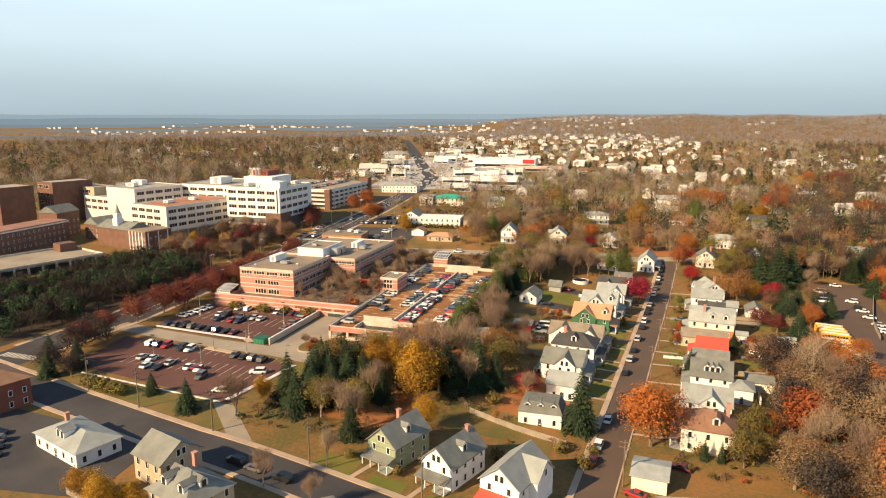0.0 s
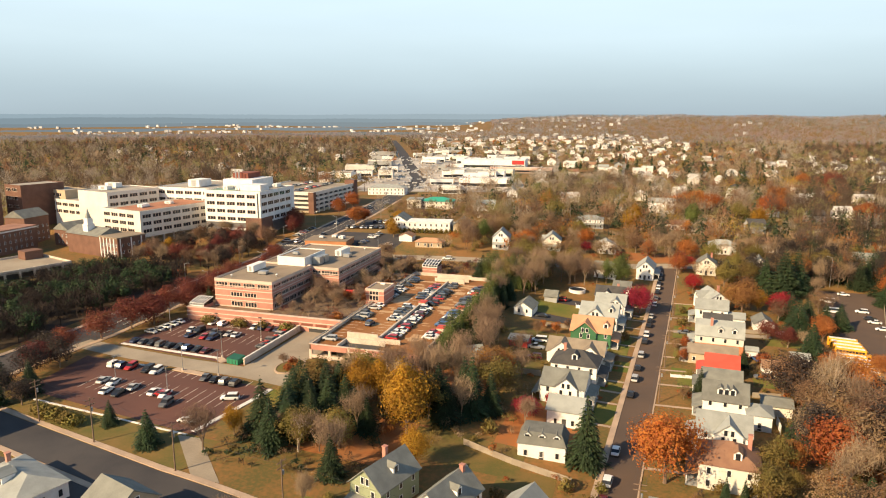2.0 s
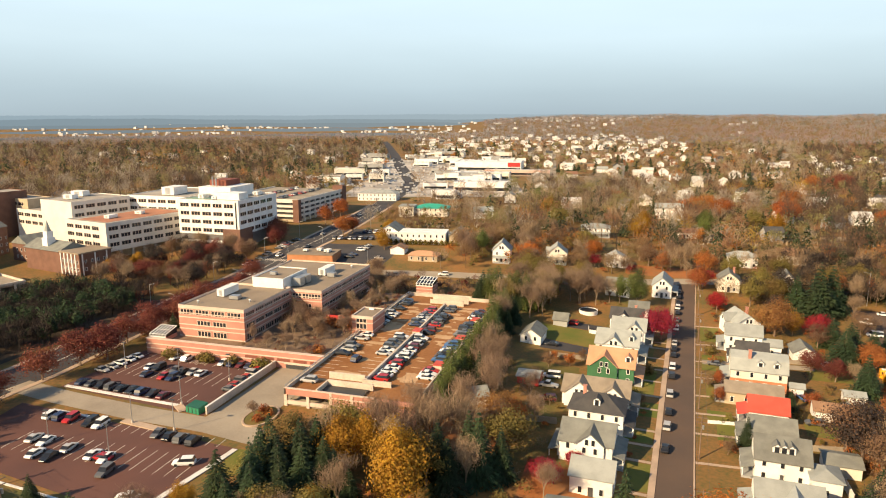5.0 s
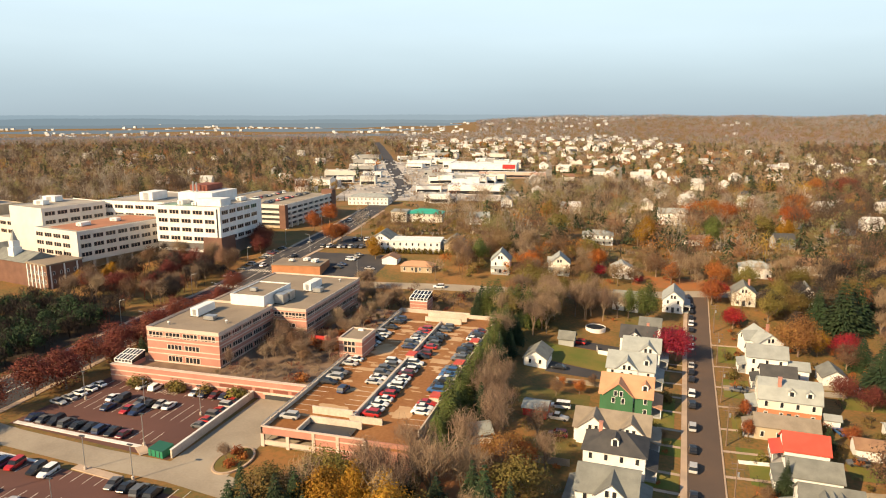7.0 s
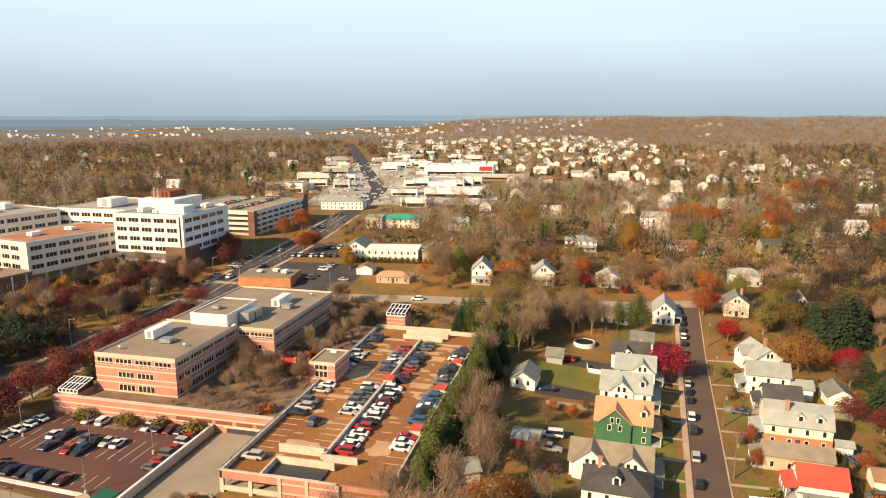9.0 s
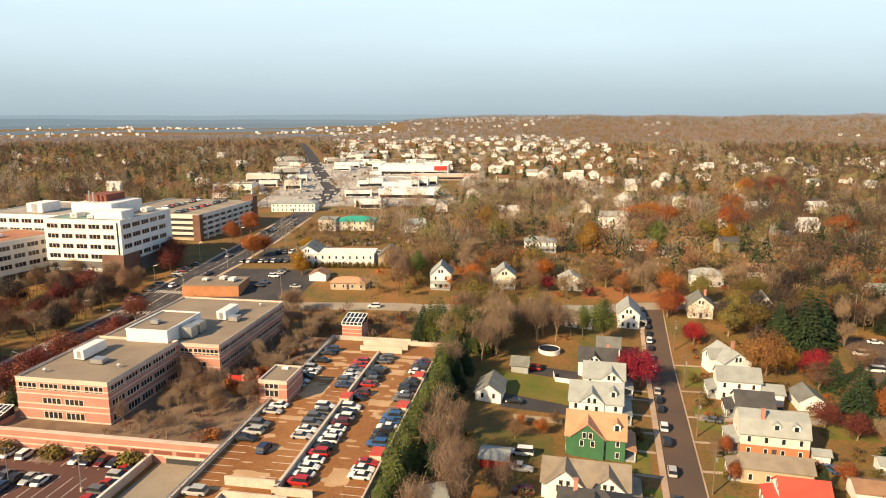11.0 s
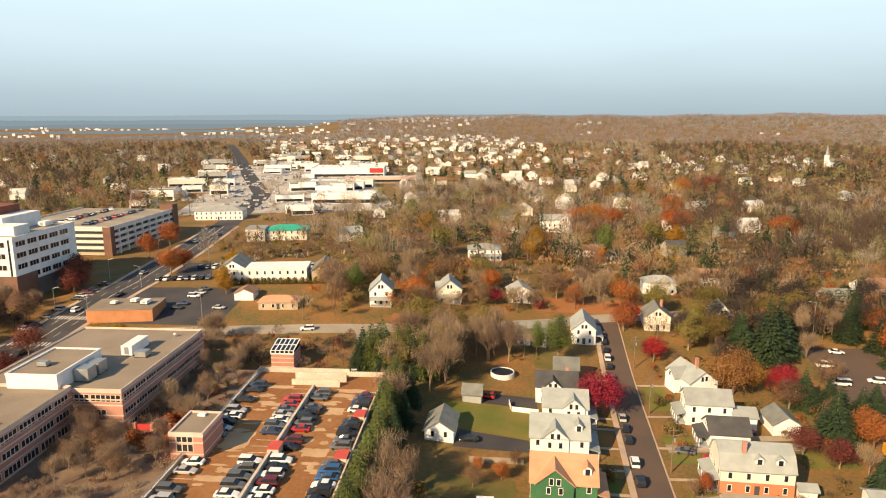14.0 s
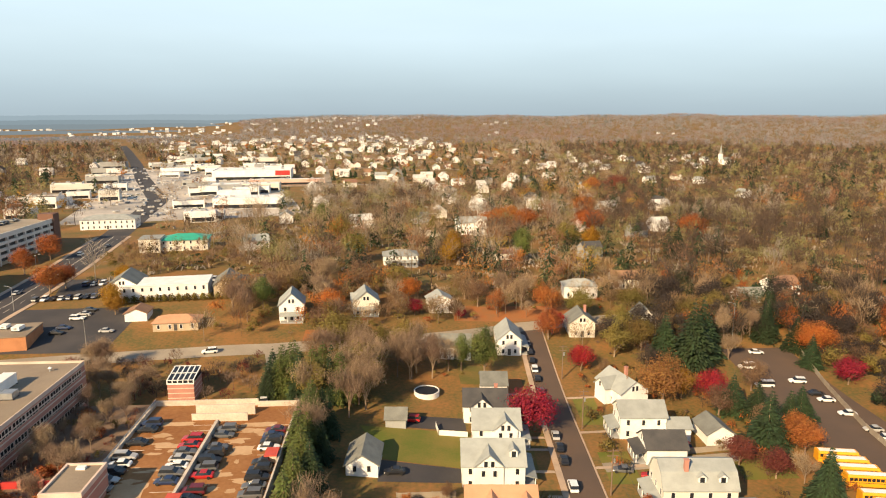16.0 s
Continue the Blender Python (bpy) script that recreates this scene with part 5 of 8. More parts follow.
house(2, 121, S, 13, 8, 5.0, 2.2, WHITE, ROOF_LIGHT, "white house with a flat pale roof", axis="x", style="hip")
house(25, 134, S, 13, 9, 4.6, 2.4, CREAM, ROOF_BROWN, "cream house with a brown roof", axis="x")
house(61, 102, S, 9, 9, 5.0, 3.0, WHITE, ROOF_GREY, "white house among trees", axis="x", porch="s")
house(84, 120, 10, 12, 9, 4.5, 2.6, WHITE, ROOF_BROWN, "white house with a reddish roof", axis="x")
house(-69, 177, 4, 16, 11, 5.5, 2.0, WHITE, ROOF_LIGHT, "broad white house with pale flat roofs", style="hip", porch="s")
house(-26, 268, 4, 18, 12, 7.5, 2.6, WHITE, ROOF_LIGHT, "large white house in two stepped parts", axis="x", wing=(4.0, 7.0, 3.0, "s"))
house(-20, 195, 0, 14, 10, 3.4, 1.6, CREAM, ROOF_BROWN, "low cream ranch house with a brown roof", axis="x")
house(-141.5, 81, 4, 14, 8, 2.9, 1.6, TAN, ROOF_TAN, "low brick ranch house with an orange roof", axis="x", style="hip")
house(-157, 89, 4, 7, 7, 2.8, 1.5, WHITE, ROOF_BROWN, "small white garage with a brown roof", name="garage", category="garage", group="garages", windows=False)
house(-155, 113, 8, 30, 13, 5.6, 0.3, WHITE, WHITE, "long white hall with flat roof", style="flat", name="hall", category="hall", group="halls")
house(-170, 114, 8, 11, 15, 5.6, 3.4, WHITE, ROOF_GREY, "white gabled end of the long hall", name="hall", category="hall", group="halls")
house(-134, 117, 8, 9, 14, 4.6, 3.0, TAN, ROOF_GREY, "tan gabled end of the long hall", name="hall", category="hall", group="halls")
house(-176, 205, 8, 22, 14, 5.5, 2.2, CREAM, GREEN_METAL, "commercial building with a bright green roof", style="hip", name="shop", category="shop", group="shops")
house(-191, 200, 8, 10, 12, 6.5, 0.4, CREAM, ROOF_LIGHT, "cream flat-roofed shop beside the avenue", style="flat", name="shop", category="shop", group="shops")
house(-193, 70, 8, 22, 14, 4.4, 0.4, ORANGE_WALL, GRAVEL_ROOF, "orange stucco commercial building with a flat gravel roof", style="flat", windows=False, name="shop", category="shop", group="shops")
house(-240, 272, 8, 30, 14, 6.0, 2.0, WHITE, ROOF_LIGHT, "white commercial building beside the avenue", style="hip", name="shop", category="shop", group="shops")

# garden paths from the sidewalk to the porches
for y, x_end in ((71, -33), (39, -39.5), (26, -41.5), (14, -40), (-2, -42), (-22, -43), (-42, -44), (-55, -45), (-71, -46.5), (-85, -46), (8, -40.5), (-12, -42), (-33, -44), (-63, -45)):
    structure("garden_path", drape([(x_end, y), (street_x(y) - 5.2, y - 0.2)], 1.1, 0.075), WALKWAY, "narrow pale concrete garden path", "path")
for y, x_end in ((36, -12), (16, -16.5), (-1, -14.5), (-15, -18.5), (-29, -20.5), (-41, -18.5), (-53, -18.5), (-68, -19), (-86, -21.5), (-103, -22.5)):
    structure("garden_path", drape([(street_x(y) + 4.1, y), (x_end, y + 0.3)], 1.1, 0.075), WALKWAY, "narrow pale concrete garden path", "path")
for x, y in ((-84, -140), (-71, -142.5), (-58, -145)):
    structure("garden_path", drape([(x, y), (x - 2.6, y - 8.3)], 1.1, 0.08), WALKWAY, "narrow pale concrete garden path", "path")

# ---- trees ----
def leaf_quads(rng, centres, size, stretch=1.0, facing=None):
    """Small leaf clumps, each a tilted quad of uneven size round its centre."""
    n = len(centres)
    d1 = rng.normal(size=(n, 3))
    d1 /= np.linalg.norm(d1, axis=1, keepdims=True)
    d2 = np.cross(d1, rng.normal(size=(n, 3)))
    d2 /= np.linalg.norm(d2, axis=1, keepdims=True)
    if facing is not None:
        # leaves lie along the outside of their clump
        f = facing + rng.normal(size=(n, 3)) * 0.45
        f /= np.linalg.norm(f, axis=1, keepdims=True)
        d1 = d1 - f * (d1 * f).sum(1, keepdims=True)
        d1 /= np.linalg.norm(d1, axis=1, keepdims=True) + 1e-6
        d2 = np.cross(f, d1)
    s = size * rng.uniform(0.5, 1.3, (n, 1))
    a, b = d1 * s, d2 * s * rng.uniform(0.45, 0.9, (n, 1)) * stretch
    k = rng.uniform(0.55, 1.0, (n, 1))
    return np.stack([centres - a - b * k, centres + a * k - b, centres + a + b * k, centres - a * k + b], 1)


def limbs(rng, geo, p, d, length, r, depth, spread, tips, kids=(4, 4, 3)):
    q = p + d * length
    geo.tube(p, q, r, r * 0.6, 6 if depth == 0 else 4 if depth < 3 else 3)
    if depth >= len(kids):
        tips.append(q)
        return
    for i in range(kids[depth]):
        u = Vector(rng.normal(size=3)).normalized()
        side = (u - d * u.dot(d)).normalized()
        nd = (d + side * spread * rng.uniform(0.5, 1.2) + Vector((0, 0, 0.18))).normalized()
        start = p.lerp(q, rng.uniform(0.55, 1.0) if i else 1.0)
        limbs(rng, geo, start, nd, length * rng.uniform(0.55, 0.8), r * 0.55, depth + 1, spread, tips, kids)


def broadleaf(seed, kind, h, r, n=2700, size=0.23, base=0.22, bark=None, bare=0.0, label=""):
    """Trunk, limbs and a crown of clumped leaves with gaps. bare: the share of the crown that has lost its leaves."""
    rng = np.random.default_rng(seed)
    g, tips = Geo(), []
    limbs(rng, g, Vector((0, 0, -0.3)), Vector((0.03, 0.02, 1)).normalized(), h * (base + 0.08), h * 0.022 + 0.05, 0, 0.75, tips, (5, 4, 3))
    trunk = g.mesh("trunk", bark or BARK)
    m = 34
    c = rng.normal(size=(m, 3))
    c /= np.linalg.norm(c, axis=1, keepdims=True)
    c *= rng.uniform(0.35, 0.95, (m, 1))
    c = c * np.array([r, r, h * (1 - base) * 0.5]) * rng.uniform(0.85, 1.12, (m, 1)) + np.array([0, 0, h * (base + (1 - base) * 0.52)])
    wide = rng.uniform(0.12, 0.26, m) * r + 0.25
    pick = rng.integers(0, m, n)
    off = np.clip(rng.normal(size=(n, 3)), -1.7, 1.7) * wide[pick, None]
    pts = c[pick] + off
    facing = off / wide[pick, None] * 0.45 + (pts - np.array([0, 0, h * 0.55])) / np.array([r, r, h * 0.4]) * 0.7
    pts[:, :2] *= np.clip(1.0 - 0.35 * np.clip((pts[:, 2:] / h - 0.75) / 0.25, 0, 1), 0.5, 1)
    crown = quads_mesh("crown", leaf_quads(rng, pts, size, 1.0, facing), LEAF[kind])
    return trunk, crown


def bare_tree(seed, h, n=1700, bark=None, leaf="grey"):
    rng = np.random.default_rng(seed)
    g, tips = Geo(), []
    limbs(rng, g, Vector((0, 0, -0.3)), Vector((0.02, 0.03, 1)).normalized(), h * 0.36, h * 0.014 + 0.05, 0, 0.44, tips, (5, 4, 3, 2))
    trunk = g.mesh("trunk", bark or BARK)
    t = np.array([list(q) for q in tips])
    pick = rng.integers(0, len(t), n)
    c = t[pick] + rng.normal(size=(n, 3)) * np.array([0.6, 0.6, 0.8])
    d = rng.normal(size=(n, 3)) * 0.6 + np.array([0, 0, 0.8]) + (c - np.array([0, 0, h * 0.45])) / h
    d /= np.linalg.norm(d, axis=1, keepdims=True)
    w = np.cross(d, rng.normal(size=(n, 3)))
    w /= np.linalg.norm(w, axis=1, keepdims=True)
    ln, wd = rng.uniform(0.4, 1.1, (n, 1)), rng.uniform(0.014, 0.036, (n, 1))
    crown = quads_mesh("twigs", np.stack([c - d * ln - w * wd, c - d * ln + w * wd, c + d * ln + w * wd * 0.4, c + d * ln - w * wd * 0.4], 1), LEAF[leaf])
    return trunk, crown


def conifer(seed, kind, h, r, n=1500, size=0.42, droop=0.25, base=0.04, power=1.0):
    rng = np.random.default_rng(seed)
    trunk = Geo().tube((0, 0, -0.3), (0, 0, h * 0.96), h * 0.014 + 0.06, 0.03, 6).mesh("trunk", BARK)
    u = 1 - np.sqrt(rng.uniform(0, 1, n))
    tier = np.round(u * 16 + rng.normal(size=n) * 0.12) / 16
    rad = r * (1 - np.clip(tier, 0, 1)) ** power * np.sqrt(rng.uniform(0.05, 1.0, n))
    lobes = 1 + 0.22 * np.sin(7 * rng.uniform(0, 2 * np.pi, n))
    ang = rng.uniform(0, 2 * np.pi, n)
    rad = rad * lobes * (1 + 0.16 * np.sin(5 * ang + 9 * tier))
    z = h * (base + (1 - base) * np.clip(tier, 0, 1)) - droop * rad + rng.normal(size=n) * 0.12
    c = np.stack([rad * np.cos(ang), rad * np.sin(ang), z], 1)
    out = np.stack([np.cos(ang), np.sin(ang), np.full(n, -droop - 0.15)], 1)
    side = np.stack([-np.sin(ang), np.cos(ang), rng.normal(size=n) * 0.35], 1)
    s = size * rng.uniform(0.5, 1.3, (n, 1)) * (0.55 + 0.6 * (1 - np.clip(tier, 0, 1)))[:, None]
    a, b = out * s * 1.5, side * s * 0.55
    crown = quads_mesh("crown", np.stack([c - a * 0.6 - b * 0.4, c - a * 0.6 + b * 0.4, c + a + b, c + a - b], 1), LEAF[kind])
    return trunk, crown


KINDS = {}


def tree_kind(key, meshes, label, category="tree", group="trees"):
    KINDS.setdefault(key, []).append((meshes, label, category, group))


for s in range(3):
    tree_kind("rust", broadleaf(10 + s, "rust", 11, 4.6, 6000, 0.145), "rust-coloured autumn tree with thinning leaves")
    tree_kind("orange", broadleaf(20 + s, "orange", 11, 4.8, 11000, 0.125), "bright orange autumn tree with a full crown")
    tree_kind("yellow", broadleaf(30 + s, "yellow", 11, 4.2, 9000, 0.13), "golden yellow autumn tree with full crown")
    tree_kind("brown", broadleaf(40 + s, "brown", 12, 4.8, 5000, 0.13), "brown autumn tree with withered leaves")
    tree_kind("olive", broadleaf(50 + s, "olive", 11, 4.4, 5000, 0.15), "olive green tree turning brown")
    tree_kind("grey", bare_tree(60 + s, 12), "bare grey-brown deciduous tree with fine twigs")
    tree_kind("maroon", broadleaf(110 + s, "maroon", 10, 4.6, 5500, 0.145), "dark red autumn tree with a spreading crown")
    tree_kind("dusk", broadleaf(120 + s, "dusk", 11, 4.8, 4500, 0.14), "dark brown nearly bare tree")
    tree_kind("green", conifer(70 + s, "green", 13, 3.6, 4200, 0.25), "dark green spruce with drooping boughs", "conifer", "conifers")
for s in range(2):
    tree_kind("red", broadleaf(80 + s, "red", 9, 4.4, 8500, 0.125), "crimson maple with a dense crown")
    tree_kind("gold", broadleaf(130 + s, "gold", 11, 5.2, 8500, 0.135), "broad golden brown autumn tree with a round crown")
    tree_kind("shrub", broadleaf(90 + s, "olive", 2.4, 1.7, 420, 0.2, 0.05), "rounded olive green garden shrub", "shrub", "shrubs")
    tree_kind("redshrub", broadleaf(94 + s, "rust", 2.2, 1.6, 420, 0.2, 0.05), "reddish brown garden shrub", "shrub", "shrubs")
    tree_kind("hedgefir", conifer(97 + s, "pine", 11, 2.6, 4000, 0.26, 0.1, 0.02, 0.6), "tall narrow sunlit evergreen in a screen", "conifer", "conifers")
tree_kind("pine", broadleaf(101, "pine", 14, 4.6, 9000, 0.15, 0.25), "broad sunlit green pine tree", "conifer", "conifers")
tree_kind("sycamore", bare_tree(103, 15, 1200, BARK_PALE), "bare sycamore tree with pale white limbs")

TREES = {}
tree_rng = random.Random(12)
HEIGHT = {"rust": 11, "gold": 11, "orange": 11, "yellow": 11, "brown": 12, "olive": 11, "maroon": 10, "dusk": 11, "grey": 12, "green": 13, "red": 9, "shrub": 2.4, "redshrub": 2.2, "hedgefir": 11, "pine": 14, "sycamore": 15}


def plant(kind, x, y, h, fat=1.0, z=None):
    """A tree of that kind, h metres high. Alike trees share their meshes."""
    (trunk, crown), label, category, group = KINDS[kind][tree_rng.randrange(len(KINDS[kind]))]
    k = h / HEIGHT[kind]
    t = thing("shrub" if "shrub" in kind else "conifer" if category == "conifer" else "tree", pose(x, y, gz(x, y) if z is None else z, 0, 0, tree_rng.uniform(0, 360)) @ Matrix.Diagonal((k * fat, k * fat, k, 1)), label, category, group)
    part("trunk", trunk, None, t)
    part("crown", crown, None, t)
    return t


# along the side street and in the yards
plant("orange", -28.5, -108, 15.5, 1.15)
plant("red", -36, 18, 11, 1.2)
plant("green", -45, -106, 17, 0.95)
plant("red", -61, -88, 5.5, 1.3)
plant("red", -56, -80, 4, 1.2)
for x, y, h, f in ((-115, -122, 14, 1.2), (-112, -116, 13, 1.2), (-110, -127, 12, 1.1), (-118, -99, 10, 1.0), (-107, -106, 14, 1.1), (-111, -109, 13, 1.2), (-103, -113, 13, 1.1), (-116, -106, 11, 1.1), (-106, -97, 11, 1.0), (-121, -95, 7, 1.0), (-74, -93, 16, 1.0), (-77, -89, 14, 1.0), (-70, -90, 12, 1.0)):
    plant("green", x, y, h, f)
for x, y, h in ((-184, -120, 9), (-187, -117, 8), (-151, -128.5, 6.5), (-135.5, -134.5, 9), (-137.5, -131.5, 6)):
    plant("green", x, y, h, 1.15)
for x, y, h, k in ((-193, -112, 9, "dusk"), (-197, -106, 8, "maroon"), (-195, -119, 9, "green"), (-190, -124, 8, "dusk"), (-199, -100, 9, "dusk"), (-192, -103, 8, "dusk"), (-180, -126, 7, "dusk"), (-186, -128, 8, "green")):
    plant(k, x, y, h, 1.3)
for x, y, h in ((-109, -121, 12), (-105, -118, 11), (-113, -112, 12), (-108, -113, 12), (-102, -106, 11), (-99, -108, 10), (-106, -101, 12), (-111, -103, 11), (-82, -95, 13), (-79, -99, 12), (-94, -112, 9)):
    plant("green", x, y, h, 1.25)
for i in range(9):
    plant("shrub", -172 + i * 1.7, -128.5 - 0.35 * i, 2.6, 1.1)
for x, y, h, f in ((-85, -110, 17, 1.0), (-101, -100, 12, 1.1), (-97, -97, 11, 0.9), (-97.5, -120, 7.5, 0.9), (-79, -121, 8.5, 1.1), (-121, -124, 7, 0.9), (-88, -104, 14, 0.9)):
    plant("yellow", x, y, h, f)
plant("sycamore", -104, -126, 10, 1.0)
plant("grey", -100, -124, 9, 1.1)
plant("grey", -131, -84.5, 4.5, 1.2)
for x, y in ((-129, -86), (-130.5, -81), (-128.5, -82.5)):
    plant("redshrub", x, y, 1.8)
for x, y, h in ((-92, -92, 14), (-86, -86, 15), (-97, -88, 13), (-80, -84, 13), (-83, -70, 13), (-78, -60, 14), (-80, -52, 12), (-84, -44, 14), (-82, -30, 11), (-90, -78, 13), (-70, -52, 9)):
    plant("grey", x, y, h, 1.15)
plant("rust", -88, -79, 8)
plant("gold", -75, -72, 11, 1.15)
plant("orange", -72, -68, 8, 1.1)
plant("brown", -69, -24, 5, 1.1)
plant("rust", -63, -20, 4.5, 1.1)
plant("rust", -68, -17, 3.4)
plant("brown", -60, -14, 4)
for i in range(17):
    y = -66 + i * 5.1
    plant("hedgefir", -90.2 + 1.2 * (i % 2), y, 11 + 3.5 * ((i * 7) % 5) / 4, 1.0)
for i, (x, y) in enumerate(((-87, -36), (-87, -24), (-87, -12), (-86, 0), (-86, 12), (-84, -50), (-88, 18))):
    plant("green", x, y, 10 + i % 3, 1.0)
for i in range(18):
    plant("hedgefir" if i % 3 else "green", -103 + (i % 9) * 2.6, 31 + (i // 9) * 6 + (i % 3), 11 + i % 4, 1.15)
for x, y, h in ((-82, 22, 13), (-78, 27, 14), (-80, 35, 15), (-79, 45, 14), (-66, 47, 13), (-77, 42, 13), (-70, 48, 14), (-60, 48, 12), (-82, 50, 12), (-90, 52, 13), (-55, 53, 10)):
    plant("grey", x, y, h, 1.1)
for x, y, h in ((-80, 30, 11), (-86, 38, 12)):
    plant("olive", x, y, h)
plant("pine", -44.5, 50, 15, 0.95)
plant("pine", -51, 54, 11, 0.8)
plant("red", -15, 53, 8)
plant("rust", -20, 76, 10, 1.2)
plant("red", -18, 80, 8, 1.1)
plant("gold", 2, 32, 13, 1.2)
plant("yellow", 8, 34, 8.5, 1.0)
plant("red", 16, 32, 9, 1.0)
for x, y, h, f in ((20, 55, 21, 1.35), (26, 62, 19, 1.25), (14, 62, 15, 1.2), (18, 25, 11, 1.5), (22, 20, 11, 1.5), (17, 6, 13, 1.6), (21, 12, 12, 1.5), (33, 19, 10, 1.5), (27, 14, 11, 1.4), (16.5, -18, 13, 1.15), (18, -15, 10, 1.2), (8.5, -44, 8, 1.6), (-5, -33.5, 6.5, 1.1), (-18.5, -57, 8, 1.0), (3, -77, 9, 1.4), (52, 72, 13, 1.3), (58, 64, 12, 1.3), (56, 52, 11, 1.2), (60, 84, 14, 1.3), (46, 80, 13, 1.2)):
    plant("green", x, y, h, f)
for x, y, h in ((-2, 62, 11), (8, 66, 11), (3, 74, 12), (-6, 92, 12), (14, 94, 12), (30, 80, 13), (40, 86, 12)):
    plant("olive", x, y, h, 1.1)
plant("sycamore", 13, -62, 17, 1.25)
for x, y, h in ((8, -78, 14), (16, -82, 15), (18, -70, 14), (26, -88, 15), (12, -92, 14), (2, -88, 12), (20, -98, 15), (6, -104, 13), (16, -50, 12), (34, -104, 15), (0, -118, 12), (14, -114, 14), (26, -118, 15)):
    plant("grey" if x % 4 else "brown", x, y, h, 1.2)
for x, y, h in ((24, 2, 9), (24, 7, 8), (26, -72, 12), (22, -58, 9), (30, -110, 12), (24, -100, 10), (18, -40, 10), (31, -98, 13), (-2, -96, 7), (1, -30, 5), (40, -88, 12), (32, -30, 8)):
    plant("rust", x, y, h, 1.1)
plant("green", 9, -108, 8, 1.5)
plant("green", -13.5, -111, 5.5, 0.7)
plant("green", -17, -111, 5.5, 0.7)
plant("olive", -9, -112, 9, 1.1)
plant("olive", -6, -100, 10, 1.0)
for x, y, h in ((-23, -62, 4), (-22, -32, 4.5), (-24, -22, 4), (-42, -40, 3), (-21, -20, 4.5), (-41, 0, 3)):
    plant("rust" if h > 4 else "brown", x, y, h, 1.1)
for x, y in ((-20.5, -44), (-24, -97), (-8, -110), (-12, -109), (-18, -109), (-42, -123), (-41, -116), (-21, 7), (-20, 24), (-48, -118), (-60, -127), (-78, -142), (-90, -140), (-44, -34), (-40, -16), (-4, -25), (-8, -25), (-80, -28), (-70, -88), (-68, -100)):
    plant("shrub", x, y, tree_rng.uniform(1.6, 3.4))
for x, y, h in ((-92, -146, 9), (-100, -157, 8), (-88, -160, 7)):
    plant("grey", x, y, h, 0.9)
for x, y, h in ((-121, -176, 8), (-128, -173, 7), (-117, -173, 6)):
    plant("yellow", x, y, h, 1.1)
for x, y, h, k, f in ((-66, 300, 15, "rust", 1.5), (-2, 276, 17, "rust", 1.3), (-13, 272, 15, "orange", 1.2), (8, 271, 16, "rust", 1.3), (-43, 193, 13, "yellow", 1.2), (-9, 184, 17, "pine", 1.0), (34, 459, 18, "green", 1.5), (51, 463, 17, "green", 1.5), (42, 470, 16, "green", 1.4), (100, 447, 16, "rust", 1.4), (126, 462, 17, "maroon", 1.5), (43, 260, 15, "orange", 1.2), (50, 268, 13, "orange", 1.2), (-90, 174, 14, "olive", 1.2), (-115, 263, 14, "pine", 1.1), (-120, 170, 13, "olive", 1.2), (20, 215, 15, "olive", 1.2), (30, 205, 14, "yellow", 1.0), (-50, 240, 14, "olive", 1.2), (70, 190, 16, "green", 1.4), (95, 230, 16, "rust", 1.3), (-5, 330, 15, "green", 1.4), (-100, 215, 15, "olive", 1.1), (60, 330, 16, "rust", 1.5), (130, 300, 17, "green", 1.5)):
    plant(k, x, y, h, f)
# terrace court
for i in range(24):
    x, y = tree_rng.uniform(-155, -131), tree_rng.uniform(-50, -19)
    plant(("grey", "grey", "grey", "brown")[i % 4] if i % 5 else "redshrub", x, y, tree_rng.uniform(4.5, 7.5) if i % 5 else 2.2, 1.2, 8.5)
for i in range(22):
    x, y = tree_rng.uniform(-143, -131), tree_rng.uniform(-14, 18)
    plant(("grey", "grey", "grey", "redshrub")[i % 4], x, y, tree_rng.uniform(4, 7.5) if i % 4 < 3 else 2.0, 1.2, 8.5)
for i in range(12):
    plant("grey", tree_rng.uniform(-158, -130), tree_rng.uniform(26, 50), tree_rng.uniform(7, 10), 1.2)
for x in (-178, -176, -166, -164, -156.5, -147.5, -146):
    plant("shrub", x, -55.2, 2.6, 1.2)
# row along the avenue
for i, (x, y) in enumerate(((-198, -95), (-199, -80), (-198, -68), (-200, -58), (-199, -48), (-198, -38), (-199, -28), (-200, -18), (-199, -8), (-197, 2), (-196, 12), (-194, -62), (-193, -45), (-193, -30))):
    plant("maroon", x, y, 8.5 + i % 3, 1.25)
plant("green", -187.5, -40, 9, 1.2)
plant("green", -186, -34, 8, 1.2)
for x, y, h in ((-206, 36, 9), (-228, 97, 11), (-232, 104, 11), (-225, 90, 9), (-200, 118, 12), (-198, 126, 10), (-226, 150, 11), (-230, 180, 13)):
    plant("maroon" if y < 110 else "rust", x, y, h, 1.2)
for x, y, h in ((-170, 99, 9), (-166, 92, 7), (-190, 45, 7), (-184, 48, 6), (-176, 126, 9)):
    plant("yellow", x, y, h, 1.2)
for i in range(38):
    x, y = tree_rng.uniform(-268, -222), tree_rng.uniform(8, 78)
    plant(("grey", "maroon", "brown", "dusk", "grey")[i % 5], x, y, tree_rng.uniform(7, 11.5), 1.2)
for x, y in ((-268, 36), (-272, 44), (-276, 30)):
    plant("yellow", x, y, 7)
for i in range(16):
    x, y = -172 + i * 2.6, 103.5 + 0.25 * i
    plant("shrub", x, y, 2.4, 0.8)
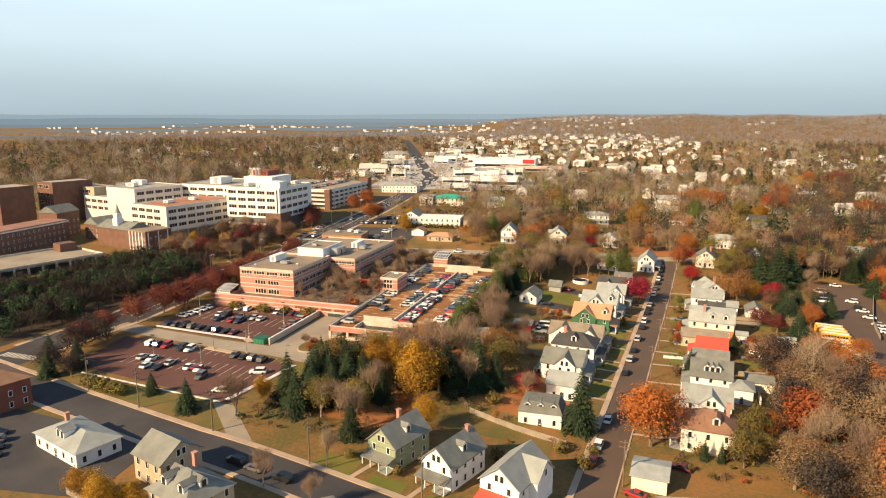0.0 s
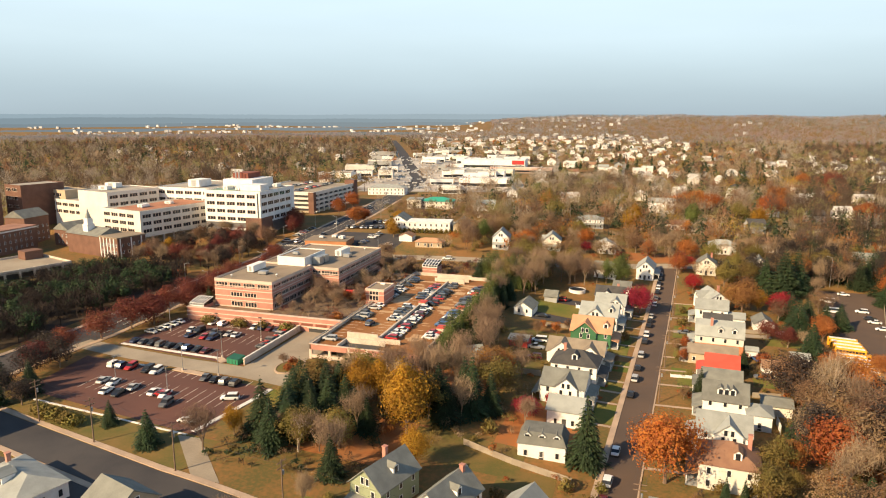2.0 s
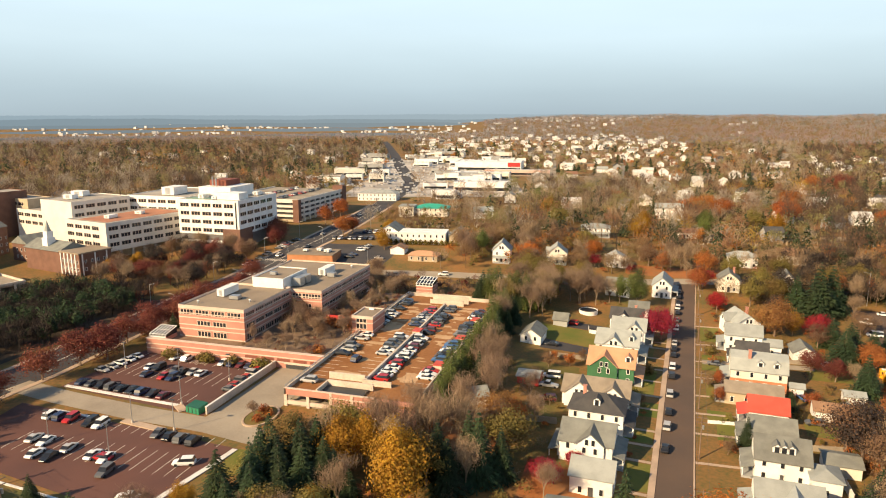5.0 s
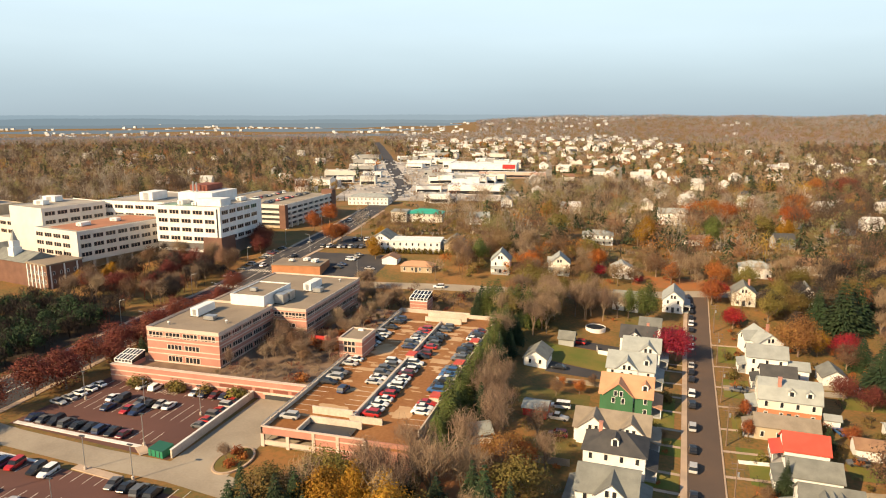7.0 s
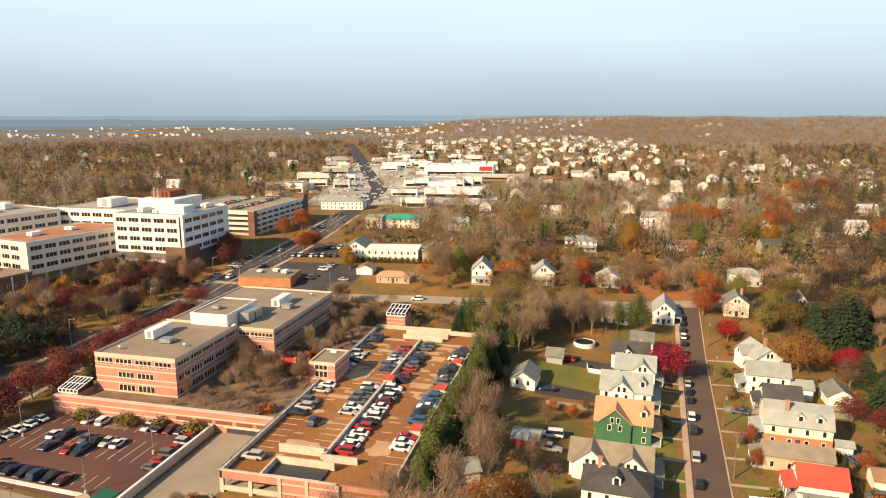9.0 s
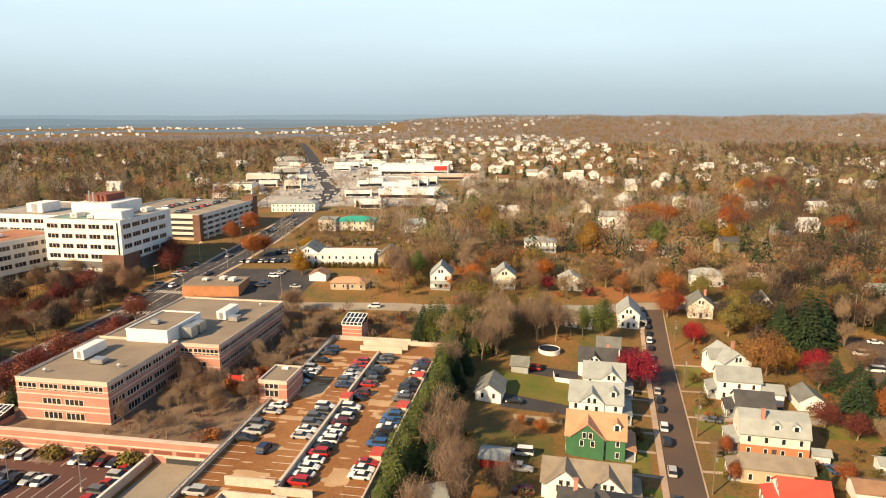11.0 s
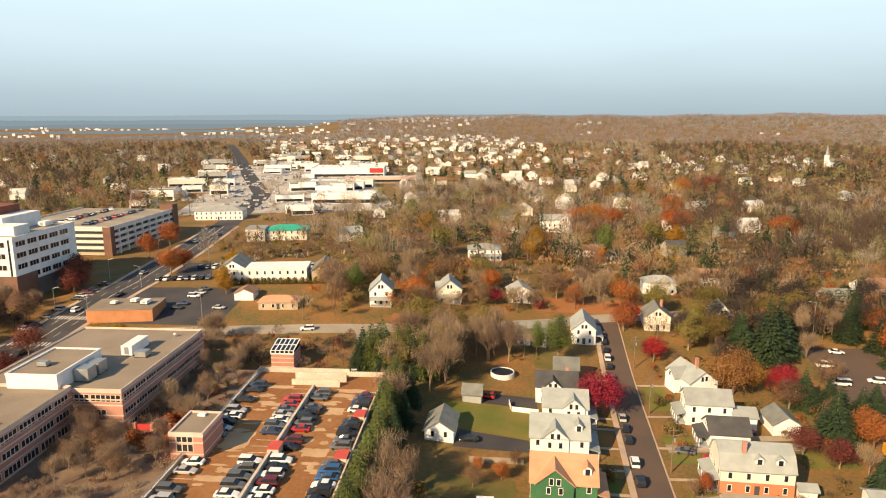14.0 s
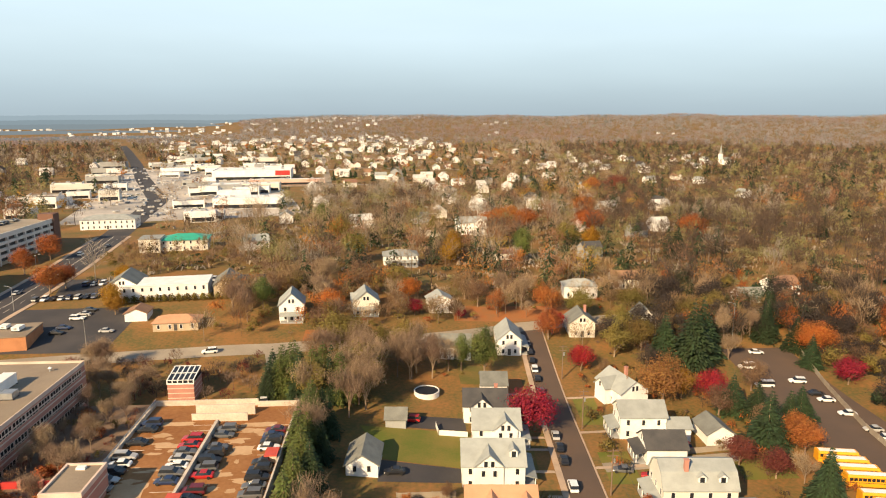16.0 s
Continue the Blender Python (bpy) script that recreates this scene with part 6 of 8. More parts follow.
for x, y, h, k in ((-117, 96, 11, "pine"), (-96, 100, 12, "grey"), (-92, 92, 10, "orange"), (-120, 84, 11, "grey"), (-126, 90, 12, "grey"), (-128, 98, 12, "brown"), (-95, 76, 9, "brown"), (-70, 92, 10, "brown"), (-66, 112, 9, "orange"), (-70, 120, 12, "olive"), (-84, 118, 13, "brown"), (-98, 120, 14, "grey"), (-110, 112, 13, "brown"), (-40, 108, 11, "brown"), (-34, 100, 9, "rust"), (-44, 118, 12, "brown"), (-30, 112, 12, "grey"), (-90, 84, 9, "grey"), (-46, 178, 13, "yellow"), (-28, 172, 15, "green"), (-24, 104, 13, "grey"), (-16, 100, 10, "rust"), (-64, 96, 6, "red"), (-48, 94, 4, "red")):
    plant(k, x, y, h, 1.15)
for x, y, h, k in ((-1, 70, 10, "dusk"), (10, 76, 11, "dusk"), (22, 84, 12, "dusk"), (38, 78, 12, "dusk"), (44, 96, 13, "dusk"), (52, 92, 12, "brown"), (30, 100, 12, "dusk"), (70, 96, 13, "dusk"), (34, 72, 11, "green"), (5, 52, 8, "dusk"), (64, 76, 10, "orange")):
    plant(k, x, y, h, 1.2)
for x, y, h, k in ((62, 60, 12, "orange"), (70, 52, 9, "dusk"), (74, 66, 11, "dusk"), (60, 40, 8, "red"), (66, 24, 10, "brown"), (62, 4, 10, "dusk"), (60, -20, 10, "rust"), (62, -48, 11, "dusk"), (58, -74, 12, "rust"), (68, -60, 12, "dusk"), (56, 78, 12, "green"), (48, 74, 10, "grey"), (37, 70, 12, "grey"), (33, 58, 9, "grey"), (36, 44, 6, "grey"), (30, 38, 9, "brown")):
    plant(k, x, y, h, 1.15)

# ---- vehicles ----
def car_meshes(kind, paint):
    L, W = {"sedan": (4.6, 1.8), "suv": (4.7, 1.9), "van": (5.2, 2.0), "pickup": (5.6, 2.0)}[kind]
    hl, hw = L / 2, W / 2
    belt, top = {"sedan": (0.92, 1.43), "suv": (1.05, 1.72), "van": (1.1, 2.0), "pickup": (1.1, 1.8)}[kind]
    # stations from tail to nose: (y, half width, sill, shoulder)
    rear = belt - (0.02 if kind != "pickup" else 0.25)
    ring = ((-hl, hw * 0.86, 0.42, 0.66), (-hl + 0.12, hw * 0.94, 0.32, rear - 0.08), (-hl + 0.55, hw, 0.28, rear), (-0.3, hw, 0.26, belt), (hl - 1.25, hw, 0.28, belt), (hl - 0.45, hw * 0.95, 0.3, belt - 0.14), (hl - 0.08, hw * 0.84, 0.36, belt - 0.26), (hl, hw * 0.78, 0.42, 0.56))
    body, pts, faces = Geo(), [], []
    for y, w, lo, hi in ring:
        pts += [(-w * 0.93, y, lo), (w * 0.93, y, lo), (w, y, (lo + hi) * 0.52), (w * 0.9, y, hi), (-w * 0.9, y, hi), (-w, y, (lo + hi) * 0.52)]
    for i in range(len(ring) - 1):
        faces += [(6 * i + j, 6 * i + (j + 1) % 6, 6 * i + 6 + (j + 1) % 6, 6 * i + 6 + j) for j in range(6)]
    n = 6 * (len(ring) - 1)
    body.add(pts, [f[::-1] for f in faces] + [(0, 1, 2, 3, 4, 5), (n + 5, n + 4, n + 3, n + 2, n + 1, n)])
    a, b = {"sedan": (hl - 1.25, -hl + 0.55), "suv": (hl - 1.2, -hl + 0.12), "van": (hl - 0.9, -hl + 0.1), "pickup": (hl - 1.4, -hl + 2.2)}[kind]
    c, d = {"sedan": (a - 0.85, b + 0.75), "suv": (a - 0.75, b + 0.35), "van": (a - 0.7, b + 0.15), "pickup": (a - 0.7, b + 0.2)}[kind]
    i = 0.2
    cab = Geo().add([(-hw + .04, b, belt), (hw - .04, b, belt), (hw - .04, a, belt), (-hw + .04, a, belt), (-hw + i, d, top - 0.05), (hw - i, d, top - 0.05), (hw - i, c, top - 0.05), (-hw + i, c, top - 0.05)],
                    [(0, 1, 5, 4), (1, 2, 6, 5), (2, 3, 7, 6), (3, 0, 4, 7)])
    roof = Geo().box(-hw + i - 0.03, hw - i + 0.03, d - 0.05, c + 0.05, top - 0.06, top)
    wheel = Geo().tube((-0.12, 0, 0), (0.12, 0, 0), 0.34, 0.34, 10)
    wheel.f.append(tuple(range(9, -1, -1)))
    out = [("body", body.mesh("body", paint), (0, 0, 0)), ("cabin_glass", cab.mesh("cabin_glass", GLASS), (0, 0, 0)), ("roof", roof.mesh("roof", paint), (0, 0, 0))]
    wm = wheel.mesh("wheel", TYRE)
    for sx in (-1, 1):
        for sy in (-1, 1):
            out.append(("wheel", wm, (sx * (hw - 0.1), sy * (hl - 0.85), 0.34)))
    return out


def paint(name, c):
    return surf(name, c, tuple(v * 0.9 for v in c), 0.28, 0.5, 2.0)


PAINTS = {"white": (0.80, 0.79, 0.76), "silver": (0.45, 0.44, 0.42), "black": (0.018, 0.018, 0.02), "grey": (0.12, 0.12, 0.12), "red": (0.42, 0.02, 0.02), "navy": (0.02, 0.035, 0.09), "maroon": (0.13, 0.015, 0.02), "tan": (0.34, 0.27, 0.18), "blue": (0.03, 0.10, 0.25)}
CARS = {}
car_rng = random.Random(7)


def car(x, y, rz, z=None, colour=None, kind=None, where="parked in a marked bay"):
    colour = colour or car_rng.choice(["white", "silver", "black", "black", "grey", "black", "navy", "white", "white", "silver", "maroon", "black", "grey", "navy", "red", "red"])
    kind = kind or car_rng.choice(["sedan", "suv", "sedan", "suv", "sedan"])
    key = (colour, kind)
    z = gz(x, y) + 0.06 if z is None else z
    m = pose(x, y, z, 0, 0, rz + car_rng.uniform(-2, 2))
    if key in CARS:
        return tagged(copy_thing(CARS[key], m), f"{colour} {kind} {where}")
    t = thing("car", m, f"{colour} {kind} {where}", "car", "cars")
    for name, me, loc in car_meshes(kind, paint(colour + "_car_paint", PAINTS[colour])):
        o = part(name, me, None, t)
        o.location = loc
    CARS[key] = t
    return t


def row(x0, y0, x1, y1, n, rz, fill=0.9, z=None, where="parked in a marked bay", colours=None):
    for i in range(n):
        k = i / max(1, n - 1)
        if car_rng.random() < fill:
            car(x0 + (x1 - x0) * k, y0 + (y1 - y0) * k, rz + car_rng.choice((0, 180)), z, colours and car_rng.choice(colours), where=where)


DECKED = "parked on the deck"
row(-124.6, -19, -124.6, 8, 10, 90, 0.6, 8.8, DECKED)
row(-124.4, -48, -124.4, -31, 6, 90, 0.75, 8.8, DECKED, ("white", "silver", "grey", "black"))
car(-124.4, -69, 90, 8.8, "silver", "suv", DECKED)
car(-118.8, -51.5, 0, 8.8, "navy", "suv", DECKED)
row(-113.2, -45, -113.2, -30, 6, 90, 0.95, 8.8, DECKED, ("white", "red", "grey", "silver"))
row(-113.2, -17, -113.2, 0, 7, 90, 0.8, 8.8, DECKED)
row(-107.4, -62, -107.4, 5, 25, 90, 0.93, 8.4, DECKED)
row(-96.6, -58, -96.6, -53, 3, 90, 0.9, 8.4, DECKED)
row(-96.6, -45, -96.6, -29, 7, 90, 0.95, 8.4, DECKED, ("navy", "black", "white", "grey", "blue"))
row(-96.6, -22, -96.6, -10, 5, 90, 0.95, 8.4, DECKED, ("navy", "black", "grey", "blue"))
row(-96.6, -4, -96.6, 4, 4, 90, 0.95, 8.4, DECKED)
# upper lot
row(-175, -55.7, -171, -55.7, 2, 0, 1, colours=("white",))
row(-158.8, -55.7, -150, -55.7, 4, 0, 0.95)
row(-177, -64, -160, -64.5, 7, 0, 0.7)
row(-177, -69, -160, -69.5, 7, 0, 0.6)
row(-145.8, -58, -145.8, -72, 6, 90, 1.0, colours=("black", "grey", "red", "silver"))
row(-187, -58, -188.5, -70, 5, 80, 0.8, colours=("white", "silver", "red", "white"))
row(-187, -78.5, -160, -80.2, 9, 0, 0.8, colours=("black", "grey", "maroon", "navy"))
# lower lot
row(-178, -97.5, -160, -98.5, 7, 5, 0.75)
row(-172, -108, -150, -111, 7, 5, 0.5, colours=("white", "silver", "black", "white"))
row(-170, -113, -142, -116, 8, 5, 0.18)
row(-147, -98.5, -137, -99.5, 4, 5, 1.0, colours=("black", "grey"))
car(-151, -111, 100, colour="red", kind="sedan")
car(-135, -122, 100, colour="white", kind="sedan")
car(-133, -108, 110, colour="white", kind="suv")
# side street, west kerb and a few opposite
for y, c in ((-120, "maroon"), (-112, "white"), (-98, "white"), (-64, "black"), (-52, "silver"), (-43, "black"), (-31, "silver"), (-17, "black"), (-9, "white"), (2, "black"), (8, "black"), (14, "silver"), (31, "white"), (40, "grey"), (48, "black"), (54, "white"), (60, "black"), (66, "black"), (72, "grey")):
    car(street_x(y) - 2.5, y, S, colour=c, where="parked along the kerb")
for x, y, c in ((-31, -131, "red"), (-28, -134, "red"), (-22, -117, "maroon")):
    car(x, y, 70, colour=c, where="parked beside a garage")
for x, y, rz, c, k in ((-70.5, -4, 90, "black", "sedan"), (-66.5, 21.5, 80, "red", "suv"), (-20.5, -3, 80, "grey", "sedan"), (-15, -6, 70, "red", "sedan"), (-67, -31, 90, "white", "van"), (-67, -38, 85, "silver", "pickup"), (-66, -47, 90, "maroon", "suv"), (0, -24, 20, "blue", "sedan"), (-0.5, -40, 90, "grey", "suv"), (12, 5, 60, "silver", "sedan"), (-2, 7, 0, "red", "sedan"), (-104, 28, 10, "white", "pickup"), (-126, 60, 100, "white", "suv")):
    car(x, y, rz, colour=c, kind=k, where="standing in a yard")
# east yard
row(44, 62, 47, 30, 9, 80, 0.8, where="parked in the east yard")
row(47, 26, 49, -6, 8, 80, 0.6, where="parked in the east yard")
for x, y in ((36, 52), (35, 40)):
    car(x, y, 85, colour="white", kind="van", where="parked in the east yard")
# avenue traffic and lots by it
for x, y, rz, c in ((-214.5, -40, 0, "black"), (-209, -20, 180, "grey"), (-214.8, 5, 0, "silver"), (-209, 12, 180, "black"), (-214, 26, 0, "grey"), (-208.5, 35, 180, "black"), (-213, 72, 0, "white"), (-206, 88, 180, "black"), (-212, 118, 0, "silver"), (-221, 190, 0, "white"), (-217, 210, 170, "grey")):
    car(x, y, rz, colour=c, where="driving on the avenue")
row(-220.5, 55, -219, 100, 14, 90, 0.8, where="parked by the avenue")
row(-178, 76, -176, 96, 6, 90, 0.6, where="parked in a lot")
row(-163, 72, -162, 96, 6, 90, 0.5, where="parked in a lot", colours=("white", "silver"))
row(-200, 108, -178, 112, 9, 0, 0.9, where="parked in a lot")
row(-192, 130, -135, 136, 20, 0, 0.85, where="parked in a lot")
row(-168, -158, -160, -166, 4, 120, 0.9, where="parked in a yard")
row(-135, -163, -122, -152, 5, -20, 0.7, where="parked in a yard")
for i, (x, y) in enumerate(((-110, -151.5), (-105, -152.5), (-98, -153.5))):
    car(x, y, 80, colour=("black", "grey", "black")[i], where="parked along the kerb")
for y in range(158, 214, 3):
    for x in (-262, -279):
        if (7 * y + x) % 4:
            car(x, y, 90, 24.46, where="parked on the garage roof")

# plant on the hospital roofs
for x, y, z, w, d, h in ((-262, 84, 33.65, 3, 6, 2.2), (-254, 82, 33.65, 2.5, 3, 1.6), (-243, 104, 33.65, 3, 5, 2.0), (-300, 110, 31.65, 8, 12, 4.5), (-312, 126, 31.65, 5, 5, 2.5), (-290, 128, 31.65, 4, 6, 2.0), (-300, 60, 25.15, 3, 6, 1.8), (-296, 76, 25.15, 4, 3, 1.6), (-340, 76, 31.65, 6, 4, 2.4), (-345, 88, 31.65, 8, 5, 3.0)):
    rooftop_unit(x, y, z, w, d, h)
for x, y, w, d, h in ((-191, 72, 2.2, 2.8, 1.2), (-197, 69, 2.0, 2.0, 1.0), (-186, 70, 2.4, 3.4, 1.4)):
    rooftop_unit(x, y, gz(-193, 70) + 4.2, w, d, h)


# ---- school buses ----
def bus(x, y, rz):
    t = thing("school_bus", pose(x, y, gz(x, y) + 0.06, 0, 0, rz), "yellow school bus parked in a close row", "bus", "school buses")
    part("body", Geo().extrude_y([(-1.2, 0.5), (1.2, 0.5), (1.2, 2.6), (0.95, 2.95), (-0.95, 2.95), (-1.2, 2.6)], -5.0, 3.6), YELLOW_BUS, t)
    part("hood", Geo().extrude_x([(3.6, 0.5), (5.2, 0.5), (5.2, 1.3), (4.9, 1.5), (3.6, 1.6)], -1.05, 1.05), YELLOW_BUS, t)
    part("roof_cap", Geo().box(-0.7, 0.7, -4.6, 3.2, 2.95, 3.0), WHITE, t, "white roof strip")
    for sx in (-1, 1):
        g = Geo()
        for k in range(9):
            g.box(sx * 1.2 - 0.015, sx * 1.2 + 0.015, -4.6 + k * 0.88, -4.6 + k * 0.88 + 0.72, 1.75, 2.45)
        part("side_windows", g, GLASS, t)
        part("rub_rail", Geo().box(sx * 1.22 - 0.02, sx * 1.22 + 0.02, -5.0, 3.6, 1.35, 1.45), DARK_METAL_AND_SHADE, t)
        for yy in (-3.2, 4.3):
            w = part("wheel", Geo().tube((-0.15, 0, 0), (0.15, 0, 0), 0.5, 0.5, 10), TYRE, t)
            w.location = (sx * 1.05, yy, 0.5)
    part("windscreen", Geo().box(-1.0, 1.0, 3.6, 3.63, 1.65, 2.5), GLASS, t)
    return t


for i in range(4):
    bus(29.5, -2.0 - i * 3.4, -100)
for i in range(8):
    bus(28.0 + (i % 2) * 0.8, -19 - i * 3.4, -100)
for i in range(7):
    bus(40.0, -52 - i * 3.3, -100)

# ---- street furniture ----
def utility_pole(x, y, rz, h=10.5):
    t = thing("utility_pole", pose(x, y, gz(x, y), 0, 0, rz), "weathered wooden utility pole with crossarms", "utility pole", "utility poles")
    part("pole", Geo().tube((0, 0, -0.3), (0, 0, h), 0.17, 0.11, 8), TIMBER, t)
    for z in (h - 0.6, h - 1.7):
        part("crossarm", Geo().box(-1.2, 1.2, -0.07, 0.07, z, z + 0.14), TIMBER, t)
    part("transformer", Geo().tube((0.35, 0, h - 3.2), (0.35, 0, h - 2.3), 0.22, 0.22, 8), METAL, t)
    return t


EAST_POLES = [(street_x(y) + 4.9, y) for y in (-128, -98, -66, -38, -12, 18, 48, 78)]
SOUTH_POLES = [(-168, -132), (-148, -136.5), (-123, -141.5), (-96, -146), (-70, -149)]
for x, y in EAST_POLES:
    utility_pole(x, y, 0)
for x, y in SOUTH_POLES:
    utility_pole(x, y, 80)
for pts in (EAST_POLES, SOUTH_POLES):
    for u in (-1.0, 1.0):
        line = thing("power_line", pose(0, 0, 0), "thin dark overhead wires sagging between poles", "cable")
        for (xa, ya), (xb, yb) in zip(pts, pts[1:]):
            g = Geo()
            off = (u, 0) if pts is EAST_POLES else (0, u)
            a, b = Vector((xa + off[0], ya + off[1], gz(xa, ya) + 10.2)), Vector((xb + off[0], yb + off[1], gz(xb, yb) + 10.2))
            for k in range(6):
                p, q = a.lerp(b, k / 6), a.lerp(b, (k + 1) / 6)
                p.z -= 0.8 * (1 - (2 * k / 6 - 1) ** 2)
                q.z -= 0.8 * (1 - (2 * (k + 1) / 6 - 1) ** 2)
                g.tube(p, q, 0.018, 0.018, 3)
            part("wire_span", g, DARK_METAL_AND_SHADE, line)


def street_lamp(x, y, rz, h=8.5):
    t = thing("street_lamp", pose(x, y, gz(x, y), 0, 0, rz), "grey metal street lamp with a curved arm", "street lamp", "street lamps")
    part("pole", Geo().tube((0, 0, -0.2), (0, 0, h), 0.1, 0.07, 6), METAL, t)
    part("arm", Geo().tube((0, 0, h - 0.2), (1.8, 0, h + 0.3), 0.05, 0.04, 5), METAL, t)
    part("lamp_head", Geo().box(1.6, 2.3, -0.14, 0.14, h + 0.2, h + 0.36), METAL, t)


for y in (-20, 20, 62, 98, 140):
    street_lamp(-202.5, y, 180)
    street_lamp(-221, y + 10, 0)
street_lamp(41, 72, 180, 13)
street_lamp(-163, 63, 0, 11)
# round pool in the yard
pool = thing("swimming_pool", pose(-62, 38, gz(-62, 38)), "round above-ground pool with a white wall and a dark cover", "pool")
ring = Geo()
n = 28
for i in range(n):
    a, b = 2 * math.pi * i / n, 2 * math.pi * (i + 1) / n
    quad = [(r * math.cos(t), r * math.sin(t), z) for r, z in ((3.5, -0.3), (3.5, 1.3), (3.25, 1.3)) for t in (a, b)]
    ring.add(quad, [(0, 1, 3, 2), (2, 3, 5, 4)])
part("wall", ring, WHITE, pool)
part("cover", Geo().tube((0, 0, 0.9), (0, 0, 1.05), 3.26, 3.26, 28), POOL_WATER, pool, "dark sagging cover")
# patio fence and yard fences


def fence(points, h, mat, label):
    t = thing("fence", pose(0, 0, 0), label, "fence", "fences")
    for (xa, ya), (xb, yb) in zip(points, points[1:]):
        a, b = Vector((xa, ya)), Vector((xb, yb))
        n = max(1, int((b - a).length / 2.4))
        for i in range(n):
            p, q = a.lerp(b, i / n), a.lerp(b, (i + 1) / n)
            zp, zq = gz(p.x, p.y), gz(q.x, q.y)
            d = Vector((q.y - p.y, p.x - q.x)).normalized() * 0.03
            part("panel", Geo().add([(p.x - d.x, p.y - d.y, zp), (q.x - d.x, q.y - d.y, zq), (q.x - d.x, q.y - d.y, zq + h), (p.x - d.x, p.y - d.y, zp + h), (p.x + d.x, p.y + d.y, zp), (q.x + d.x, q.y + d.y, zq), (q.x + d.x, q.y + d.y, zq + h), (p.x + d.x, p.y + d.y, zp + h)],
                                    [(0, 1, 2, 3), (5, 4, 7, 6), (3, 2, 6, 7)]), mat, t)
            part("post", Geo().box(p.x - 0.07, p.x + 0.07, p.y - 0.07, p.y + 0.07, zp, zp + h + 0.12), mat, t)
    return t


fence([(-60, 14.5), (-53, 14.0)], 1.4, WHITE, "white panelled fence round a patio")
fence([(-60, 14.5), (-60.5, 19)], 1.4, WHITE, "white panelled fence round a patio")
fence([(-72, -108), (-60, -112), (-47, -115)], 1.5, FENCE, "brown board fence round a yard")
fence([(-76, -62), (-62, -60)], 1.7, FENCE, "grey board fence between yards")
fence([(-70, -14), (-58, -12.5)], 1.5, FENCE, "grey board fence between yards")
fence([(-3, 4), (14, 6)], 1.4, FENCE, "grey board fence between yards")
fence([(-5, -55), (9, -53)], 1.5, FENCE, "brown board fence between yards")
fence([(-26, -46.2), (-18.5, -45.6)], 0.9, WHITE, "low white picket fence beside a front lawn")
fence([(61, 72), (53, 40), (46.5, 13), (44, -6)], 1.6, FENCE, "grey wire and board fence along the yard")
fence([(-1.5, -71), (-1.5, -77)], 2.4, WHITE, "white panelled deck screen behind a house")
fence([(-27, -132), (-14, -129)], 1.5, FENCE, "grey board fence round a yard")
fence([(-133, -172), (-118, -176)], 1.6, FENCE, "pale picket fence beside a yard")

# ---- the town beyond ----
far_rng = np.random.default_rng(31)


def line_distance(x, y, pts):
    best = np.full(np.shape(x), 1e9)
    for (xa, ya), (xb, yb) in zip(pts, pts[1:]):
        dx, dy = xb - xa, yb - ya
        t = np.clip(((x - xa) * dx + (y - ya) * dy) / (dx * dx + dy * dy), 0, 1)
        best = np.minimum(best, np.hypot(x - xa - t * dx, y - ya - t * dy))
    return best


def town(x, y):
    """Where the shopping district lies: an open strip along the avenue."""
    return ((x + 255 + (y - 420) * 0.25) / 120) ** 2 + ((y - 500) / 260) ** 2 < 1


def scatter(n, r0, r1, a0, a1):
    """Places in the sector that lies before the walk, angles from +y to the right."""
    r = np.sqrt(far_rng.uniform(r0 ** 2, r1 ** 2, n))
    a = np.radians(far_rng.uniform(a0, a1, n))
    return -55 + r * np.sin(a), -150 + r * np.cos(a)


# houses of the suburbs, a few patterns built once and repeated
PATTERNS = []
for k, (w, d, h, rise, wall, roof, axis, lab) in enumerate((
        (9, 11, 5.2, 3.2, WHITE, ROOF_PALE, "y", "white gable-fronted suburban house"),
        (12, 8, 4.6, 2.6, WHITE, ROOF_LIGHT, "x", "white suburban house with a grey roof"),
        (11, 8, 4.4, 2.4, OFFWHITE, ROOF_BROWN, "x", "cream suburban house with a brown roof"),
        (13, 9, 5.0, 2.8, OFFWHITE, ROOF_PALE, "x", "pale suburban house with a light roof"),
        (9, 10, 5.0, 3.0, GREYSIDE, ROOF_DARK, "y", "grey suburban house with a dark roof"))):
    PATTERNS.append(house(-400 - 20 * k, 180 + 6 * k, 10 * k, w, d, h, rise, wall, roof, lab, axis=axis, name="suburban_house", group="suburban houses", windows=False))
KEEP_OUT = [(-69, 177, 16), (-26, 268, 18), (-20, 195, 16), (2, 121, 14), (25, 134, 14), (-176, 205, 24), (-240, 272, 26), (-250, 190, 75), (-300, 110, 90), (-155, 113, 38), (-106, 90, 14), (-81, 99, 14), (-54, 104, 13), (61, 102, 12), (84, 120, 14)]


def clear(x, y, gap=0.0):
    ok = line_distance(x, y, MAIN) > 14 + gap
    ok &= line_distance(x, y, NORTH) > 8 + gap
    for cx, cy, r in KEEP_OUT:
        ok &= np.hypot(x - cx, y - cy) > r + gap
    return ok


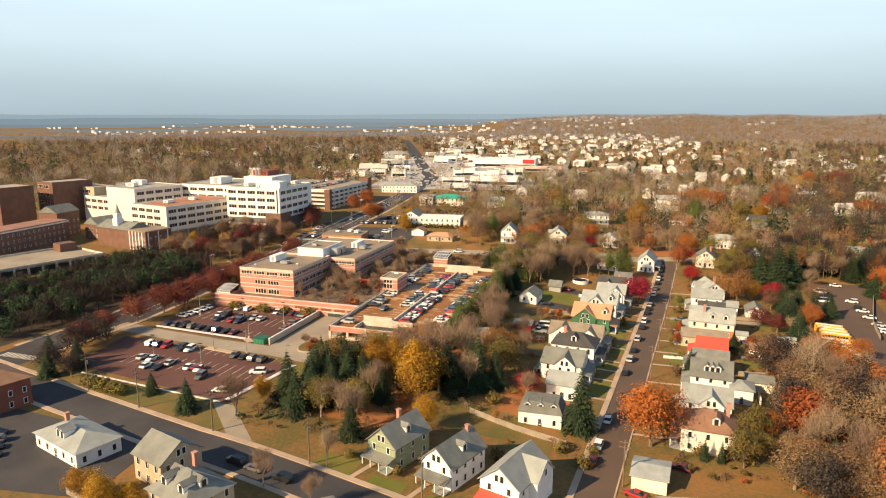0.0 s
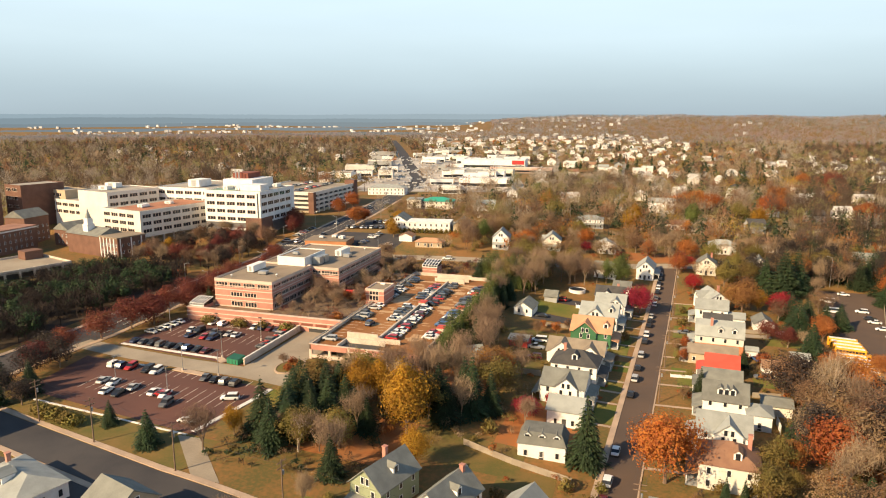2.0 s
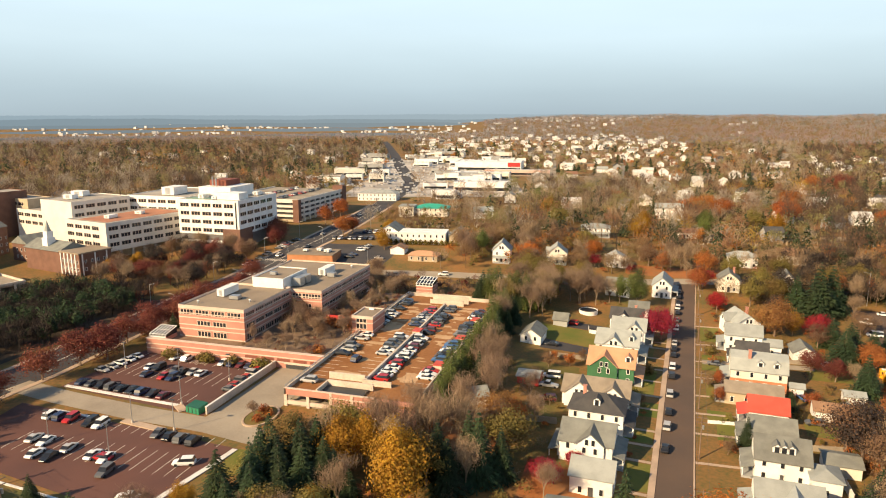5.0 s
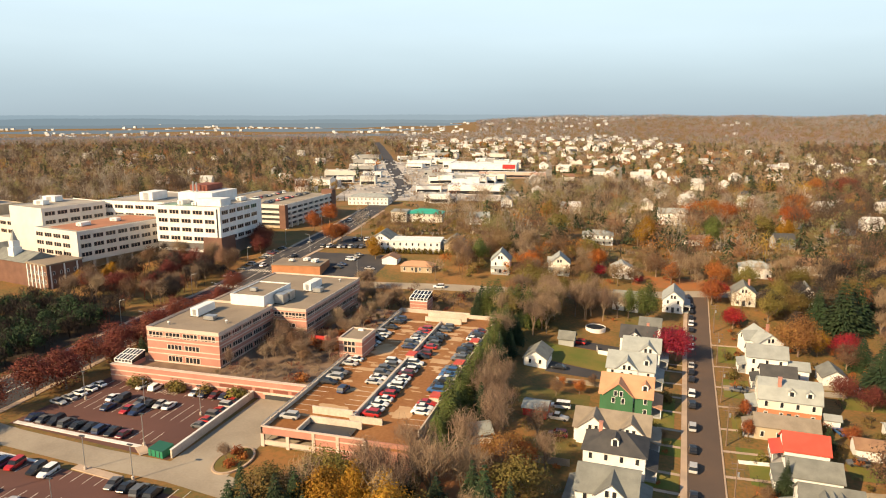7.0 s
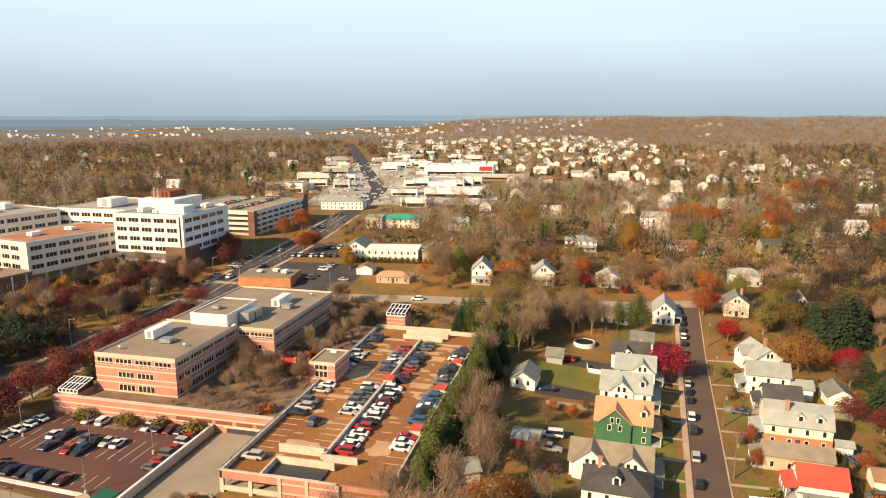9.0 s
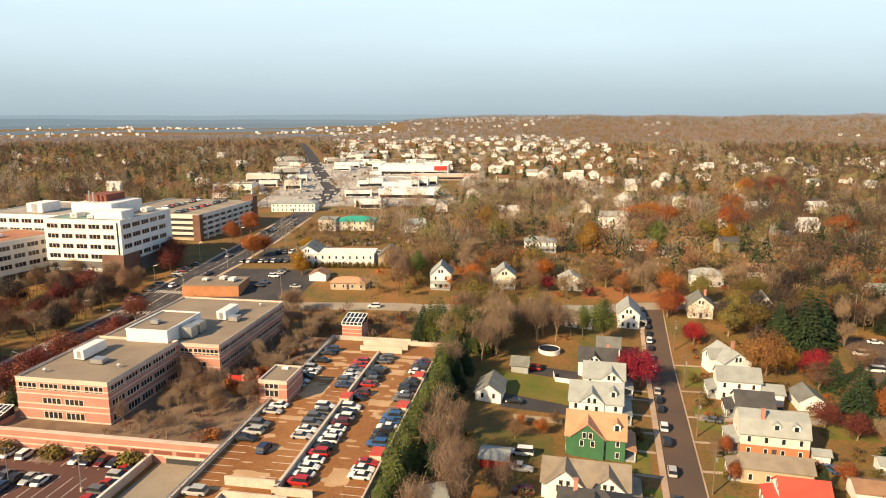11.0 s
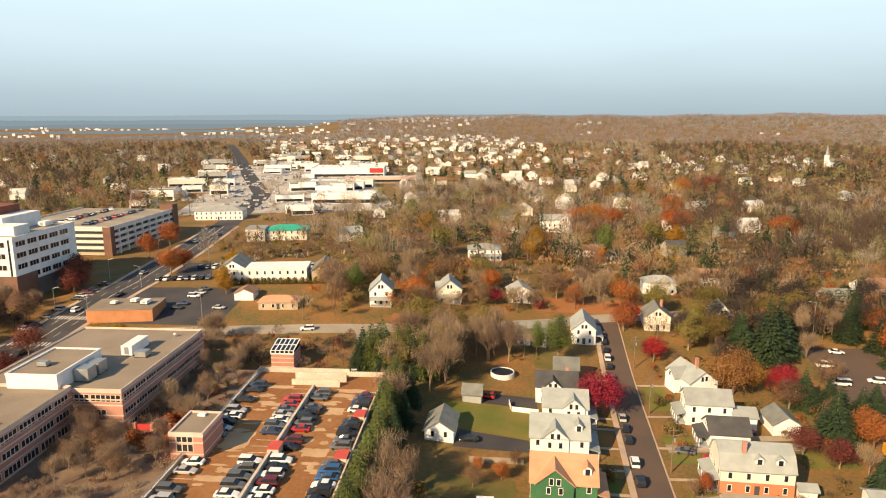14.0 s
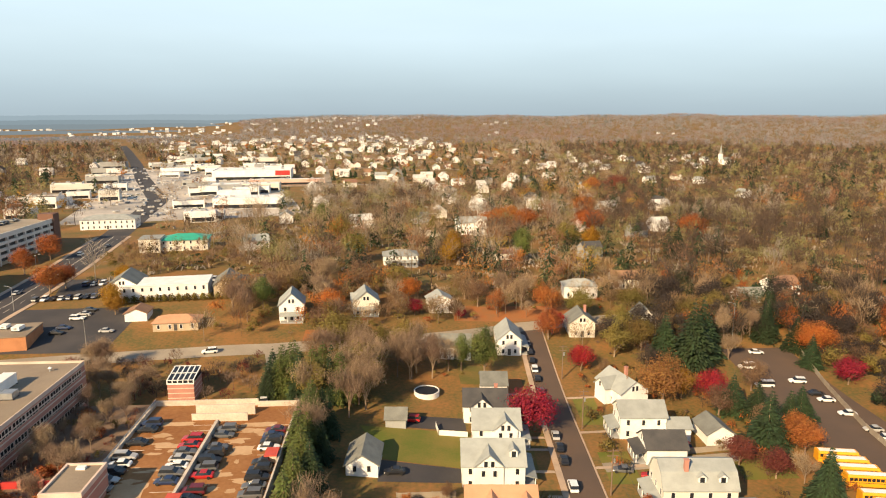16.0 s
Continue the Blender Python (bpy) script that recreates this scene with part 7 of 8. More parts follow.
# most homes stand in a broad belt north-east of the shops, a few under the woods to either side
belts = [scatter(n, r0, r1, a0, a1) for n, r0, r1, a0, a1 in ((300, 640, 1750, -19, 4), (46, 300, 640, -14, 20), (60, 640, 1250, 4, 26), (50, 560, 1300, -46, -21))]
hx, hy = np.concatenate([q[0] for q in belts]), np.concatenate([q[1] for q in belts])
good = clear(hx, hy, 6) & ~town(hx, hy)
placed = []
for x, y in zip(hx[good], hy[good]):
    if all((x - a) ** 2 + (y - b) ** 2 > 19 ** 2 for a, b in placed):
        placed.append((float(x), float(y)))
        copy_thing(PATTERNS[len(placed) % 5], pose(x, y, gz(x, y), 0, 0, 12 + float(far_rng.uniform(-8, 8)) + 90 * (len(placed) % 4)))


# streets between the far homes
for k, (r, a0, a1) in enumerate(((700, -15, 6), (860, -17, 5), (1030, -18, 4), (1230, -18, 3), (1450, -17, 2))):
    line = [(-55 + r * math.sin(radians(a)), -150 + r * math.cos(radians(a)) + 40 * math.sin(k + a * 0.2)) for a in np.linspace(a0, a1, 9)]
    structure("road_suburb", drape(line, 8.0, 0.12, step=12), DRIVE, "pale worn suburban street between homes", "road")
for a in (-13, -7, -1):
    structure("road_suburb", drape([(-55 + r * math.sin(radians(a)), -150 + r * math.cos(radians(a))) for r in (640, 900, 1200, 1500)], 7.0, 0.14, step=12), DRIVE, "pale worn suburban street between homes", "road")


# flat-roofed shops of the district
def shop(x, y, rz, w, d, h, wall, roof, label, sign=None):
    t = thing("shop", pose(x, y, gz(x, y), 0, 0, rz), label, "shop", "district shops")
    part("wall", Geo().box(-w / 2, w / 2, -d / 2, d / 2, -0.5, h), wall, t)
    part("roof", Geo().box(-w / 2 + 0.4, w / 2 - 0.4, -d / 2 + 0.4, d / 2 - 0.4, h, h + 0.1), roof, t)
    part("parapet", Geo().box(-w / 2, w / 2, -d / 2, -d / 2 + 0.4, h, h + 0.8).box(-w / 2, -w / 2 + 0.4, -d / 2 + 0.4, d / 2, h, h + 0.8).box(w / 2 - 0.4, w / 2, -d / 2 + 0.4, d / 2, h, h + 0.8), wall, t)
    part("shop_front", Geo().box(-w / 2 + 1, w / 2 - 1, -d / 2 - 0.04, -d / 2, 0.4, min(3.2, h * 0.5)), GLASS, t, "dark glazed shop front")
    for k in range(max(1, int(w / 18))):
        u = -w / 2 + (k + 0.5) * w / max(1, int(w / 18))
        part("roof_unit", Geo().box(u - 1.4, u + 1.4, -1.2, 1.2, h + 0.1, h + 1.5), METAL, t)
    if sign:
        part("sign_panel", Geo().box(w / 2 - w * 0.2, w / 2 - 1, -d / 2 - 0.25, -d / 2 - 0.04, h * 0.5, h + 0.4), sign, t, "plain red sign panel")
    return t


shop(-222, 590, 6, 78, 48, 9, WHITE, WHITE, "very large white store with a red panel", RED_PAINT)
shop(-178, 362, 6, 48, 26, 7, WHITE, WHITE, "large white flat-roofed store")
shop(-205, 470, 6, 60, 22, 6, CREAM, WHITE, "long pale strip of shops")
shop(-176, 520, 6, 70, 16, 5, surf("pale_pink_stucco", (0.66, 0.44, 0.36), (0.56, 0.38, 0.30)), WHITE, "long low pale pink strip of shops")
srng = random.Random(3)
for k in range(95):
    y = srng.uniform(285, 900)
    cx = -255 - (y - 420) * 0.25
    x = cx + srng.uniform(-95, 110)
    if float(line_distance(np.array([x]), np.array([y]), MAIN)[0]) < 26 or abs(x + 222) < 62 and abs(y - 590) < 42 or abs(x + 178) < 42 and abs(y - 362) < 28 or abs(x + 195) < 50 and abs(y - 495) < 45:
        continue
    shop(x, y, srng.uniform(0, 20), srng.uniform(14, 34), srng.uniform(10, 20), srng.uniform(4, 8), srng.choice((WHITE, WHITE, WHITE, OFFWHITE, GREYSIDE)), srng.choice((ROOF_PALE, WHITE, ROOF_PALE, GRAVEL_ROOF)), "flat-roofed shop of the shopping district")
structure("lot_district", drape([(-205, 300), (-235, 420), (-290, 600), (-330, 720)], 150, 0.03, step=8), surf("pale_worn_lot", (0.58, 0.51, 0.43), (0.30, 0.27, 0.23), 0.9, 0.03, 0.5), "pale worn parking lots of the shopping district", "parking lot")
dots = Geo()
for k in range(330):
    y = srng.uniform(300, 720)
    x = -255 - (y - 420) * 0.25 + srng.uniform(-70, 70)
    dots.obox(x, y, 1.8, 4.4, gz(x, y) + 0.2, gz(x, y) + 1.3, srng.choice((8, 98)))
tagged(part("distant_parked_cars", dots, surf("mixed_car_paint", (0.62, 0.60, 0.56), (0.10, 0.10, 0.11), 0.4, 0.4, 0.5)), "many small cars parked in distant lots", "cars", kind="stuff")


# woods and garden trees of the town, far too many to count

def woods(name, kind, x, y, h, r, per, size, label, near=False, tone="far_", level=None):
    """Many crowns: each of a few lobes, their sprays lying along the lobes' outsides."""
    n, m = len(x), 7 if per > 60 else 4 if per > 25 else 3
    lobe = far_rng.normal(size=(n, m, 3))
    lobe[..., 2] = np.abs(lobe[..., 2]) * 1.1 - 0.35
    lobe *= 0.58 / np.linalg.norm(lobe, axis=2, keepdims=True)
    wide = far_rng.uniform(0.26, 0.6, (n, m, 1))
    pick = far_rng.integers(0, m, (n, per))
    row = np.arange(n)[:, None]
    u = far_rng.normal(size=(n, per, 3))
    u /= np.linalg.norm(u, axis=2, keepdims=True)
    c = lobe[row, pick] + u * wide[row, pick] * far_rng.uniform(0.6, 1.25, (n, per, 1))
    pts = np.empty((n, per, 3))
    pts[..., 0] = x[:, None] + c[..., 0] * r[:, None]
    pts[..., 1] = y[:, None] + c[..., 1] * r[:, None]
    pts[..., 2] = ((ground_z(x, y) if level is None else level) + h * 0.54)[:, None] + c[..., 2] * (h * 0.48)[:, None]
    flat = pts.reshape(-1, 3)
    k = len(flat)
    out = (u * 0.8 + c * 0.6).reshape(-1, 3) + far_rng.normal(size=(k, 3)) * 0.32
    out /= np.linalg.norm(out, axis=1, keepdims=True)
    bare = kind in ("grey", "brown", "dusk", "rust")
    a = np.array([0, 0, 1.0 if bare else 0.0]) + far_rng.normal(size=(k, 3)) * (0.4 if bare else 1.0)
    a -= out * (a * out).sum(1, keepdims=True)
    a /= np.linalg.norm(a, axis=1, keepdims=True) + 1e-6
    b = np.cross(out, a)
    a *= size * far_rng.uniform(0.6, 1.5, (k, 1)) * (1.25 if bare else 1.0)
    b *= size * far_rng.uniform(0.3, 0.8, (k, 1)) * (0.75 if bare else 1.0)
    t = far_rng.uniform(0.35, 0.9, (k, 1))
    q = np.stack([flat - a - b * t, flat + a * t - b, flat + a + b * t, flat - a * t + b], 1)
    me = quads_mesh(name, q, LEAF[kind if near else tone + kind])
    return tagged(part(name, me, None), label, "woods", kind="stuff")


def bare_wood(name, kind, x, y, h, r, per, width, label, level=None):
    """Leafless crowns: fine upswept twigs round a few limbs over a slim trunk."""
    n, m = len(x), 6
    turn = far_rng.uniform(0, 2 * np.pi, (n, m))
    rise = far_rng.uniform(0.45, 1.0, (n, m))
    pick = far_rng.integers(0, m, (n, per))
    row = np.arange(n)[:, None]
    az = turn[row, pick] + far_rng.normal(size=(n, per)) * 0.5
    up = np.clip(0.3 + 0.7 * rise[row, pick] * np.sqrt(far_rng.uniform(0, 1, (n, per))), 0.22, 1.0)
    rad = r[:, None] * np.sin(np.pi * np.clip((up - 0.12) / 0.95, 0, 1)) ** 0.7 * np.sqrt(far_rng.uniform(0.02, 1, (n, per)))
    foot = ground_z(x, y) if level is None else np.full(n, level)
    c = np.stack([x[:, None] + rad * np.cos(az), y[:, None] + rad * np.sin(az), foot[:, None] + up * h[:, None]], 2).reshape(-1, 3)
    k = len(c)
    lean = (rad / r[:, None] * 0.8).reshape(-1)
    d = np.stack([np.cos(az).reshape(-1) * lean, np.sin(az).reshape(-1) * lean, np.full(k, 0.8)], 1) + far_rng.normal(size=(k, 3)) * 0.32
    d /= np.linalg.norm(d, axis=1, keepdims=True)
    w = np.cross(d, far_rng.normal(size=(k, 3)))
    w /= np.linalg.norm(w, axis=1, keepdims=True) + 1e-6
    d *= (np.repeat(h, per) * far_rng.uniform(0.05, 0.12, k))[:, None]
    w *= width * far_rng.uniform(0.5, 1.2, (k, 1))
    twigs = np.stack([c - d - w, c - d + w, c + d + w * 0.3, c + d - w * 0.3], 1)
    base = np.stack([x, y, foot - 0.3], 1)
    top = np.stack([x, y, foot + 0.62 * h], 1)
    t = (0.012 * h + 0.06)[:, None]
    ring = [np.array([[math.cos(q), math.sin(q), 0]]) for q in (0.0, 2.1, 4.2)]
    stems = [np.stack([base + ring[i] * t, base + ring[i - 1] * t, top + ring[i - 1] * t * 0.4, top + ring[i] * t * 0.4], 1) for i in range(3)]
    me = quads_mesh(name, np.concatenate([twigs] + stems), LEAF[kind])
    return tagged(part(name, me, None), label, "woods", kind="stuff")


def fir_wood(name, kind, x, y, h, r, per, size, label):
    """Dark conifers: drooping sprays in tiers on a cone."""
    n = len(x)
    u = 1 - np.sqrt(far_rng.uniform(0, 1, (n, per)))
    az = far_rng.uniform(0, 2 * np.pi, (n, per))
    rad = r[:, None] * (1 - u) * np.sqrt(far_rng.uniform(0.2, 1.1, (n, per)))
    c = np.stack([x[:, None] + rad * np.cos(az), y[:, None] + rad * np.sin(az), ground_z(x, y)[:, None] + h[:, None] * (0.06 + 0.94 * u)], 2).reshape(-1, 3)
    k = len(c)
    az = az.reshape(-1)
    a = np.stack([np.cos(az), np.sin(az), np.full(k, -0.55)], 1) * size * far_rng.uniform(0.6, 1.4, (k, 1))
    b = np.stack([-np.sin(az), np.cos(az), far_rng.normal(size=k) * 0.35], 1) * size * far_rng.uniform(0.3, 0.7, (k, 1))
    me = quads_mesh(name, np.stack([c - a - b * 0.5, c - a + b * 0.5, c + a + b, c + a - b], 1), LEAF[kind])
    return tagged(part(name, me, None), label, "woods", kind="stuff")


def trees_of(n, r0, r1, a0=-68, a1=54):
    x, y = scatter(n, r0, r1, a0, a1)
    ok = clear(x, y) & ~(town(x, y) & (far_rng.uniform(size=n) > 0.12))
    for a, b in placed:
        ok &= np.hypot(x - a, y - b) > 8.5
    # keep to what lies beyond the planted yards
    ok &= (y > 118) | (x < -250) & (y > -40) | (x > 66)
    ok &= ~((x < -215) & (x > -420) & (y < 205 - 0.25 * (x + 215)) & (y > -60))
    ok &= (y > -110) | (x > -420)
    # the belt of homes has fewer and smaller trees
    az, rr = np.degrees(np.arctan2(x + 55, y + 150)), np.hypot(x + 55, y + 150)
    open_belt = (az > -19) & (az < 4) & (rr > 600) & (rr < 1800)
    ok &= ~open_belt | (far_rng.uniform(size=n) < 0.75)
    return x[ok], y[ok], np.where(open_belt, 0.6, 1.0)[ok]


MIX = (("grey", 0.22), ("olive", 0.12), ("dusk", 0.21), ("brown", 0.22), ("green", 0.12), ("rust", 0.065), ("orange", 0.02), ("yellow", 0.025))
DARKER = {"grey": "dusk", "brown": "dusk", "yellow": "olive", "orange": "rust"}
for r0, r1, a0, a1, n, per, width, hh in ((255, 620, -68, 54, 2300, 170, 0.10, 16.5), (620, 1500, -68, -20, 3800, 52, 0.24, 16.5), (620, 1500, -20, 54, 4600, 52, 0.24, 16)):
    x, y, low = trees_of(n, r0, r1, a0, a1)
    # kinds stand in loose groves
    field = np.sin(x / 57 + 1.3) + np.sin(y / 71 + x / 90) + far_rng.normal(size=len(x)) * 1.7
    order = np.argsort(np.argsort(field)) / max(1, len(x))
    east = (x - 0.2 * (y - 130) > 30) & (far_rng.uniform(size=len(x)) < 0.85) | (x + 0.36 * (y + 150) < -55) & (far_rng.uniform(size=len(x)) < 0.5)
    lo = 0.0
    for kind, share in MIX:
        for dark in (False, True):
            sel = (order >= lo) & (order < lo + share) & (east == dark)
            if not sel.sum():
                continue
            k = DARKER.get(kind, kind) if dark else kind
            h = hh * far_rng.uniform(0.6, 1.3, sel.sum()) * low[sel]
            r = h * far_rng.uniform(0.28, 0.46, sel.sum())
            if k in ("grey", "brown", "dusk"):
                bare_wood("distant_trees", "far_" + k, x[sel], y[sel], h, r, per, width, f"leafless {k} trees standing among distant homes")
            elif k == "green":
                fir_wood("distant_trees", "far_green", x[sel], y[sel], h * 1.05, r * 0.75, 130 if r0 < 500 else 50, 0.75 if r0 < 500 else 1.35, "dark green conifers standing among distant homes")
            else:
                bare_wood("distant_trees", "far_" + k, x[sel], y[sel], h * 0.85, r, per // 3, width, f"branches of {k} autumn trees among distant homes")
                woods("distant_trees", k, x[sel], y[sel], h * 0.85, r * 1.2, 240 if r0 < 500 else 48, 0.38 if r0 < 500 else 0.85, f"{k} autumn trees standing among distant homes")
        lo += share

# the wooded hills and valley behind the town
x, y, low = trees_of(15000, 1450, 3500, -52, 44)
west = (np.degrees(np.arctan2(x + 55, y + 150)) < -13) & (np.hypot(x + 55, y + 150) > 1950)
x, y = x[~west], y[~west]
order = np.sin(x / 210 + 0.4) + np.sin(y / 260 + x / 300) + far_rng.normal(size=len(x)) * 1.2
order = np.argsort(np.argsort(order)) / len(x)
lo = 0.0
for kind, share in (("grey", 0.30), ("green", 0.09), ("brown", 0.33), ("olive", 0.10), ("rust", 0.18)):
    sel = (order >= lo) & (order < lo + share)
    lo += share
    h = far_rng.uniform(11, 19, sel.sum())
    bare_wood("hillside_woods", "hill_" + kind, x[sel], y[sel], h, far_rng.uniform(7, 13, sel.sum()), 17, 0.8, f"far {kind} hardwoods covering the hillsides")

# rough grass, brush and hedges under and between those trees
for kind, n in (("olive", 1500), ("grey", 1100), ("brown", 1500), ("green", 500)):
    for r0, r1 in ((240, 620), (620, 1500)):
        x, y, low = trees_of(n, r0, r1, -60, 48)
        h = far_rng.uniform(1.0, 3.4, len(x))
        woods("brush", kind, x, y, h, far_rng.uniform(2.5, 6.0, len(x)), 16 if r0 < 500 else 9, 0.7 if r0 < 500 else 1.4, f"rough {kind} brush and hedges between distant gardens")

# far pale buildings, too small to tell apart, in loose hamlets
specks = Geo()
for n, r0, r1, a0, a1, most in ((22, 1750, 2900, -20, -1, 7), (60, 2120, 4050, -50, -15, 9), (9, 3000, 3250, -12, 0, 8), (4, 2000, 2900, 2, 24, 3)):
    for k in range(n):
        cx, cy = (float(v[0]) for v in scatter(1, r0, r1, a0, a1))
        for j in range(srng.randrange(2, most)):
            x, y = cx + srng.gauss(0, 80), cy + srng.gauss(0, 40)
            s = srng.uniform(0.45, 1.05)
            specks.obox(x, y, 13 * s, 8 * s, gz(x, y) - 1, gz(x, y) + 8 * s, srng.uniform(-20, 20))
tagged(part("far_buildings", specks, surf("far_pale_walls", (0.66, 0.66, 0.65), (0.36, 0.36, 0.36), 0.9, 0.01, 0.05)), "scattered pale buildings far off in the valley", "buildings", kind="stuff")


# the last ridges before the sky; distance haze is painted in as blue emission
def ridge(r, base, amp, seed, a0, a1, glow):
    mat = bpy.data.materials.new("haze_glow_ridge")
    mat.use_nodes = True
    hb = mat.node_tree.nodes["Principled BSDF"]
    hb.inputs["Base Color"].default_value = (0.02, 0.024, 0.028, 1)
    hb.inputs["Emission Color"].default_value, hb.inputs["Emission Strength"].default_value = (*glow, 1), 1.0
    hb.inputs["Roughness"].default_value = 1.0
    pts, n = [], int((a1 - a0) * 8)
    rr = random.Random(seed)
    for i in range(n + 1):
        d = a0 + (a1 - a0) * i / n
        a = radians(d)
        fade = min(1.0, (d - a0) / 6, (a1 - d) / 6)
        z = -10 + (base + 10) * max(0.0, fade) ** 0.6 + amp * (math.sin(a * 7 + seed) + 0.5 * math.sin(a * 19 + seed * 3) + 0.25 * math.sin(a * 53)) + rr.uniform(-0.8, 0.8) * r / 3000
        x, y = -55 + r * math.sin(a), -150 + r * math.cos(a)
        pts += [(x, y, -30), (x, y, z), (x + 60 * math.sin(a), y + 60 * math.cos(a), z - 4)]
    g = Geo().add(pts, [(3 * i + k, 3 * i + 3 + k, 3 * i + 4 + k, 3 * i + 1 + k) for i in range(n) for k in (0, 1)])
    structure("backdrop_ridge", g, mat, "horizon ridge with blue-grey haze painted in as glow", "backdrop")


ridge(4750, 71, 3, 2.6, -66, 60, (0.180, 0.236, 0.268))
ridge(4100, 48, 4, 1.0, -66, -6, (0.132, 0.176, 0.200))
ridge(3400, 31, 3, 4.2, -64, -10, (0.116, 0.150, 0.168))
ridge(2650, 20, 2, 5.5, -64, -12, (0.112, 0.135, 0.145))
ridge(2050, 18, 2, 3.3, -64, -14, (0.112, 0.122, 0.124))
# church with a steeple on the eastern rise
church = thing("church", pose(395, 800, gz(395, 800), 0, 0, 20) @ Matrix.Diagonal((0.7, 0.7, 0.7, 1)), "white church with a tall pointed steeple", "church")
part("nave", Geo().box(-20, 10, -7, 7, -1, 9).extrude_x([(-7, 9), (7, 9), (0, 15)], -20, 10), WHITE, church)
part("roof", Geo().extrude_x(gable_prof(7, 9, 6), -20.5, 10.5), ROOF_GREY, church)
part("tower", Geo().box(-26, -20, -3, 3, -1, 22), WHITE, church)
part("spire", Geo().tube((-23, 0, 22), (-23, 0, 42), 3.2, 0.1, 8), ROOF_LIGHT, church)


# ---- growth between the near houses and roads ----
PAVED = ((-192, -80, -140, -52, 4), (-186, -94, -124, -127, 4), (-130, -82, -92, 20, 2), (-188, -54, -126, 27, 2), (27, -75, 56, 66, 2), (-204, 60, -156, 100, 1), (-80, -9, -52, 26, 0), (-204, -94, -118, -80, 2), (-190, -182, -126, -146, 0), (-77, 24, -52, 46, 0), (-84, -36, -58, 28, 0), (-205, 110, -125, 146, 0))


def free(x, y, gap=1.0, road_gap=6.5):
    ok = (line_distance(x, y, SIDE) > road_gap + 1.0) & (line_distance(x, y, SOUTH) > road_gap + 1.5) & (line_distance(x, y, MAIN) > road_gap + 6) & (line_distance(x, y, NORTH) > road_gap)
    for cx, cy, r in FOOT:
        ok &= np.hypot(x - cx, y - cy) > r + gap
    for x0, y0, x1, y1, m in PAVED:
        ok &= ~((x > min(x0, x1) - m) & (x < max(x0, x1) + m) & (y > min(y0, y1) - m) & (y < max(y0, y1) + m))
    return ok


def grow(zone, n, mix, h0, h1, per, size, fat=(0.4, 0.55), gap=1.0, what="undergrowth", level=None):
    x0, x1, y0, y1 = zone
    x, y = far_rng.uniform(x0, x1, n), far_rng.uniform(y0, y1, n)
    ok = free(x, y, gap) if level is None else x < 1e9
    x, y = x[ok], y[ok]
    pick = far_rng.choice(len(mix), len(x))
    for i, kind in enumerate(mix):
        if kind in mix[:i]:
            continue
        sel = np.isin(pick, [j for j, k in enumerate(mix) if k == kind])
        if sel.sum():
            h = far_rng.uniform(h0, h1, sel.sum())
            r = h * far_rng.uniform(*fat, sel.sum())
            if kind in ("grey", "dusk", "brown", "maroon"):
                bare_wood(what, kind, x[sel], y[sel], h, r, int(per * 1.5), 0.035 + 0.003 * h1, f"dense twiggy {kind} {what} between yards and roads", level)
            else:
                woods(what, kind, x[sel], y[sel], h, r, per * 2, size * 0.65, f"dense {kind} {what} between yards and roads", near=True, level=level)


YARDS = (-94, -60, -112, 34)
grow(YARDS, 190, ("brown", "rust", "olive", "grey"), 1.0, 3.0, 70, 0.26, (0.5, 0.9))
grow((-60, -40, -120, 60), 60, ("brown", "olive", "rust"), 0.8, 1.8, 50, 0.2, (0.5, 0.9), 0.3)
grow((2, 30, -124, -50), 260, ("brown", "dusk", "rust", "brown"), 1.0, 3.4, 70, 0.26, (0.5, 0.9), 0.4)
grow((-24, 26, -120, 70), 330, ("brown", "rust", "olive", "dusk"), 0.9, 2.8, 70, 0.26, (0.5, 0.9), 0.4)
grow((-124, -88, -136, -80), 130, ("brown", "dusk", "green", "olive"), 1.0, 3.2, 70, 0.26, (0.5, 0.9))
grow((-130, 40, 66, 122), 160, ("brown", "rust", "grey", "olive"), 1.0, 3.4, 70, 0.28, (0.5, 0.9))
grow((56, 120, -110, 120), 260, ("brown", "dusk", "dusk", "olive", "dusk", "green"), 5.0, 11.0, 240, 0.42, (0.35, 0.5), 1.0, "wood")
grow((-268, -212, -112, -4), 400, ("dusk", "dusk", "dusk", "green", "green", "dusk", "dusk", "green"), 6.0, 10.5, 260, 0.42, (0.36, 0.52), 1.0, "wood")
grow((-345, -266, -112, -58), 170, ("dusk", "dusk", "green", "dusk"), 5.0, 9.0, 200, 0.42, (0.36, 0.52), 1.0, "wood")
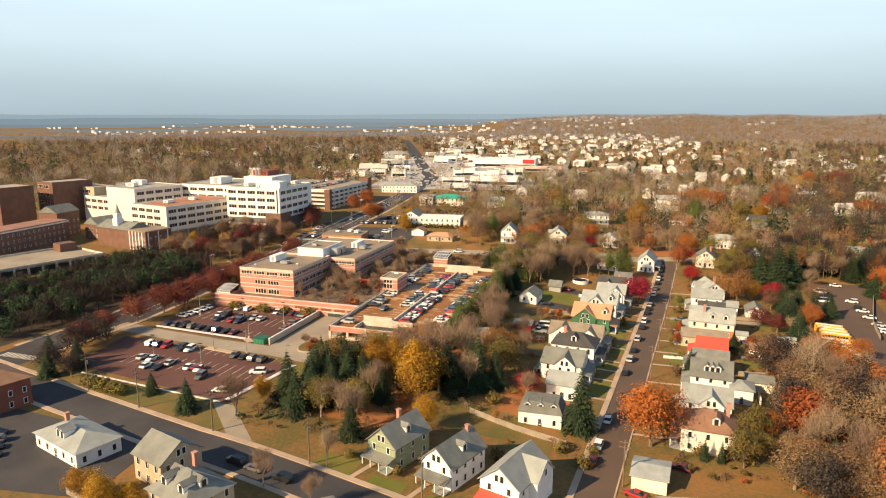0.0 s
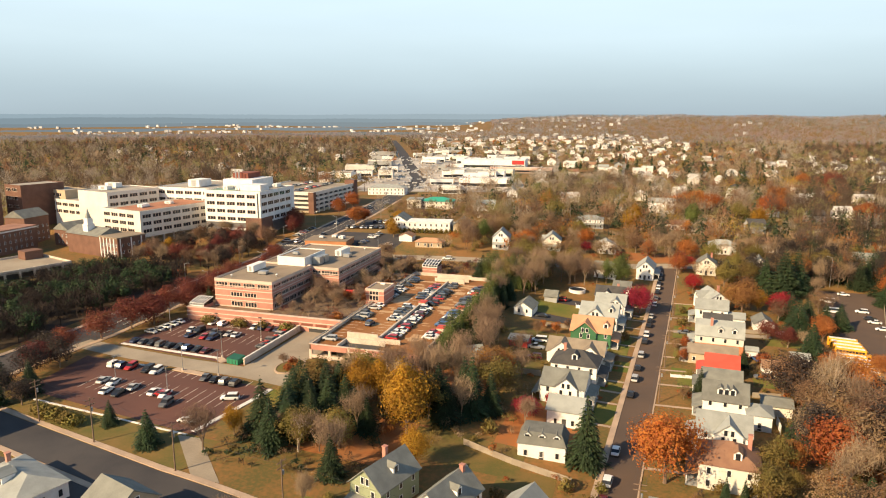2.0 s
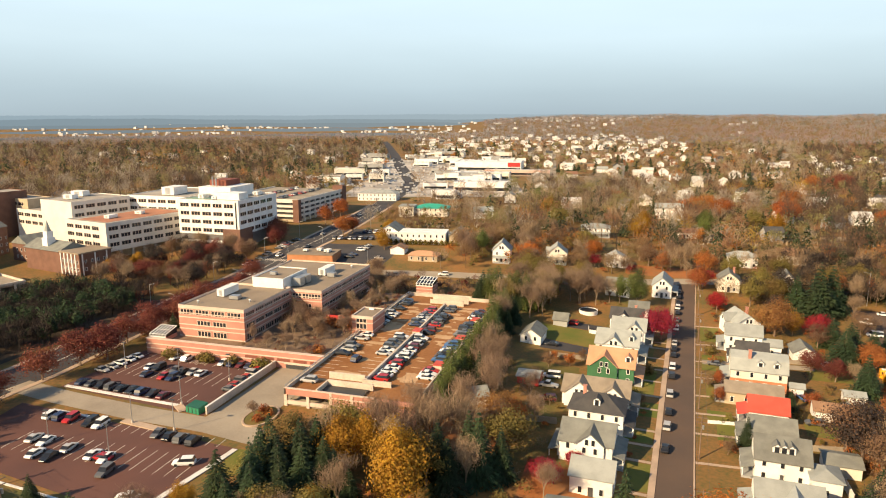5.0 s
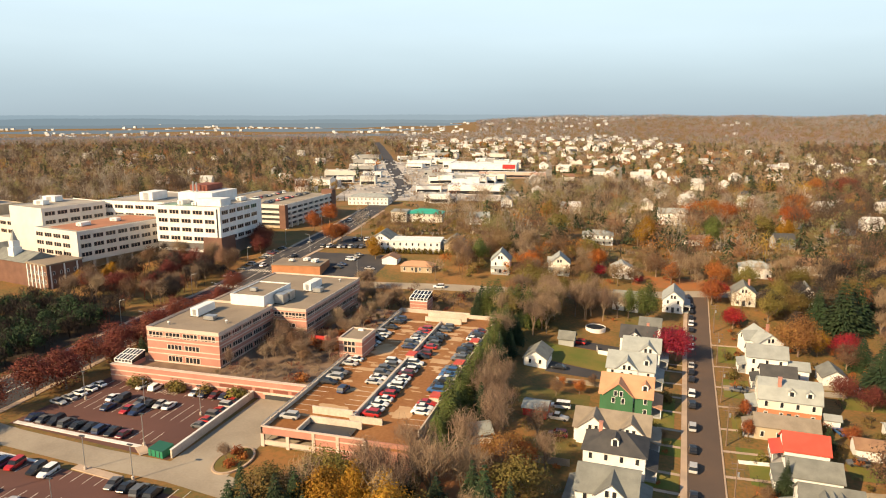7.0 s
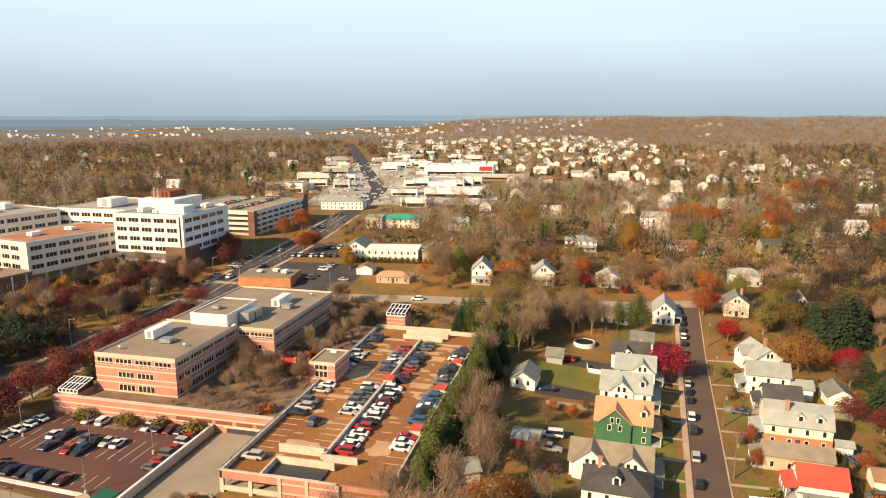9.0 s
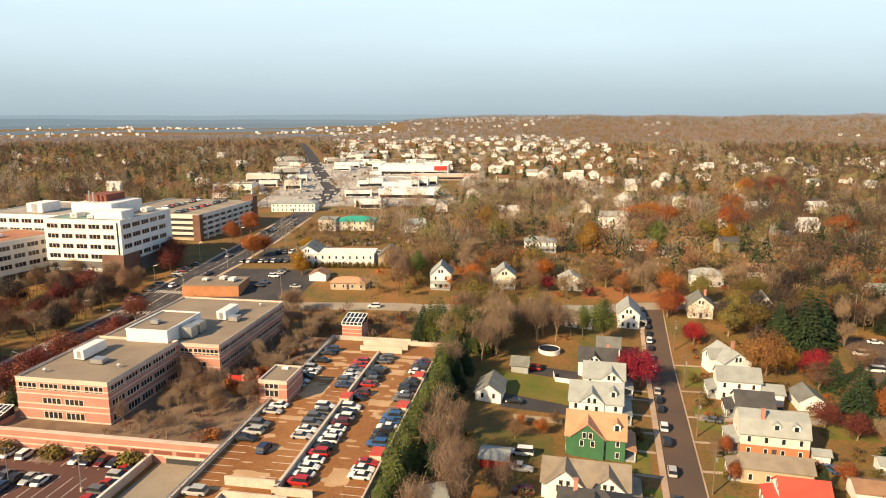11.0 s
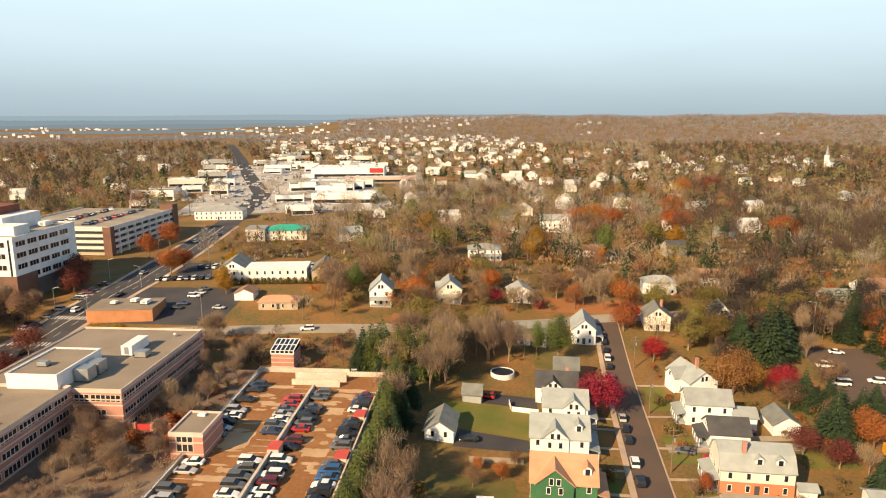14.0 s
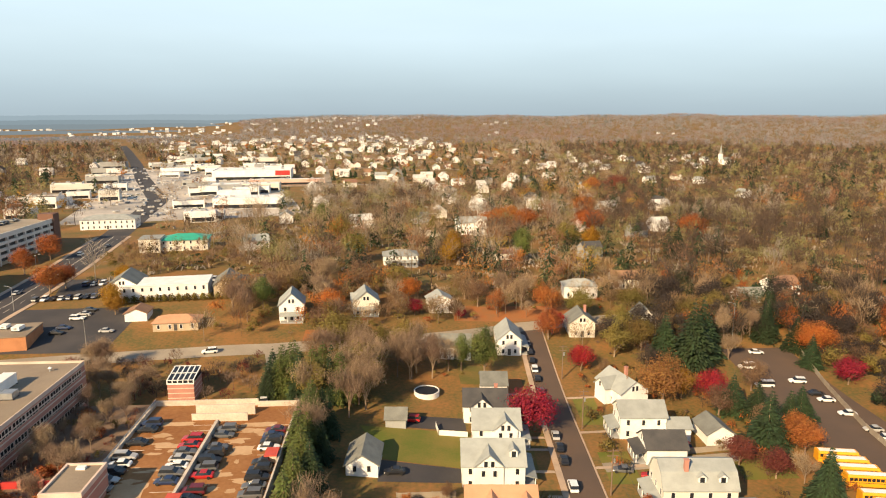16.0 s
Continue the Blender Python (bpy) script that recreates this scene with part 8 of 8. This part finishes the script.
grow((-262, -220, -12, 76), 80, ("dusk", "maroon", "dusk"), 4.0, 9.0, 200, 0.4, (0.36, 0.52), 1.0, "wood")
grow((-132, 14, 66, 124), 130, ("grey", "brown", "grey", "rust", "olive", "brown"), 6.0, 12.0, 190, 0.34, (0.33, 0.48), 1.5, "wood")
grow((8, 125, 66, 135), 170, ("dusk", "brown", "green", "dusk", "rust", "grey"), 7.0, 14.0, 220, 0.4, (0.33, 0.48), 1.5, "wood")
grow((-156, -129, -51, -18), 90, ("grey", "grey", "maroon", "brown", "grey"), 1.0, 3.0, 90, 0.2, (0.5, 0.8), what="shrubbery", level=8.55)
grow((-145, -129, -15, 19), 60, ("brown", "grey", "maroon", "olive"), 1.0, 3.0, 90, 0.2, (0.5, 0.8), what="shrubbery", level=8.55)
grow((-162, -108, 28, 54), 70, ("grey", "dusk", "maroon", "grey"), 2.0, 5.5, 130, 0.26, (0.4, 0.6), what="shrubbery")
grow((-200, -96, 146, 200), 70, ("grey", "brown", "olive", "grey"), 4.0, 10.0, 170, 0.34, (0.35, 0.5), 1.5, "wood")
grow((-132, -96, 104, 150), 50, ("grey", "brown", "olive", "grey"), 5.0, 11.0, 190, 0.34, (0.35, 0.5), 1.5, "wood")
# more single trees among the houses
spot = random.Random(77)
for zone, n, mix, h0, h1 in (((-94, -60, -112, 34), 26, ("grey", "grey", "olive", "grey"), 8, 13), ((2, 26, -124, -52), 34, ("dusk", "brown", "dusk", "grey", "rust"), 9, 15), ((2, 22, -50, 28), 7, ("grey", "brown", "maroon"), 6, 9), ((-98, -60, 30, 62), 22, ("grey", "brown", "olive", "grey"), 9, 14), ((-24, -1, -110, 60), 16, ("brown", "rust", "olive"), 3, 6), ((-124, -90, -134, -84), 18, ("grey", "grey", "green", "olive"), 7, 12), ((56, 100, -100, 110), 16, ("dusk", "rust", "grey"), 8, 13)):
    done = 0
    while done < n:
        x, y = spot.uniform(zone[0], zone[1]), spot.uniform(zone[2], zone[3])
        done += 1
        if bool(free(np.array([x]), np.array([y]), 1.6)[0]):
            plant(spot.choice(mix), x, y, spot.uniform(h0, h1), 1.2)
